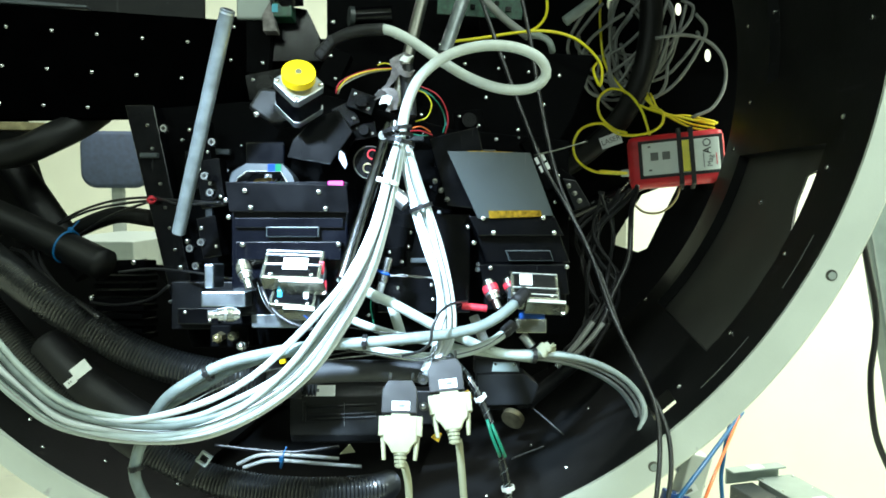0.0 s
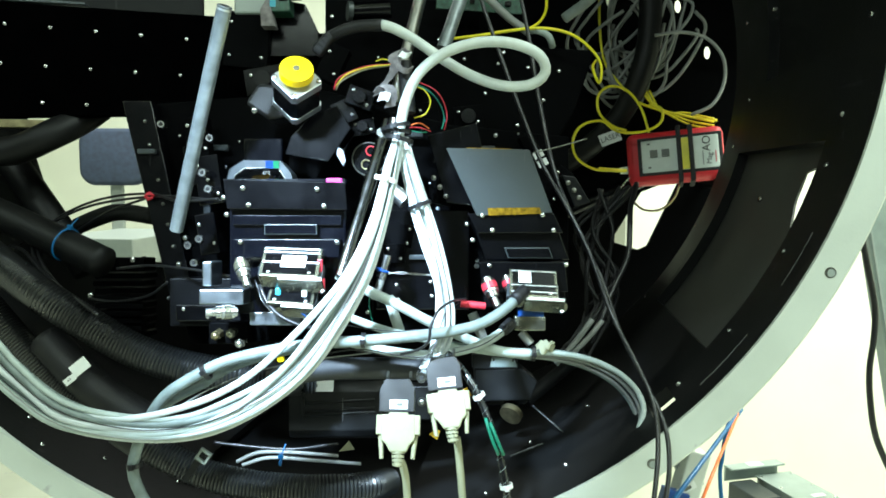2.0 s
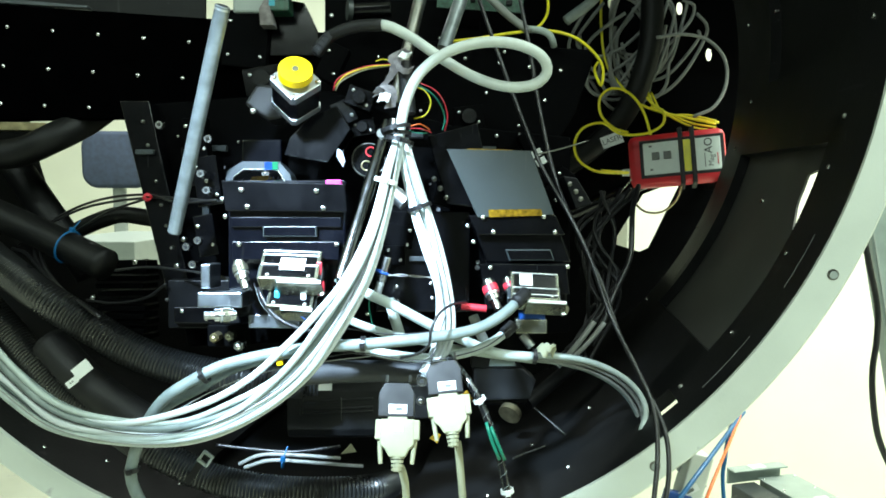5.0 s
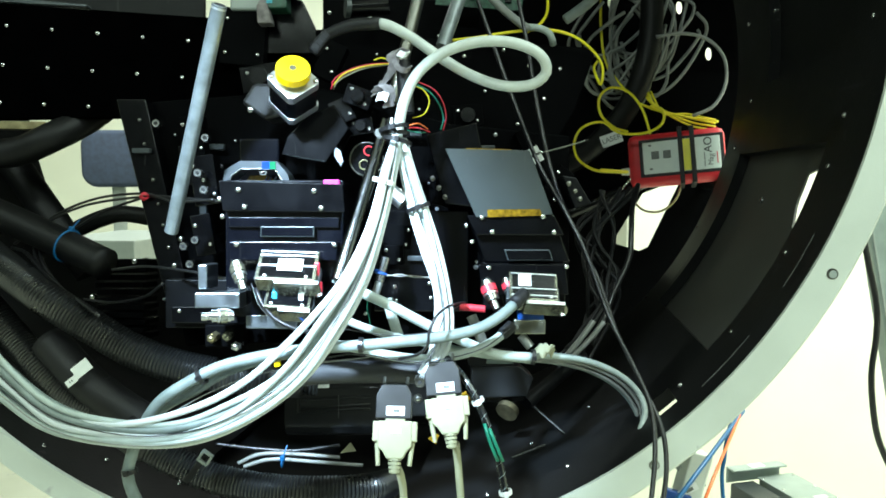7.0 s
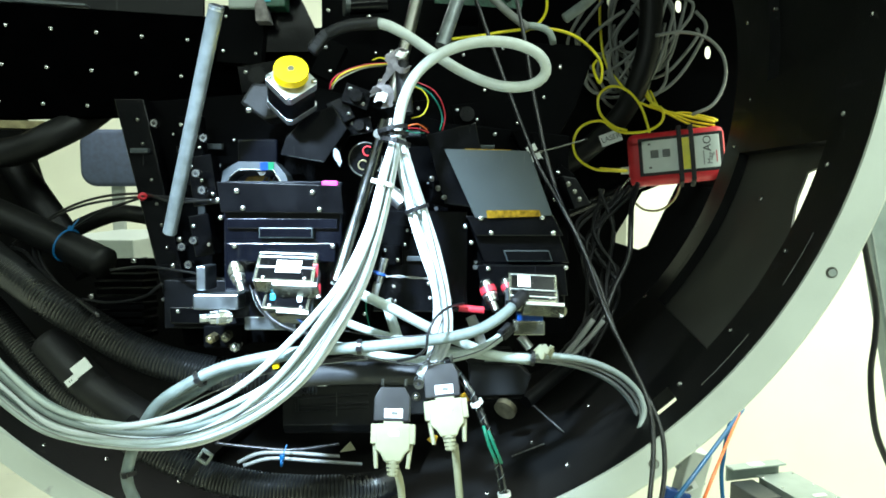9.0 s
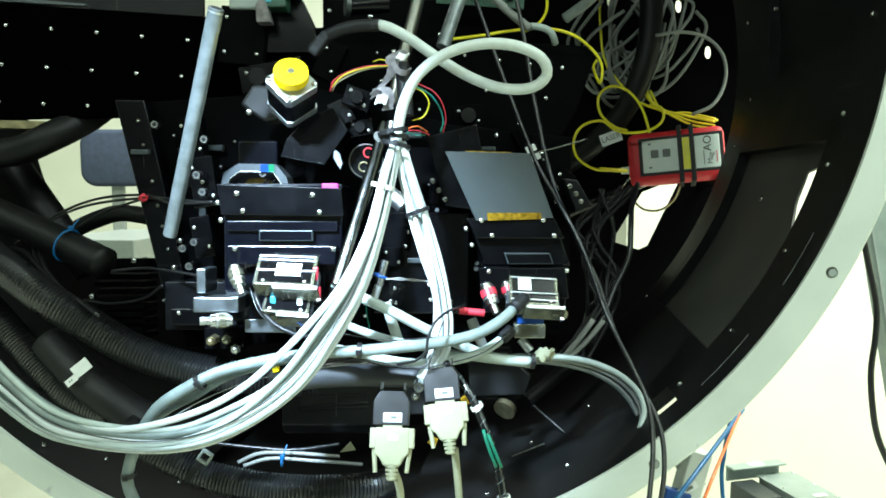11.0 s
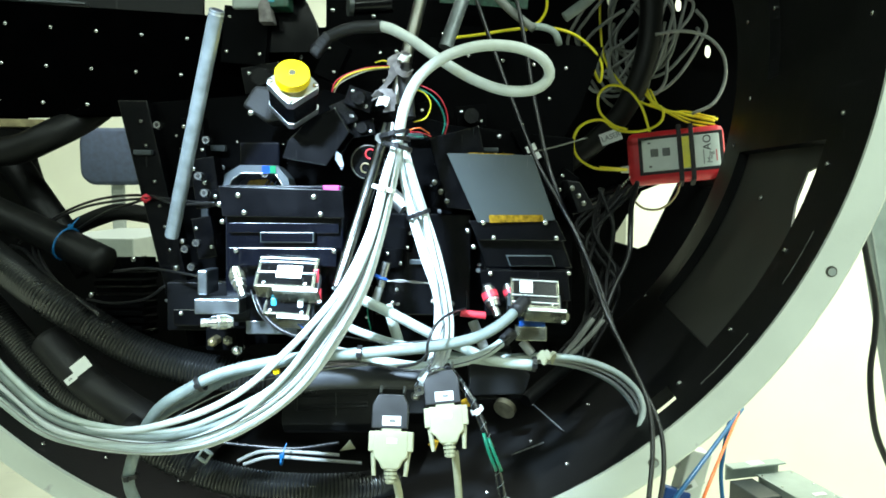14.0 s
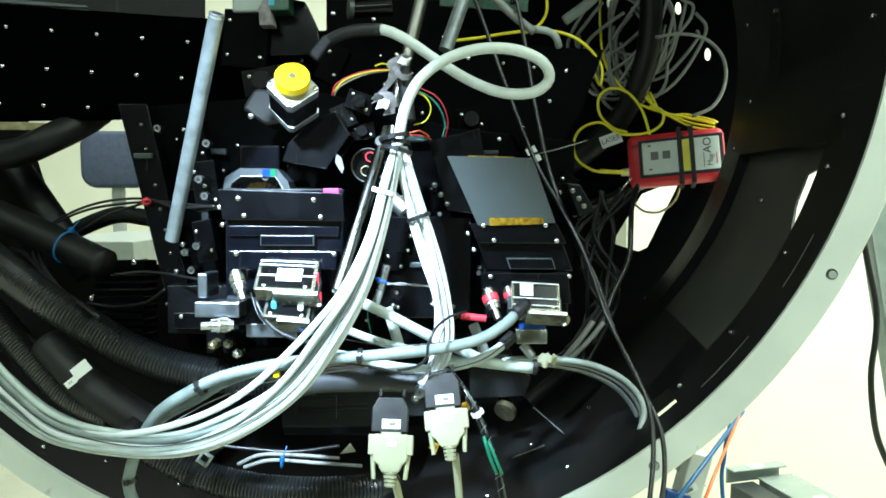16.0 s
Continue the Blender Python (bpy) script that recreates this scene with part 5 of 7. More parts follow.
cable("grey_cable", [(0.2453, 0.0321, 1.2881), (0.2256, 0.0083, 1.2769), (0.2005, -0.0059, 1.2679), (0.1589, -0.0218, 1.264), (0.1163, -0.027, 1.2683), (0.0737, -0.0317, 1.2775), (0.0371, -0.036, 1.2836)], 0.00503, CABG, "grey cable crossing behind the white loom", MAIN, n=12)
cable("grey_cable", [(0.0277, -0.0035, 1.3217), (0.0683, -0.0101, 1.3013), (0.1121, -0.0058, 1.2857), (0.1558, -0.0009, 1.2763), (0.2049, 0.0145, 1.2634), (0.2712, 0.0373, 1.251)], 0.0044, CABG, "grey cable running to the drum wall", MAIN, n=12)
random.seed(8)
for k, (r, m) in enumerate(((5.5, CABG), (4, CABM), (3.5, CABD), (3.5, CABM), (3.5, CABD), (3, CABM), (3, CABD))):
    o = Vector((-0.0013 * k, 0.003 * k, -0.0042 * k))
    slack = random.uniform(-0.002, 0.002)
    cable("draped_cable", [Vector(p) + o * min(1.0, 0.15 + 0.17 * i) + Vector((slack, 0, slack)) for i, p in enumerate([(0.2424, 0.0292, 1.2598), (0.2711, 0.0429, 1.2576), (0.3070, 0.0573, 1.2527), (0.3446, 0.0813, 1.2393), (0.3787, 0.0991, 1.2186), (0.4000, 0.1049, 1.1954), (0.4049, 0.0888, 1.1780), (0.3963, 0.0661, 1.1630)])],
          0.00066 * r, m, "grey cable draped to the drum wall", DRAPE, n=10, group="draped cables")
cable("black_sleeve", [(-0.0057, -0.0257, 1.2343), (0.0286, -0.0106, 1.2393), (0.0703, 0.0049, 1.2387), (0.115, 0.0107, 1.2387), (0.1469, 0.0148, 1.238)], 0.0125, SLEEVE, "black rubber sleeve crossing below the boxes", MAIN, n=14)
cable("laced_cable", [(0.1802, -0.0189, 1.2652), (0.2024, -0.0378, 1.2472), (0.2164, -0.0478, 1.2281), (0.2291, -0.0586, 1.202), (0.2387, -0.0599, 1.173), (0.2456, -0.0667, 1.1431), (0.25, -0.0692, 1.1085)], 0.00413, GLOSSB, "glossy black laced cable hanging from the bench", MAIN, n=12)


for dx in (-0.0024, 0.0026):
    cable("green_sleeve", [(0.2271 + dx, -0.0644, 1.2086 - dx), (0.2332 + dx, -0.0699, 1.1938), (0.2413 + dx, -0.0704, 1.1748)], 0.0018, GREEN, "thin green strand on the laced cable", MAIN, n=10, category="sleeve")


def helix(pts, r, pitch):
    """Points that wind round the curve through pts."""
    line, out, run = spline(pts, 0.002), [], 0.0
    for i, c in enumerate(line):
        d = (line[min(i + 1, len(line) - 1)] - line[max(i - 1, 0)]).normalized()
        a = d.cross(Vector((0.13, 0.98, 0.15))).normalized()
        b = a.cross(d).normalized()
        run += (c - line[i - 1]).length if i else 0.0
        w = 2 * math.pi * run / pitch
        out.append(c + (a * math.cos(w) + b * math.sin(w)) * r)
    return out


LACED = [(0.1802, -0.0189, 1.2652), (0.2024, -0.0378, 1.2472), (0.2164, -0.0478, 1.2281), (0.2291, -0.0586, 1.202), (0.2387, -0.0599, 1.173), (0.2456, -0.0667, 1.1431), (0.25, -0.0692, 1.1085)]
for pitch in (0.0062, -0.0124):
    cable("lacing", helix(LACED, 0.0041, pitch), 0.0003, CABM, "dull lacing cord spiralled on black cable", MAIN, n=5, step=0.003)



def tie(m, r, material, label):
    t = moving(thing("cable_tie", m, label, "cable tie", "cable ties"))
    bm = bmesh.new()
    n = 20
    rings = []
    for i in range(n):
        a = 2 * math.pi * i / n
        rings.append([bm.verts.new((x, math.cos(a) * q, math.sin(a) * q)) for x, q in ((-0.0022, r), (0.0022, r), (0.0022, r + 0.001), (-0.0022, r + 0.001))])
    for A, C in zip(rings, rings[1:] + rings[:1]):
        for k in range(4):
            bm.faces.new((A[k], A[(k + 1) % 4], C[(k + 1) % 4], C[k]))
    part("band", bm, material, t)
    part("catch", box(bmesh.new(), (0, 0, r + 0.002), (0.0055, 0.005, 0.004), 0.0005), material, t)


tie(pose(0.0976, -0.0632, 1.2874, 85, 0, 7.44), 0.00704, CABB, "black cable tie round a grey cable")
tie(pose(-0.0548, -0.1057, 1.2609, 84.23, -29.87, 10.32), 0.00799, CABB, "black cable tie round a grey cable")
tie(pose(0.2718, 0.0327, 1.256, 84.98, 4.98, 7.01), 0.00773, CABB, "black cable tie round draped grey cables")
tie(pose(0.148, -0.009, 1.4253, 75.65, 69.41, -6.02), 0.01226, CABB, "black cable tie round the white loom")
tie(pose(0.1228, -0.0054, 1.5035, 0, 85, -82.56), 0.01471, CABB, "black cable tie at the loom knot")
tie(pose(0.1169, -0.0359, 1.4533, -71.32, 74.21, -154.54), 0.01129, WLAB, "white cable tie round the loom")
tie(pose(0.2164, -0.0478, 1.2287, 80.08, 59.62, -1.14), 0.0059, WLAB, "white cable tie on a black cable")
tie(pose(0.2467, -0.0667, 1.1408, 63.26, 78.83, -18.86), 0.00579, WLAB, "white cable tie on a black cable")
tie(pose(-0.1321, -0.1125, 1.1608, 44.89, 82.93, -37.45), 0.00696, CABB, "black cable tie round a grey cable")

# ---- lower mechanism, shifting the other way ----
def lower_parts():
    t = moving(thing("actuator_housing", pose(0.0144, 0.1311, 1.145, 85, 0, 7.44), "black ribbed actuator housing with a white label", "actuator"), SECOND)
    u = 0.00075
    prof = [(70, -0.07), (70, -0.032), (64, -0.014), (52, -0.003), (34, 0.003), (-34, 0.003), (-48, -0.004), (-55, -0.016), (-55, -0.07)]
    bm = slab(bmesh.new(), [(-z, y * u) for y, z in prof], -86 * u, 84 * u, 0.0015)
    bmesh.ops.transform(bm, matrix=Matrix(((0, 0, 1, 0), (0, 1, 0, 0), (-1, 0, 0, 0), (0, 0, 0, 1))), verts=bm.verts)
    part("housing", bm, HOUSING, t, "cast black housing with a rounded top")
    for y in (17, 2, -5):
        part("rib", rod(bmesh.new(), (-58 * u, (y - 3) * u, 0.002), (66 * u, (y + 3) * u, 0.002), 3.2 * u, None, 12), HOUSING, t, "", 40)
    part("side_arm", box(bmesh.new(), (126 * u, 12 * u, -0.02), (84 * u, 60 * u, 0.03), 0.002), HOUSING, t)
    part("washer", rod(bmesh.new(), (150 * u, 14 * u, -0.006), (150 * u, 14 * u, -0.0035), 8 * u, None, 18), DSTEEL, t, "", 40)
    part("screw", screw_at(bmesh.new(), (150 * u, 14 * u, -0.0035), 0.004, (0, 0, 1)), STEEL, t, "", 60)
    part("end_cap", box(bmesh.new(), (-60 * u, 8 * u, 0.003), (5 * u, 34 * u, 0.008), 0.0012), HOUSING, t)
    part("seam", box(bmesh.new(), (10 * u, 2 * u, 0.0035), (1.2 * u, 40 * u, 0.004), 0), SCUFF, t, "thin bright seam")
    f = moving(thing("foot_bracket", pose(0.2277, 0.2113, 1.1648, 85, 0, 7.44), "black angled foot bracket with brass disc", "bracket"), SECOND)
    u = 0.00079
    part("body", slab(bmesh.new(), [(x * u, y * u) for x, y in [(-47, 30), (40, 28), (64, 8), (53, -26), (-44, -29)]], -0.05, 0.0, 0.002), HOUSING, f)
    part("lower_ledge", slab(bmesh.new(), [(x * u, y * u) for x, y in [(-44, -30), (54, -27), (48, -38), (-38, -41)]], -0.05, -0.012, 0.0015), ANOD, f)
    part("top_block", box(bmesh.new(), (-11 * u, 42 * u, -0.012), (80 * u, 26 * u, 0.03), 0.0015), HOUSING, f, "black block")
    part("top_plate", slab(bmesh.new(), [(x * u, y * u) for x, y in [(-17, 50), (22, 49), (29, 33), (-20, 33)]], 0.0032, 0.0048, 0.0004), TEALG, f, "grey metal plate")
    for x, y in ((-14, 46), (20, 45)):
        part("screw", screw_at(bmesh.new(), (x * u, y * u, 0.005), 0.0018, (0, 0, 1), 0.0016), STEEL, f, "", 60)
    part("disc", rod(bmesh.new(), (21 * u, -49 * u, -0.008), (16 * u, -55 * u, -0.002), 20 * u, None, 28), BRASS, f, "dull brass disc", 40)
    g = moving(thing("tagged_bracket", pose(0.2751, 0.1387, 1.4764, 79.44, 61.59, -1.87), "black bracket carrying two small white tags", "bracket"), SECOND)
    part("arm", box(bmesh.new(), (0, 0, -0.01), (0.07089, 0.01843, 0.02), 0.002), ANODM, g)
    for x in (-6, 9):
        part("tag", box(bmesh.new(), (0.00078 * x, 0.00313, 0.0006), (0.0088, 0.0128, 0.001)), WLAB, g, "small white tag")


lower_parts()


# ---- small wiring and fittings on the instrument ----
def wires(specs, r, name="hookup_wire", moves=MAIN, n=6):
    for material, label, pts in specs:
        cable(name, pts, r, material, label, moves, n, 0.004, category="wire")


W1 = 0.00072
wires(((YFIB, "thin yellow hookup wire", [(0.1065, 0.0502, 1.5833), (0.0865, 0.0474, 1.582), (0.0672, 0.0445, 1.5775), (0.0524, 0.0419, 1.5704), (0.0401, 0.0495, 1.56)]),
       (REDP, "thin red hookup wire", [(0.104, 0.056, 1.5849), (0.0787, 0.0526, 1.583), (0.0573, 0.0492, 1.5764), (0.0431, 0.0465, 1.5673), (0.0382, 0.0489, 1.556)]),
       (BEIGE, "thin tan hookup wire", [(0.1021, 0.0525, 1.5825), (0.0797, 0.0483, 1.5791), (0.0622, 0.0454, 1.5726), (0.0481, 0.0429, 1.5641), (0.0408, 0.0493, 1.556)]),
       (BROWN, "thin brown hookup wire", [(0.105, 0.0581, 1.5839), (0.0783, 0.0544, 1.5813), (0.0555, 0.0507, 1.5735), (0.0433, 0.0483, 1.5636), (0.039, 0.0512, 1.5576)]),
       (YFIB, "thin yellow hookup wire", [(0.0862, 0.0581, 1.5888), (0.094, 0.0594, 1.5915), (0.1032, 0.0603, 1.5888), (0.1098, 0.0605, 1.581), (0.1152, 0.0604, 1.5718)]),
       (YFIB, "thin yellow hookup wire", [(0.132, 0.0513, 1.5587), (0.143, 0.0525, 1.5554), (0.1509, 0.0524, 1.5425), (0.1453, 0.0503, 1.5275), (0.1324, 0.0482, 1.523)]),
       (GREEN, "thin green hookup wire", [(0.1331, 0.0569, 1.5626), (0.1495, 0.0531, 1.5535), (0.1613, 0.0534, 1.5392), (0.1667, 0.0527, 1.523), (0.1642, 0.0512, 1.51)]),
       (REDP, "thin red hookup wire", [(0.1348, 0.0624, 1.5652), (0.154, 0.059, 1.5561), (0.1645, 0.0592, 1.543), (0.1692, 0.0583, 1.5254), (0.1662, 0.0565, 1.5097)]),
       (CYAN, "thin pale blue hookup wire", [(0.1336, 0.0619, 1.5613), (0.1507, 0.0633, 1.5521), (0.162, 0.0634, 1.5363), (0.1667, 0.0625, 1.5192)]),
       (ORANGE, "thin orange hookup wire", [(0.1297, 0.0369, 1.5138), (0.1406, 0.0386, 1.5164), (0.1515, 0.0394, 1.51)]),
       (REDP, "thin red hookup wire", [(0.1276, 0.0415, 1.5116), (0.1398, 0.0431, 1.5116), (0.1527, 0.0444, 1.5071)]),
       (GREEN, "thin green hookup wire", [(0.1268, 0.0463, 1.5094), (0.1371, 0.0474, 1.5068), (0.1475, 0.0488, 1.5068)]),
       (CABB, "thin black wire under the first box", [(-0.0236, -0.0485, 1.346), (-0.0107, -0.0589, 1.3235), (0.0073, -0.058, 1.308), (0.0295, -0.0508, 1.2987), (0.064, -0.0419, 1.2917)]),
       (CABB, "thin black wire across the cables", [(0.0429, -0.0535, 1.3056), (0.076, -0.0398, 1.2977), (0.1181, -0.0348, 1.2917), (0.1481, -0.0308, 1.2929), (0.1841, -0.0258, 1.2965)]),
       (CABB, "thin black wire across the cables", [(0.0492, -0.0659, 1.271), (0.0918, -0.0548, 1.2758), (0.139, -0.0493, 1.2687), (0.1655, -0.0455, 1.2722), (0.1779, -0.0254, 1.3098), (0.1896, 0.0071, 1.317)]),
       (CABB, "thin black wire across the cables", [(0.0642, -0.0433, 1.2748), (0.1003, -0.0392, 1.2688), (0.1424, -0.0343, 1.2615), (0.1844, -0.0283, 1.2676), (0.2196, -0.0128, 1.2762), (0.246, 0.0123, 1.2919)]),
       (CABD, "thin grey wire below the cables", [(-0.0953, -0.1098, 1.2167), (-0.0543, -0.0923, 1.2397), (-0.0121, -0.0753, 1.2546), (0.0448, -0.0619, 1.2651), (0.1025, -0.0488, 1.2711)]),
       (BLUE, "thin blue wire from the connector", [(0.0083, -0.0455, 1.3327), (0.0173, -0.0506, 1.3197), (0.0342, -0.0495, 1.3071)]),
       (TAPE, "thin twisted grey wire", [(0.1053, 0.0292, 1.3464), (0.1215, 0.0309, 1.3445), (0.1344, 0.0331, 1.3455), (0.1554, 0.0341, 1.3425)]),
       (CABD, "thin twisted grey wire", [(0.1054, 0.0289, 1.345), (0.1215, 0.0314, 1.3468), (0.1345, 0.0326, 1.3438), (0.1554, 0.0344, 1.3442)]),
       (GREEN, "green wire beside the clear tube", [(0.0849, 0.0245, 1.3251), (0.0838, 0.023, 1.3088), (0.0879, 0.0218, 1.2894)])), W1)
W2 = 0.00167
wires(((CABB, "thin black cable tied with a red tie", [(-0.419, 0.114, 1.364), (-0.3608, 0.1041, 1.3957), (-0.297, 0.0943, 1.4188), (-0.21, 0.0763, 1.4304), (-0.1519, 0.0535, 1.4304), (-0.0955, 0.0403, 1.4268)]),
       (CABB, "thin black cable tied with a red tie", [(-0.4039, 0.1166, 1.3717), (-0.346, 0.1071, 1.4069), (-0.2825, 0.0969, 1.4276), (-0.21, 0.0766, 1.434), (-0.1587, 0.0523, 1.4263), (-0.1023, 0.0397, 1.4295)]),
       (CABB, "thin black cable tied with a red tie", [(-0.3809, 0.1183, 1.3564), (-0.3235, 0.1084, 1.3882), (-0.275, 0.0965, 1.4114), (-0.2142, 0.0756, 1.4283)]),
       (CABB, "thin black cable crossing the bench edge", [(-0.2499, 0.0631, 1.3402), (-0.2024, 0.0597, 1.3456), (-0.1347, 0.0281, 1.3462), (-0.0819, 0.0043, 1.3432), (-0.0412, -0.0208, 1.342)]),
       (CABB, "thin black cable by the frame", [(-0.3089, 0.092, 1.2963), (-0.2608, 0.078, 1.2958), (-0.2107, 0.0652, 1.3062), (-0.1712, 0.042, 1.328)])), W2)
wires(((CABB, "thin black cable hanging by the hose", [(-0.3928, 0.1201, 1.3946), (-0.3834, 0.0879, 1.3592), (-0.3346, 0.0509, 1.3275), (-0.2873, 0.0253, 1.3108), (-0.2386, -0.0002, 1.2942)]),
       (CABB, "thin black cable hanging by the hose", [(-0.3814, 0.1219, 1.3984), (-0.376, 0.0888, 1.3592), (-0.3275, 0.0515, 1.3239), (-0.2735, 0.0262, 1.3005), (-0.2419, -0.0004, 1.2969)]),
       (CABB, "thin black cable hanging by the frame", [(-0.4342, 0.112, 1.364), (-0.3944, 0.0864, 1.3592), (-0.3417, 0.0506, 1.3346), (-0.2942, 0.0247, 1.3142)]),
       (CABD, "grey cable below the actuator", [(-0.0988, 0.0616, 1.0988), (-0.0706, 0.0663, 1.1102), (-0.0282, 0.0718, 1.1102), (0.0257, 0.0883, 1.1022)]),
       (CABD, "grey cable below the actuator", [(-0.0917, 0.0621, 1.0946), (-0.0564, 0.0675, 1.1038), (0.0002, 0.0746, 1.1002), (0.0544, 0.0911, 1.0922)]),
       (CABB, "black cable below the actuator", [(-0.1317, 0.0692, 1.1194), (-0.0816, 0.0753, 1.1137), (-0.0315, 0.0815, 1.1108), (0.0229, 0.0991, 1.1145)])), 0.00249, "slack_cable", None)
cable("grey_cable", [(-0.3433, 0.1262, 1.3907), (-0.3109, 0.1214, 1.4027), (-0.2753, 0.1166, 1.4106), (-0.2254, 0.1125, 1.4051)], 0.01127, DARKR, "short black hose behind the bench edge", n=14, category="hose")


def ribbon(pts, half, thick=0.0008):
    """A limp band along the points, smoothed, its width along one direction."""
    P = [Vector(p) for p in pts]
    line = []
    for i in range(len(P) - 1):
        a, p, q, d = P[max(i - 1, 0)], P[i], P[i + 1], P[min(i + 2, len(P) - 1)]
        for k in range(5):
            f = k / 5
            line.append(0.5 * (2 * p + (q - a) * f + (2 * a - 5 * p + 4 * q - d) * f * f + (3 * p - a - 3 * q + d) * f ** 3))
    line.append(P[-1])
    w, bm, rows = Vector((half[0], half[1], 0)), bmesh.new(), []
    for i, p in enumerate(line):
        fray = 1 + 0.12 * math.sin(i * 1.7)
        n = (line[min(i + 1, len(line) - 1)] - line[max(i - 1, 0)]).cross(w).normalized() * thick
        rows.append([bm.verts.new(v) for v in (p - w * fray - n, p + w * fray - n, p + w * fray + n, p - w * fray + n)])
    for A, C in zip(rows, rows[1:]):
        for k in range(4):
            bm.faces.new((A[k], A[(k + 1) % 4], C[(k + 1) % 4], C[k]))
    bm.faces.new(rows[0])
    bm.faces.new(rows[-1][::-1])
    bmesh.ops.recalc_face_normals(bm, faces=bm.faces)
    return bm


def fabric_wrap():
    t = moving(thing("tape_wrap", pose(0.1139, 0.0391, 1.5619, 85, 0, 7.44), "frayed grey fabric tape round the rod", "tape"))
    u = 0.00064
    for pts, w, m in (([(18, 47, .010), (6, 50, .014), (-4, 40, .017), (0, 28, .016), (-8, 8, .012), (-22, -8, .010), (-30, -24, .012)], (18, 8), TAPE),
                      ([(-30, -20, .014), (-22, -12, .019), (-10, -16, .020), (-6, -30, .018), (-10, -46, .012)], (18, 3), TAPE),
                      ([(8, 44, .018), (18, 40, .019), (25, 44, .015)], (7, 9), WLAB),
                      ([(-28, -32, .020), (-18, -30, .022), (-10, -33, .020)], (5, 14), WLAB),
                      ([(0, 34, .019), (8, 18, .021), (20, 14, .018), (28, 20, .012)], (5, 9), TAPE)):
        part("tape_fold", ribbon([(x * u, y * u, z) for x, y, z in pts], (w[0] * u * 0.5, w[1] * u * 0.5)), m, t, "", 60)
    part("black_tape", rod(bmesh.new(), (14 * u, 36 * u, 0), (22 * u, -55 * u, 0.004), 13 * u, None, 14), RUBBER, t, "black tape sleeve", 40)
    part("steel_cap", rod(bmesh.new(), (-2 * u, -66 * u, 0.01), (-6 * u, -96 * u, 0.012), 8 * u, None, 16), DSTEEL, t, "steel screw cap", 40)
    part("steel_cap", rod(bmesh.new(), (-24 * u, -92 * u, 0.01), (-24 * u, -92 * u, 0.02), 8 * u, None, 16), DSTEEL, t, "steel screw cap", 40)


fabric_wrap()


def torus(R, r, n=28, k=8):
    bm = bmesh.new()
    rows = [[bm.verts.new(((R + r * math.cos(b)) * math.cos(a), (R + r * math.cos(b)) * math.sin(a), r * math.sin(b))) for b in (2 * math.pi * j / k for j in range(k))] for a in (2 * math.pi * i / n for i in range(n))]
    for A, C in zip(rows, rows[1:] + rows[:1]):
        for j in range(k):
            bm.faces.new((A[j], A[(j + 1) % k], C[(j + 1) % k], C[j]))
    return bm


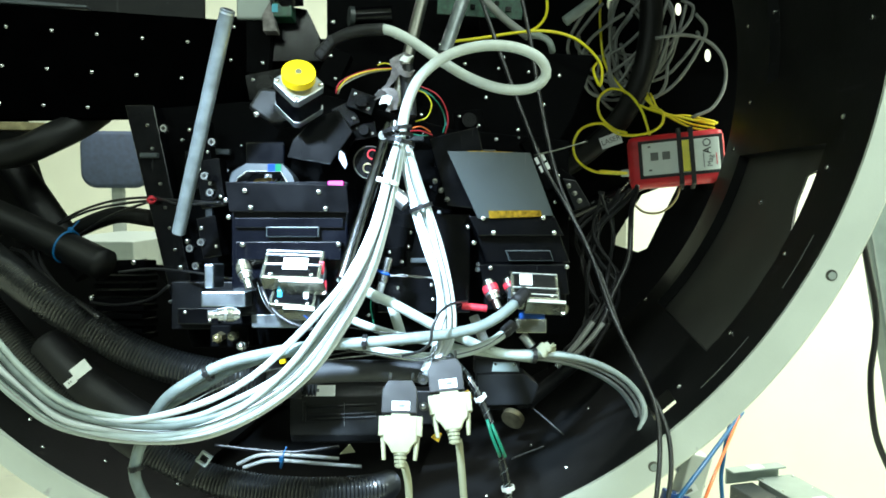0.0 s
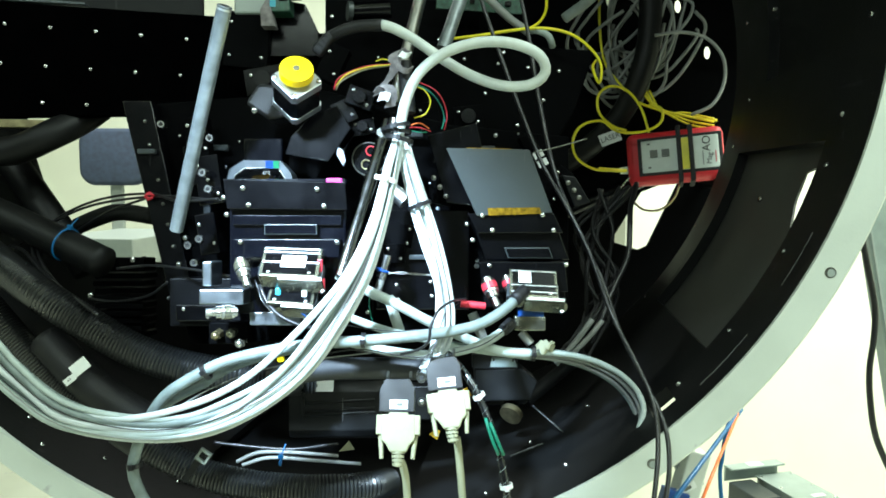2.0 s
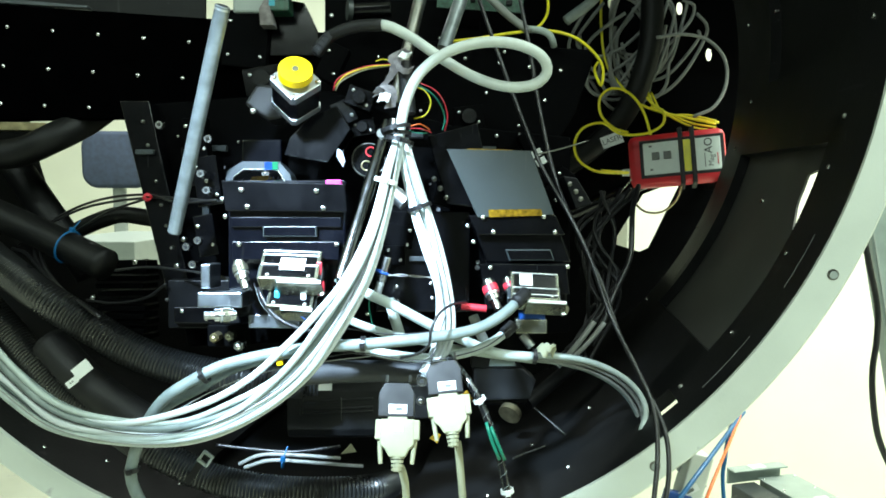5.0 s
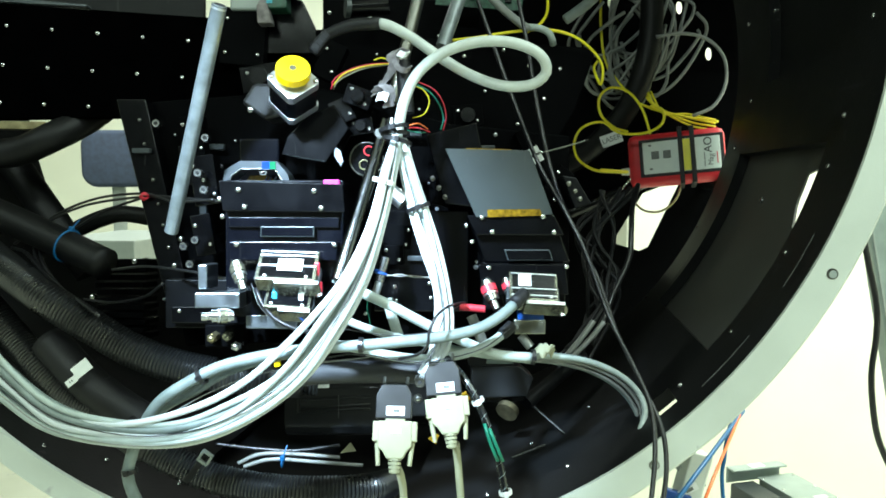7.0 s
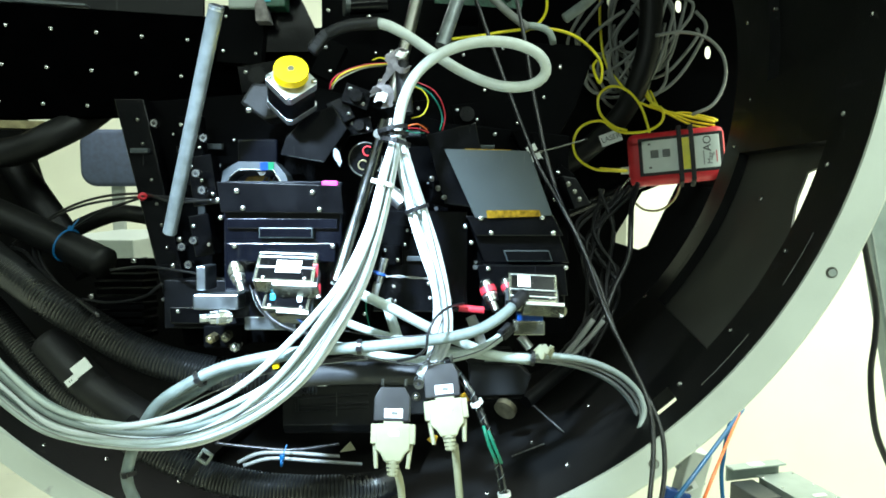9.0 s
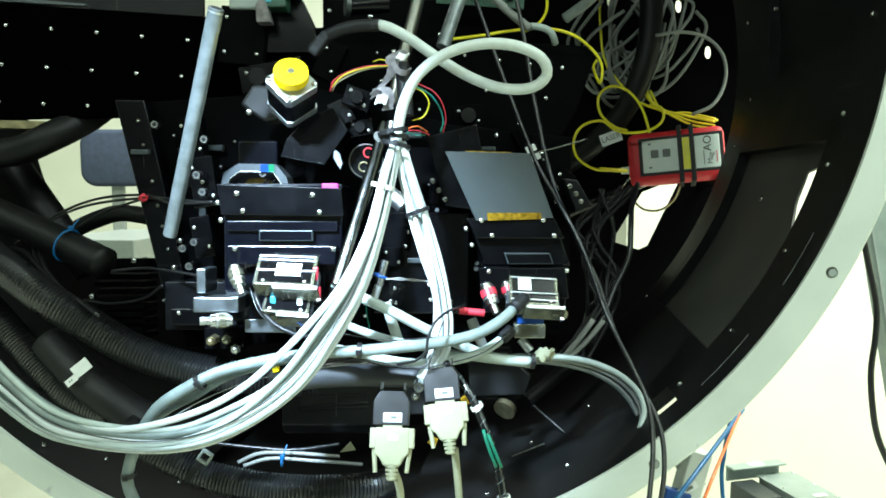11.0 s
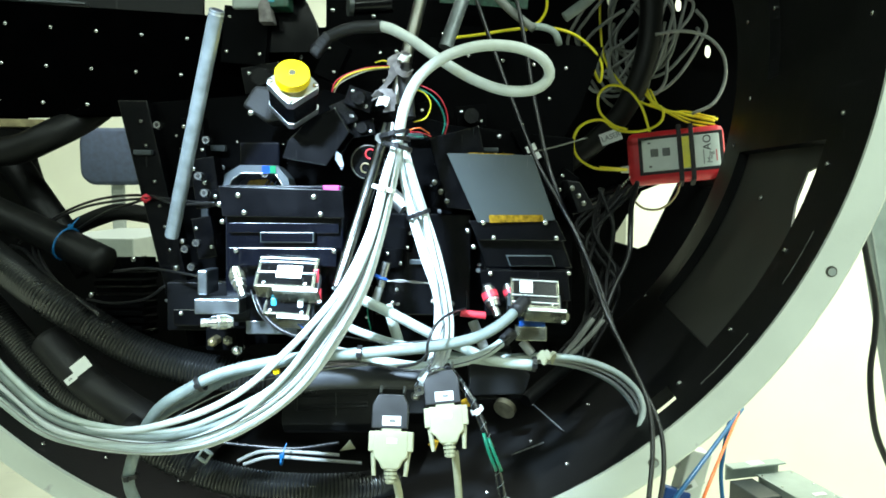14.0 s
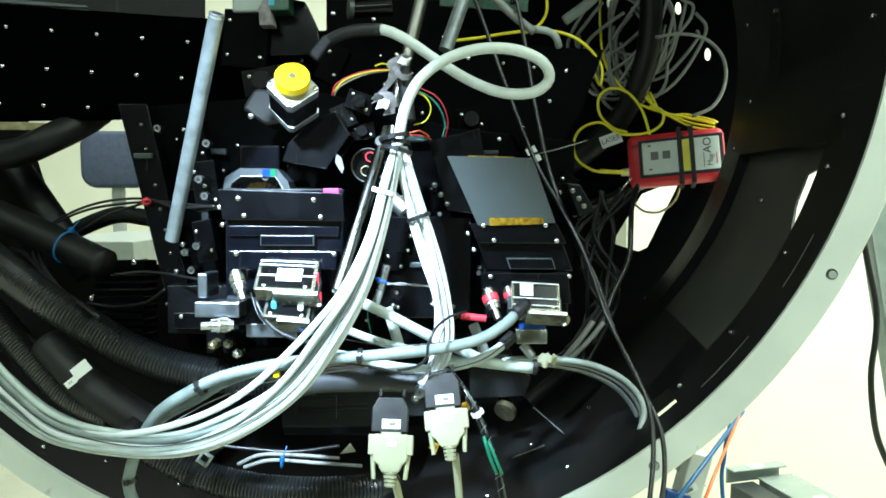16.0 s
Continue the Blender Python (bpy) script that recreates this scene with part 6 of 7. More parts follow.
def optics():
    t = moving(thing("lens_mount", pose(0.0699, 0.0866, 1.4771, 85, 0, 7.44), "black round lens mount with bright rings", "lens mount"))
    u = 0.00069
    part("barrel", rod(bmesh.new(), (0, 0, -0.03), (0, 0, 0), 30 * u, None, 32), ANOD, t, "", 40)
    part("front_ring", torus(29 * u, 1.0 * u), DSTEEL, t, "", 60)
    for x, y, m in ((4, 14, RED), (-4, -10, BRASS)):
        b = torus(8 * u, 1.3 * u)
        bmesh.ops.translate(b, vec=(x * u, y * u, 0.002), verts=b.verts)
        part("inner_ring", b, m, t, "", 60)
    c = moving(thing("metal_barrel", pose(0.1102, 0.0578, 1.435, 83.48, 39.82, 3.26), "short turned aluminium barrel", "barrel"))
    u = 0.00067
    part("barrel", rod(bmesh.new(), (-20 * u, 0, 0), (20 * u, 0, 0.004), 14 * u, None, 24), ALU, c, "", 40)
    part("groove", torus(14 * u, 1.2 * u), STEEL, c, "", 60)
    k = moving(thing("tube_clamp", pose(0.0987, 0.0388, 1.3512, 84.82, 14.94, 6.11), "clear tube joint with blue tie", "tube"))
    u = 0.00066
    part("joint", rod(bmesh.new(), (0, 22 * u, 0), (0, -22 * u, 0), 9 * u, 8 * u, 16), STEEL, k, "", 40)
    part("tube", rod(bmesh.new(), (0, -22 * u, 0), (-2 * u, -60 * u, 0.0), 7 * u, None, 16), CABD, k, "", 40)
    tie2 = torus(10 * u, 2.4 * u)
    bmesh.ops.transform(tie2, matrix=Matrix.Translation((0, -8 * u, 0)) @ Matrix.Rotation(radians(80), 4, "X"), verts=tie2.verts)
    part("blue_tie", tie2, BLUE, k, "blue cable tie", 60)
    part("tie_tail", box(bmesh.new(), (-12 * u, -4 * u, 0.006), (16 * u, 4 * u, 0.002)), BLUE, k, "blue tie tail")
    strut("clear_tube", (0.1057, 0.0267, 1.3186), (0.1248, 0.0147, 1.2688), 0.00586, CABG, "pale translucent tube below the tie", "tube", MAIN)
    strut("clear_tube", (0.1989, 0.067, 1.2938), (0.2147, 0.0562, 1.2623), 0.006, CABD, "grey tube below the second box", "tube", MAIN)
    r = moving(thing("red_tie", pose(-0.2047, 0.0669, 1.4313, 84.68, -19.92, 9.26), "bright red twisted tie on black cables", "cable tie"))
    u = 0.00071
    for a, s in ((0, 10), (60, 9), (120, 8)):
        bm = torus(s * u * 0.7, 1.8 * u, 16, 6)
        bmesh.ops.transform(bm, matrix=Matrix.Rotation(radians(a), 4, "Z") @ Matrix.Rotation(radians(65), 4, "X"), verts=bm.verts)
        part("twist", bm, REDP, r, "", 60)
    y = moving(thing("yellow_flag", pose(0.0141, -0.0757, 1.2687, 84.92, -9.96, 8.32), "small yellow tape flag on a cable", "tape"))
    part("flag", box(bmesh.new(), (0, 0, 0.004), (0.00645, 0.00528, 0.006), 0.001), YEL, y)


optics()
tab = moving(thing("foil_tab", pose(0.0463, 0.0483, 1.4787) @ pose(0, 0, 0, 85, -24, 7.44), "small bright metal tab beside the lens mount", "tab"))
part("leaf", slab(bmesh.new(), [(-0.002, -0.011), (0.003, -0.006), (0.005, 0.006), (0.001, 0.013), (-0.004, 0.004)], 0, 0.001, 0.0003), DALU, tab)
part("rivet", screw_at(bmesh.new(), (0, -0.006, 0.001), 0.0015, (0, 0, 1)), STEEL, tab, "", 60)
cable("air_hose", [(-0.5186, 0.1074, 1.4365), (-0.3911, 0.0898, 1.3925), (-0.2728, 0.0709, 1.3477)], 0.0205, DARKR, "thick black hose end under the frame strut", n=18, category="hose")
for at, along, r, label in (((-0.3259, 0.0734, 1.3706), (0.9325, -0.1755, -0.3157), 0.0212, "blue cable tie round a black hose"), ((-0.0368, 0.0501, 1.1064), (1, 0.1, -0.05), 0.0045, "blue cable tie on grey cables")):
    t = thing("blue_tie", Matrix.Translation(at) @ Vector(along).to_track_quat("Z", "Y").to_matrix().to_4x4(), label, "cable tie")
    part("band", torus(r, 0.0013), NETB, t, "", 60)
    part("catch", box(bmesh.new(), (0, r + 0.002, 0), (0.005, 0.006, 0.006), 0.0008), NETB, t)
    part("tail", rod(bmesh.new(), (0, r + 0.002, 0), (0.006, r + 0.016, 0.004), 0.001, None, 6), NETB, t)


def top_fittings():
    t = moving(thing("camera_head", pose(-0.073, 0.1872, 1.6809, 85, 0, 7.44), "grey camera head with green circuit edge", "camera head"))
    u = 0.00077
    part("grey_block", box(bmesh.new(), (-50 * u, 20 * u, -0.02), (60 * u, 62 * u, 0.05), 0.003), EQUIP, t, "grey metal block")
    part("wedge", slab(bmesh.new(), [(x * u, y * u) for x, y in [(-30, -10), (-16, 15), (-4, -38), (-28, -38)]], 0.0, 0.02, 0.001), TAPE, t, "pale wedge")
    part("mount_plate", slab(bmesh.new(), [(x * u, y * u) for x, y in [(8, 18), (40, 12), (62, -35), (70, -80), (-30, -80), (-20, -20)]], -0.03, -0.01, 0.001), ANOD, t)
    part("barrel", rod(bmesh.new(), (10 * u, 14 * u, 0.0), (10 * u, 28 * u, 0.004), 27 * u, None, 24), ANOD, t, "", 40)
    part("green_edge", box(bmesh.new(), (4 * u, 0, 0.004), (34 * u, 26 * u, 0.03), 0.002), PCB, t, "green circuit board edge")
    part("blue_window", box(bmesh.new(), (-8 * u, 2 * u, 0.0195), (10 * u, 14 * u, 0.001)), CYAN, t, "pale blue label")
    b = moving(thing("circuit_board", pose(0.1911, 0.2437, 1.701, 84.99, 3.98, 7.09), "green circuit board on the upper plate", "circuit board"))
    part("board", box(bmesh.new(), (0, 0, 0), (0.11726, 0.03909, 0.002)), PCB, b)
    for i in range(6):
        part("chip", box(bmesh.new(), ((-55 + 21 * i) * 0.00078, (8 - 9 * (i % 3)) * 0.00078, 0.003), ((8 + 3 * (i % 2)) * 0.00078, 8 * 0.00078, 0.004), 0.0004), ANOD if i % 3 else BLUE, b)
    c = moving(thing("lens_barrel", pose(0.0486, 0.2027, 1.677, 85, 0, 7.44), "short black lens barrel on its side", "lens barrel"))
    part("barrel", rod(bmesh.new(), (-0.02759, 0, 0), (0.02606, 0.00307, 0), 0.0115, None, 24), ANOD, c, "", 40)
    part("front_ring", rod(bmesh.new(), (-0.03219, 0, 0.002), (-0.02606, 0, 0), 0.01303, None, 24), PLATE, c, "", 40)
    s = moving(thing("backing_plate", pose(0.0199, 0.253, 1.6016, 85, 0, 7.44), "black plate behind the motor", "plate"))
    part("plate", slab(bmesh.new(), [(x * 0.00081, y * 0.00081) for x, y in [(-210, -165), (210, -165), (210, 165), (-62, 165), (-62, 72), (-112, 72), (-112, 104), (-210, 104)]], -0.016, 0.0, 0.002), ANODM, s)
    for i in range(26):
        x, y = random.uniform(-200, 200), random.uniform(-150, 95)
        part("small_screw", screw_at(bmesh.new(), (x * 0.00081, y * 0.00081, 0), random.uniform(0.0012, 0.0024), (0.3 * math.sin(i), 0.2, 1), 0.002), STEEL, s, "", 60)
    for x, y in ((-120, 60), (-105, 20), (-50, 100), (-150, -40), (20, 90), (100, 100), (60, 30), (-180, -60), (-190, 20), (40, -20), (140, 60)):
        part("screw", screw_at(bmesh.new(), (x * 0.00081, y * 0.00081, 0), 0.0034, (0, 0, 1), 0.003), STEEL, s, "", 40)


top_fittings()


def laser_arm():
    strut("steel_tube", (0.3115, 0.7728, 1.3778), (0.5057, 0.8055, 1.4609), 0.0155, ANOD, "black tube running under the laser source", "tube")
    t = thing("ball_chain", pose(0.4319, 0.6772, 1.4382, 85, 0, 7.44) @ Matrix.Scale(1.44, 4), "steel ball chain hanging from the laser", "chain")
    for i in range(11):
        bm = bmesh.new()
        bmesh.ops.create_icosphere(bm, subdivisions=1, radius=0.00169, matrix=Matrix.Translation(((16 - 3.4 * i) * 0.00077, (18 - 4 * i) * 0.00077, 0)))
        part("bead", bm, STEEL, t, "", 60)
    cable("thin_wire", [(0.4563, 0.6782, 1.4140), (0.4784, 0.6796, 1.3964), (0.5113, 0.6838, 1.3964), (0.5383, 0.6894, 1.4194), (0.5489, 0.6934, 1.4491)], 0.0022, BRASS, "thin dull wire below the laser", n=6)
    cable("thin_wire", [(0.2681, 0.1056, 1.4857), (0.2952, 0.1097, 1.4919), (0.3324, 0.1155, 1.5027)], 0.0009, DSTEEL, "thin grey wire to the fibre coil", n=6)


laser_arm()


def lower_left():
    t = thing("bellows_guard", pose(-0.2941, 0.1442, 1.2922, 85, 0, 7.44), "black ribbed bellows guard beside the bench", "bellows")
    u = 0.00078
    part("cap", box(bmesh.new(), (0, 58 * u, 0), (100 * u, 24 * u, 0.04), 0.002), ANODM, t)
    for i in range(9):
        part("fold", box(bmesh.new(), (6 * u, (38 - 13 * i) * u, (0.002 if i % 2 else -0.004)), (84 * u, 9 * u, 0.05), 0.001), ANODM, t)
    for x, y in ((-44, 4), (30, 66)):
        part("screw", screw_at(bmesh.new(), (x * u, y * u, 0.02), 0.004, (0, 0, 1)), STEEL, t, "", 60)
    d = thing("desk_panel", pose(*(-1.1646, 1.6241, 1.2258), 0, 0, 0), "grey desk panel beyond the opening", "desk")
    z = Vector((-1.1646, 1.6241, 1.2258)).z
    part("top", box(bmesh.new(), (0, 0, 0), (0.34, 0.5, 0.09), 0.004), EQUIP, d)
    part("pedestal", box(bmesh.new(), (0, 0, -0.045 - (z - 0.045) / 2), (0.3, 0.45, z - 0.045), 0.004), EQUIP, d)
    n = moving(thing("nickel_fittings", pose(-0.084, 0.008, 1.273, 85, 0, 7.44), "pair of shiny nickel fittings", "fitting"))
    u = 0.00066
    for x, y, m in ((-15, 0, BRASS), (11, 3, NICKEL), (27, -14, STEEL)):
        plug = part("plug", rod(bmesh.new(), (x * u, y * u, -0.012), (x * u, (y - 1) * u, 0.006), 9 * u, 9 * u, 6), m, n, "shiny hexagonal fitting", 30)
        dome = bmesh.new()
        bmesh.ops.create_uvsphere(dome, u_segments=16, v_segments=8, radius=7.5 * u, matrix=Matrix.Translation((x * u, (y - 1) * u, 0.006)))
        part("dome", dome, m, plug, "", 180)
    part("block", box(bmesh.new(), (0, 0, -0.02), (70 * u, 40 * u, 0.02), 0.002), ANODM, n)
    b = thing("beige_tag", pose(0.0337, 0.1001, 1.1094, 84.68, -19.92, 9.26), "small beige paper tag below the actuator", "tag")
    part("paper", slab(bmesh.new(), [(x * 0.00073, y * 0.00073) for x, y in [(-16, -2), (8, 10), (12, -8)]], 0, 0.001), BEIGE, b)


lower_left()


def mount(m, w, h, d, screws, label="small black mount with steel screws", round_top=False, finish=ANOD):
    t = moving(thing("optic_mount", m, label, "mount", "small black mounts"))
    bm = box(bmesh.new(), (0, 0, -d / 2), (w, h, d), 0.0012)
    part("block", bm, finish, t)
    if round_top:
        part("knob", rod(bmesh.new(), (0, 0, 0), (0, 0, 0.01), min(w, h) * 0.36, min(w, h) * 0.32, 20), GLOSSB, t, "", 40)
    for x, y in screws:
        part("screw", screw_at(bmesh.new(), (x * w, y * h, 0), 0.0024, (0, 0, 1), 0.0024), STEEL, t, "", 60)


def mounts():
    two, three, four = ((-0.3, 0.25), (0.3, -0.25)), ((-0.35, 0.3), (0.0, 0.0), (0.35, -0.3)), ((-0.36, 0.3), (0.36, 0.3), (-0.36, -0.3), (0.36, -0.3))
    for m, w, h, d, sc, kn in ((pose(0.0588, 0.0917, 1.5513, 84.68, 19.92, 5.63), .034, .024, .03, two, True), (pose(0.0372, 0.0976, 1.5351, 84.49, -24.9, 9.77), .026, .03, .03, two, False), (pose(0.0579, 0.1088, 1.517, 84.92, -9.96, 8.32), .03, .02, .03, two, True), (pose(0.0322, 0.104, 1.5009, 84.23, 29.87, 4.56), .02, .032, .03, two, False),
                               (pose(-0.1468, 0.081, 1.5044, 84.98, -4.98, 7.88), .028, .05, .02, four, False), (pose(-0.1234, 0.0591, 1.4517, 84.95, -7.97, 8.15), .03, .06, .03, three, False), (pose(-0.156, 0.0868, 1.4695, 84.95, -7.97, 8.15), .02, .05, .03, two, False), (pose(-0.124, 0.0533, 1.3864, 84.92, -9.96, 8.32), .024, .05, .03, two, False),
                               (pose(0.0959, 0.1122, 1.3843, 84.92, 9.96, 6.56), .05, .03, .02, four, False), (pose(0.1214, 0.1093, 1.3133, 84.98, -4.98, 7.88), .06, .03, .02, four, False), (pose(0.0981, 0.1002, 1.3604, 85, 0, 7.44), .026, .024, .02, two, False), (pose(0.1626, 0.0956, 1.4414, 84.82, 14.94, 6.11), .024, .04, .02, three, False),
                               (pose(0.1666, 0.1197, 1.4798, 84.68, 19.92, 5.63), .04, .024, .02, three, False), (pose(0.2194, 0.1797, 1.5073, 84.95, 7.97, 6.74), .07, .02, .02, three, False), (pose(0.2966, 0.1437, 1.4446, 83.9, 34.85, 3.95), .022, .05, .02, three, False), (pose(-0.0837, 0.1466, 1.5814, 84.92, -9.96, 8.32), .05, .035, .03, two, True),
                               (pose(-0.1182, 0.1776, 1.6389, 84.98, 4.98, 7.01), .06, .075, .02, four, False), (pose(0.0018, 0.17, 1.6052, 84.49, 24.9, 5.12), .03, .05, .02, two, False), (pose(0.1813, 0.1872, 1.5341, 84.97, -5.98, 7.97), .04, .03, .02, two, True), (pose(0.1307, 0.1704, 1.5332, 84.92, -9.96, 8.32), .03, .04, .02, two, False),
                               (pose(-0.1366, 0.0431, 1.2902, 85, 0, 7.44), .05, .02, .04, two, False), (pose(0.0568, 0.0896, 1.3007, 85, 0, 7.44), .03, .05, .02, two, False)):
        mount(m, w, h, d, sc, round_top=kn, finish=ANODM if d < 0.025 else ANOD)


mounts()


cap = moving(thing("sleeve_cap", pose(0.154, -0.0344, 1.2428, 85, 0, 7.44), "round steel cap at the sleeve end", "cap"))
part("cap", rod(bmesh.new(), (0, 0, -0.01), (0, 0, 0.004), 0.00605, 0.00545, 20), STEEL, cap, "", 40)
# flat black hexagon, the socket's shade given as colour
part("socket", rod(bmesh.new(), (0, 0, 0.004), (0, 0, 0.0044), 0.00242, None, 6), INK_SHADE, cap, "dark hex disc painted as socket shade")

cable("grey_cable", [(0.1811, 0.2234, 1.7152), (0.2087, 0.2145, 1.6884), (0.2315, 0.2156, 1.6672), (0.2582, 0.2071, 1.6456)], 0.00526, CABD, "grey cable behind the black leads", MAIN, n=10)
cable("grey_cable", [(0.2505, 0.2166, 1.6506), (0.2731, 0.2092, 1.6471), (0.2859, 0.2102, 1.6396), (0.2906, 0.2199, 1.6279)], 0.00451, CABG, "short bent grey cable end", MAIN, n=10)
cable("coiled_cable", [(0.3198, 0.6534, 1.7598), (0.3430, 0.6580, 1.7770), (0.3674, 0.6629, 1.7963), (0.3989, 0.6702, 1.8326)], 0.0097, CABG, "pale grey cable end beside the coil", n=10)


plug = moving(thing("motor_plug", pose(0.0294, 0.0421, 1.6067, 83.66, 37.83, 3.55), "dark ribbed plug on the motor cable", "plug"))
part("shell", box(bmesh.new(), (0, 0, 0), (0.0123, 0.02979, 0.014), 0.003), RUBBER, plug)
for i in range(4):
    part("rib", box(bmesh.new(), (0, 0.00065 * (-14 + 9 * i), 0.0075), (0.00971, 0.00194, 0.0014), 0.0004), RUBBER, plug)
cable("black_sleeve", [(0.2611, 0.0197, 1.3304), (0.2562, 0.011, 1.3265), (0.2515, 0.003, 1.3225)], 0.00745, RUBBER, "short black sleeve on a grey cable", MAIN, n=12)
cable("black_sleeve", [(0.2474, 0.0247, 1.2928), (0.243, 0.0195, 1.2892), (0.2385, 0.0145, 1.2857)], 0.00691, RUBBER, "short black sleeve on a grey cable", MAIN, n=12)
cable("coax_lead", [(-0.0188, -0.0483, 1.3411), (-0.0102, -0.0536, 1.3257), (0.0036, -0.0561, 1.3112), (0.0251, -0.0563, 1.3008), (0.0594, -0.0474, 1.2927)], 0.00241, CABB, "black coaxial lead from the bayonet plug", MAIN, n=8)
cable("coax_lead", [(0.1955, 0.0182, 1.3191), (0.1849, -0.0333, 1.3247), (0.1746, -0.0635, 1.3188), (0.1685, -0.0698, 1.3024), (0.1675, -0.0709, 1.2910), (0.1567, -0.0692, 1.2809), (0.1370, -0.0642, 1.2745)], 0.00151, CABB, "thin black lead from the red sleeve", MAIN, n=8)


def socket_screw(name, m, r, material=ALU):
    t = moving(thing(name, m, "bare metal socket head screw in the bench", "screw", "bench socket screws"))
    part("head", rod(bmesh.new(), (0, 0, -0.006), (0, 0, 0.004), r, r * 0.94, 18), material, t, "", 40)
    # black hexagon on the head paints the shade of its socket
    part("socket_shade", rod(bmesh.new(), (0, 0, 0.004), (0, 0, 0.0043), r * 0.5, None, 6), INK_SHADE, t, "dark hex disc painted as socket shade")


for m in (pose(-0.1464, 0.0491, 1.3727, 85, 0, 7.44), pose(-0.1329, 0.0516, 1.3802, 85, 0, 7.44), pose(-0.1387, 0.0483, 1.3514, 85, 0, 7.44), pose(-0.1897, 0.0767, 1.5198, 85, 0, 7.44), pose(-0.1212, 0.0638, 1.5018, 85, 0, 7.44), pose(-0.1138, 0.0392, 1.4409, 85, 0, 7.44), pose(-0.1207, 0.04, 1.4604, 85, 0, 7.44)):
    socket_screw("socket_screw", m, 0.0048, STEEL)

bar_label(pose(-0.0054, 0.1165, 1.1814, 62, 0, 7.44), 0.0375, 0.0145, "white paper label on the actuator housing", 1, SECOND)
tie(pose(0.1225, -0.01, 1.5086, 67.18, 77.01, -14.85), 0.01523, CABB, "black cable tie at the loom knot")
tie(pose(0.1272, -0.0156, 1.4956, -70.12, 75.15, -153.29), 0.01453, CABB, "black cable tie at the loom knot")
strut("bench_leg", (0.3445, 0.3595, 1.1801), (0.2585, 0.2628, 1.1295), 0.0105, HOUSING, "dark grey tubular leg behind the foot bracket", "strut")
strut("trim_edge", (0.2695, 0.2145, 1.1397), (0.3119, 0.1873, 1.1121), 0.001, SCUFF, "thin bare trim edge on the drum floor", "trim", None, 8)
strut("trim_edge", (0.2426, 0.146, 1.0911), (0.2847, 0.1824, 1.0968), 0.00123, SCUFF, "thin bare trim edge on the drum floor", "trim", None, 8)

cable("fibre_boot", [(0.3903, 0.6531, 1.4752), (0.4159, 0.6636, 1.4732), (0.4424, 0.6815, 1.4723)], 0.0038, YFIB, "yellow strain relief boot on a fibre", n=10, category="optical fibre")
cable("grey_tail", [(0.3607, 0.1771, 1.2689), (0.3403, 0.1722, 1.2437), (0.3112, 0.1659, 1.2148)], 0.00335, CABD, "short grey cable tail below the bench", n=8)
tape_end = moving(thing("paper_flag", pose(0.2821, 0.0545, 1.2579, 84.89, 11.95, 6.38), "crumpled translucent tape flag on a cable", "tape"))
for pts, w in (([(-16, -8, .004), (-8, 6, .010), (2, -2, .013), (10, 8, .008), (18, 0, .004)], (3, 16)), ([(-10, 4, .008), (0, 12, .012), (8, 6, .014), (16, 10, .006)], (2, 10))):
    part("flag", ribbon([(x * 0.00066, y * 0.00066, z) for x, y, z in pts], (w[0] * 0.00033, w[1] * 0.00033)), BEIGE, tape_end, "", 30)



# ---- what moves ----
TILT = [
    (0, pose(0, 0, 0, 0, 0, 0)),
    (1, pose(-0.0016, 0.007, 0, 0.33, 0.06, -0.07)),
    (2, pose(-0.0031, 0.01, 0.0004, 0.53, 0.12, -0.09)),
    (3, pose(-0.0044, 0.0112, 0.0009, 0.69, 0.16, -0.07)),
    (4, pose(-0.0057, 0.012, 0.0014, 0.83, 0.21, -0.03)),
    (5, pose(-0.0071, 0.0133, 0.0016, 0.99, 0.26, 0.01)),
    (6, pose(-0.0085, 0.0156, 0.0015, 1.18, 0.3, 0.04)),
    (7, pose(-0.01, 0.019, 0.001, 1.4, 0.35, 0.05)),
    (8, pose(-0.0116, 0.0233, 0.0003, 1.64, 0.41, 0.02)),
    (9, pose(-0.013, 0.0282, -0.0006, 1.88, 0.47, -0.07)),
    (10, pose(-0.0144, 0.0331, -0.0017, 2.12, 0.54, -0.2)),
    (11, pose(-0.0155, 0.0376, -0.0028, 2.32, 0.61, -0.38)),
    (12, pose(-0.0163, 0.0412, -0.0039, 2.48, 0.68, -0.6)),
    (13, pose(-0.0167, 0.0436, -0.0049, 2.58, 0.74, -0.82)),
    (14, pose(-0.0167, 0.0448, -0.0056, 2.63, 0.77, -1.01)),
    (15, pose(-0.0162, 0.0449, -0.0059, 2.64, 0.77, -1.13)),
    (16, pose(-0.0152, 0.0447, -0.0058, 2.64, 0.71, -1.09)),
]
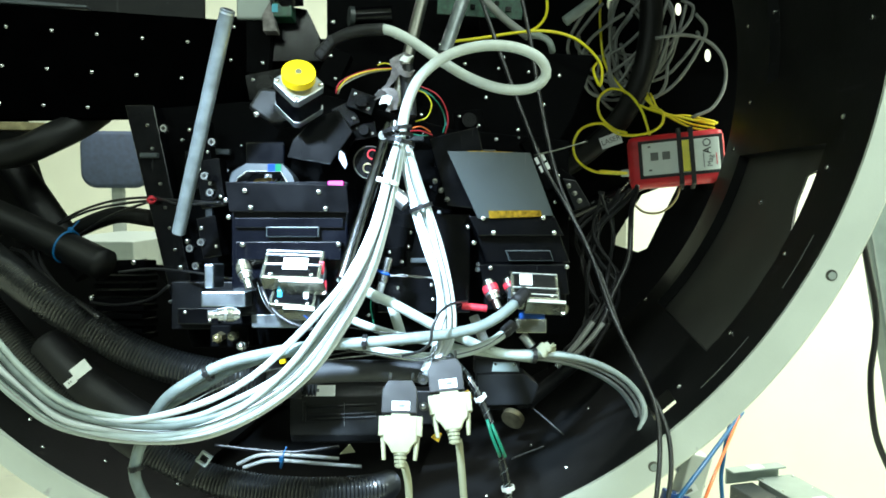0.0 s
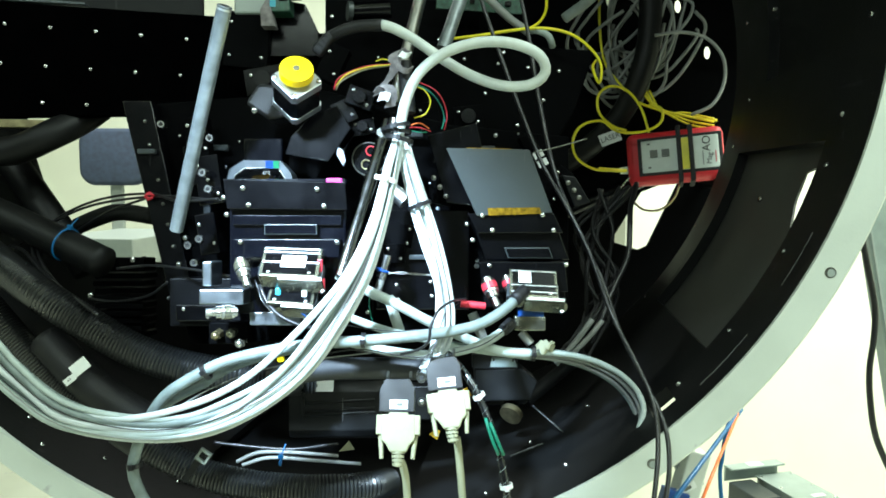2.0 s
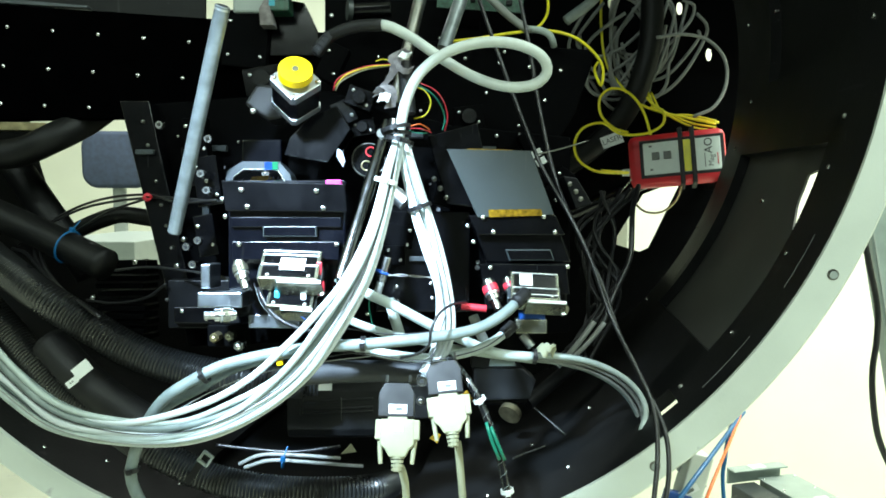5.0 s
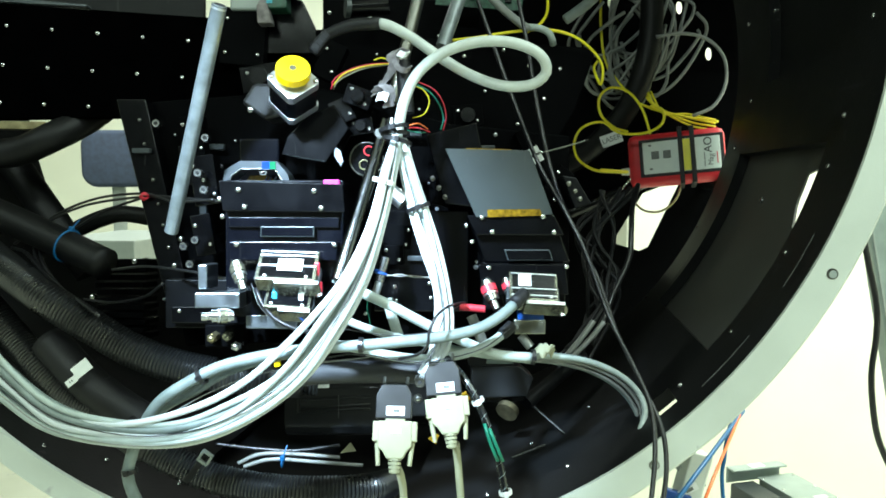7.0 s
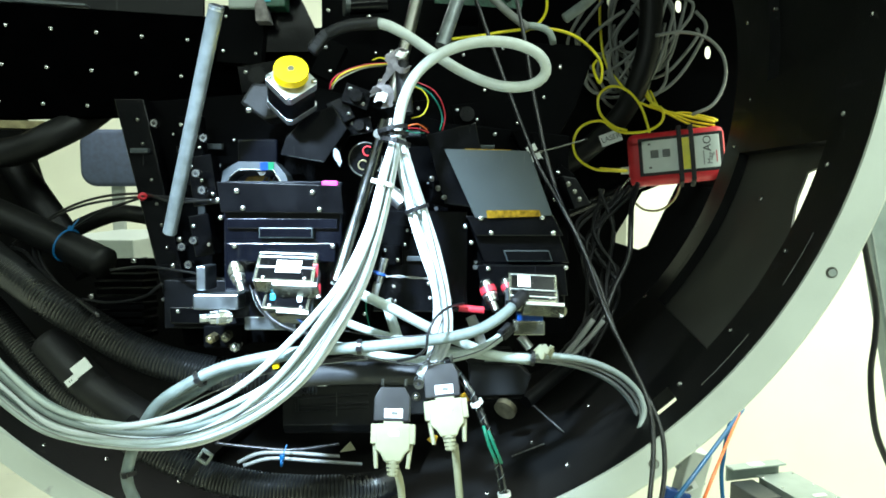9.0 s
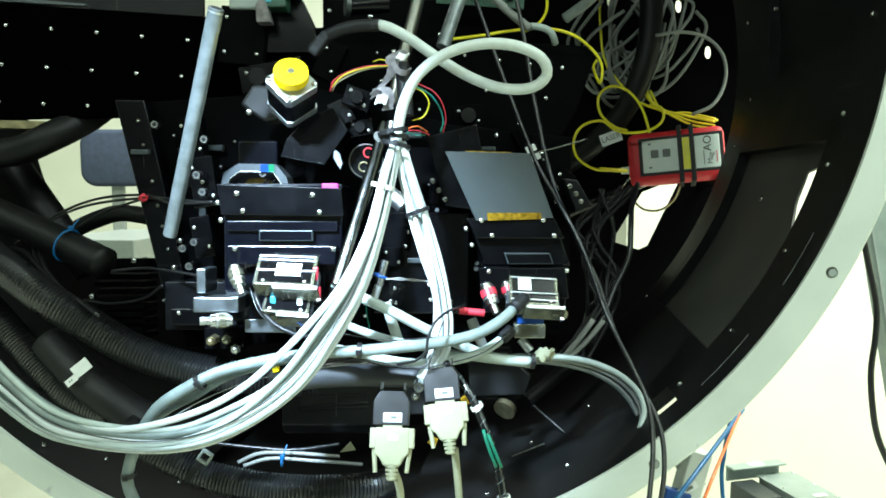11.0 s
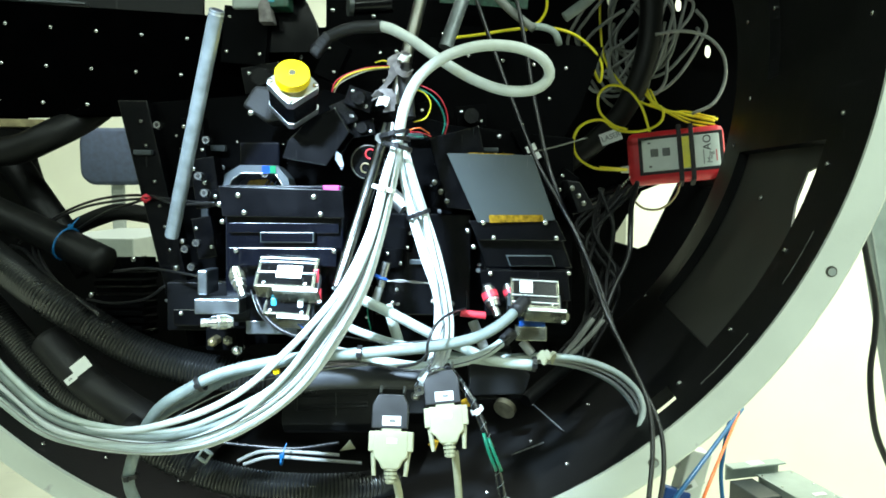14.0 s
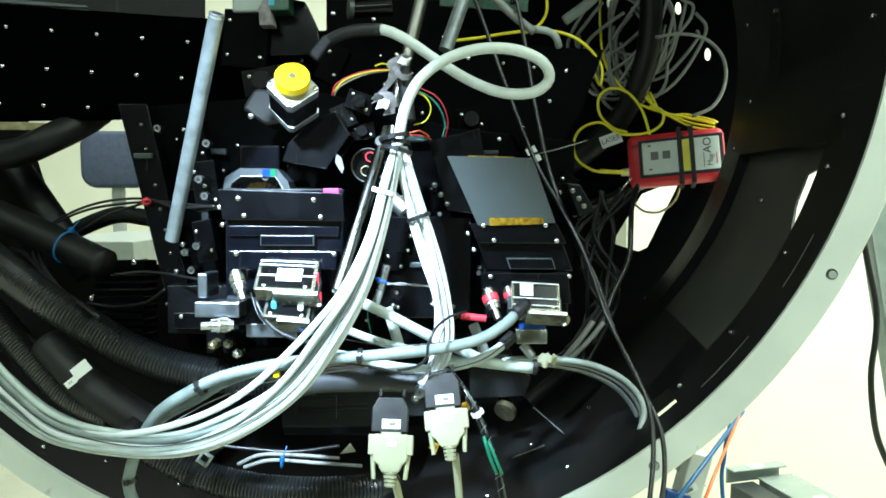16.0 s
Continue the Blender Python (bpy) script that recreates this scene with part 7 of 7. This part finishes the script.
SHIFT = [
    (0, pose(0, 0, 0, 0, 0, 0)),
    (1, pose(-0.0004, 0.0001, 0.0011, 0, 0, 0)),
    (2, pose(-0.0013, 0.0001, 0.0026, 0, 0, 0)),
    (3, pose(-0.0027, 0, 0.0041, 0, 0, 0)),
    (4, pose(-0.0042, 0, 0.0057, 0, 0, 0)),
    (5, pose(-0.0058, -0.0001, 0.0071, 0, 0, 0)),
    (6, pose(-0.0074, -0.0002, 0.0083, 0, 0, 0)),
    (7, pose(-0.0088, -0.0003, 0.0092, 0, 0, 0)),
    (8, pose(-0.0099, -0.0004, 0.0099, 0, 0, 0)),
    (9, pose(-0.0108, -0.0005, 0.0102, 0, 0, 0)),
    (10, pose(-0.0114, -0.0006, 0.0103, 0, 0, 0)),
    (11, pose(-0.0116, -0.0006, 0.0101, 0, 0, 0)),
    (12, pose(-0.0117, -0.0007, 0.0098, 0, 0, 0)),
    (13, pose(-0.0116, -0.0007, 0.0095, 0, 0, 0)),
    (14, pose(-0.0113, -0.0007, 0.0093, 0, 0, 0)),
    (15, pose(-0.0112, -0.0006, 0.0094, 0, 0, 0)),
    (16, pose(-0.0112, -0.0006, 0.01, 0, 0, 0)),
]
SAG = [
    (0, pose(0, 0, 0, 0, 0, 0)),
    (1, pose(0.0092, 0.0009, -0.0031, 0.06, -0.45, 0.04)),
    (2, pose(0.015, 0.0015, -0.005, 0.1, -0.74, 0.06)),
    (3, pose(0.0194, 0.002, -0.0064, 0.12, -0.95, 0.08)),
    (4, pose(0.0234, 0.0024, -0.0077, 0.15, -1.15, 0.1)),
    (5, pose(0.0279, 0.0028, -0.0092, 0.18, -1.37, 0.12)),
    (6, pose(0.0333, 0.0034, -0.0109, 0.21, -1.64, 0.14)),
    (7, pose(0.0396, 0.004, -0.0128, 0.25, -1.94, 0.17)),
    (8, pose(0.0465, 0.0048, -0.0148, 0.29, -2.28, 0.2)),
    (9, pose(0.0535, 0.0055, -0.0169, 0.34, -2.62, 0.22)),
    (10, pose(0.0602, 0.0062, -0.0188, 0.38, -2.95, 0.25)),
    (11, pose(0.0661, 0.0068, -0.0205, 0.41, -3.23, 0.27)),
    (12, pose(0.0707, 0.0073, -0.0218, 0.44, -3.46, 0.29)),
    (13, pose(0.0738, 0.0076, -0.0226, 0.46, -3.6, 0.3)),
    (14, pose(0.0753, 0.0078, -0.023, 0.47, -3.68, 0.31)),
    (15, pose(0.0756, 0.0078, -0.0231, 0.47, -3.69, 0.31)),
    (16, pose(0.0753, 0.0078, -0.023, 0.47, -3.68, 0.31)),
]
PULL = [
    (0, pose(0, 0, 0, 0, 0, 0)),
    (1, pose(-0.0002, 0, -0.0002, 0, 0, 0)),
    (2, pose(-0.0008, -0.0001, -0.0004, 0, 0, 0)),
    (3, pose(-0.0017, -0.0003, -0.0007, 0, 0, 0)),
    (4, pose(-0.0027, -0.0004, -0.001, 0, 0, 0)),
    (5, pose(-0.0037, -0.0006, -0.0012, 0, 0, 0)),
    (6, pose(-0.0047, -0.0007, -0.0014, 0, 0, 0)),
    (7, pose(-0.0056, -0.0009, -0.0016, 0, 0, 0)),
    (8, pose(-0.0063, -0.001, -0.0017, 0, 0, 0)),
    (9, pose(-0.0068, -0.001, -0.0018, 0, 0, 0)),
    (10, pose(-0.0072, -0.0011, -0.0018, 0, 0, 0)),
    (11, pose(-0.0074, -0.0011, -0.0017, 0, 0, 0)),
    (12, pose(-0.0074, -0.0011, -0.0017, 0, 0, 0)),
    (13, pose(-0.0073, -0.0011, -0.0016, 0, 0, 0)),
    (14, pose(-0.0072, -0.0011, -0.0016, 0, 0, 0)),
    (15, pose(-0.0071, -0.0011, -0.0016, 0, 0, 0)),
    (16, pose(-0.0071, -0.0011, -0.0017, 0, 0, 0)),
]


def motions():
    bpy.context.view_layer.update()
    for things, rows in ((MAIN, TILT), (SECOND, SHIFT), (DRAPE, SAG), (BLACKS, PULL)):
        for ob in things:
            base = ob.matrix_basis.copy()
            # the first hanging plug also swings a little aside
            swing = VIEW @ Vector((-0.0039, 0, 0)) if ob in SWING else Vector()
            walk(ob, [(t, Matrix.Translation(swing * t / 16) @ m @ base) for t, m in rows])


motions()
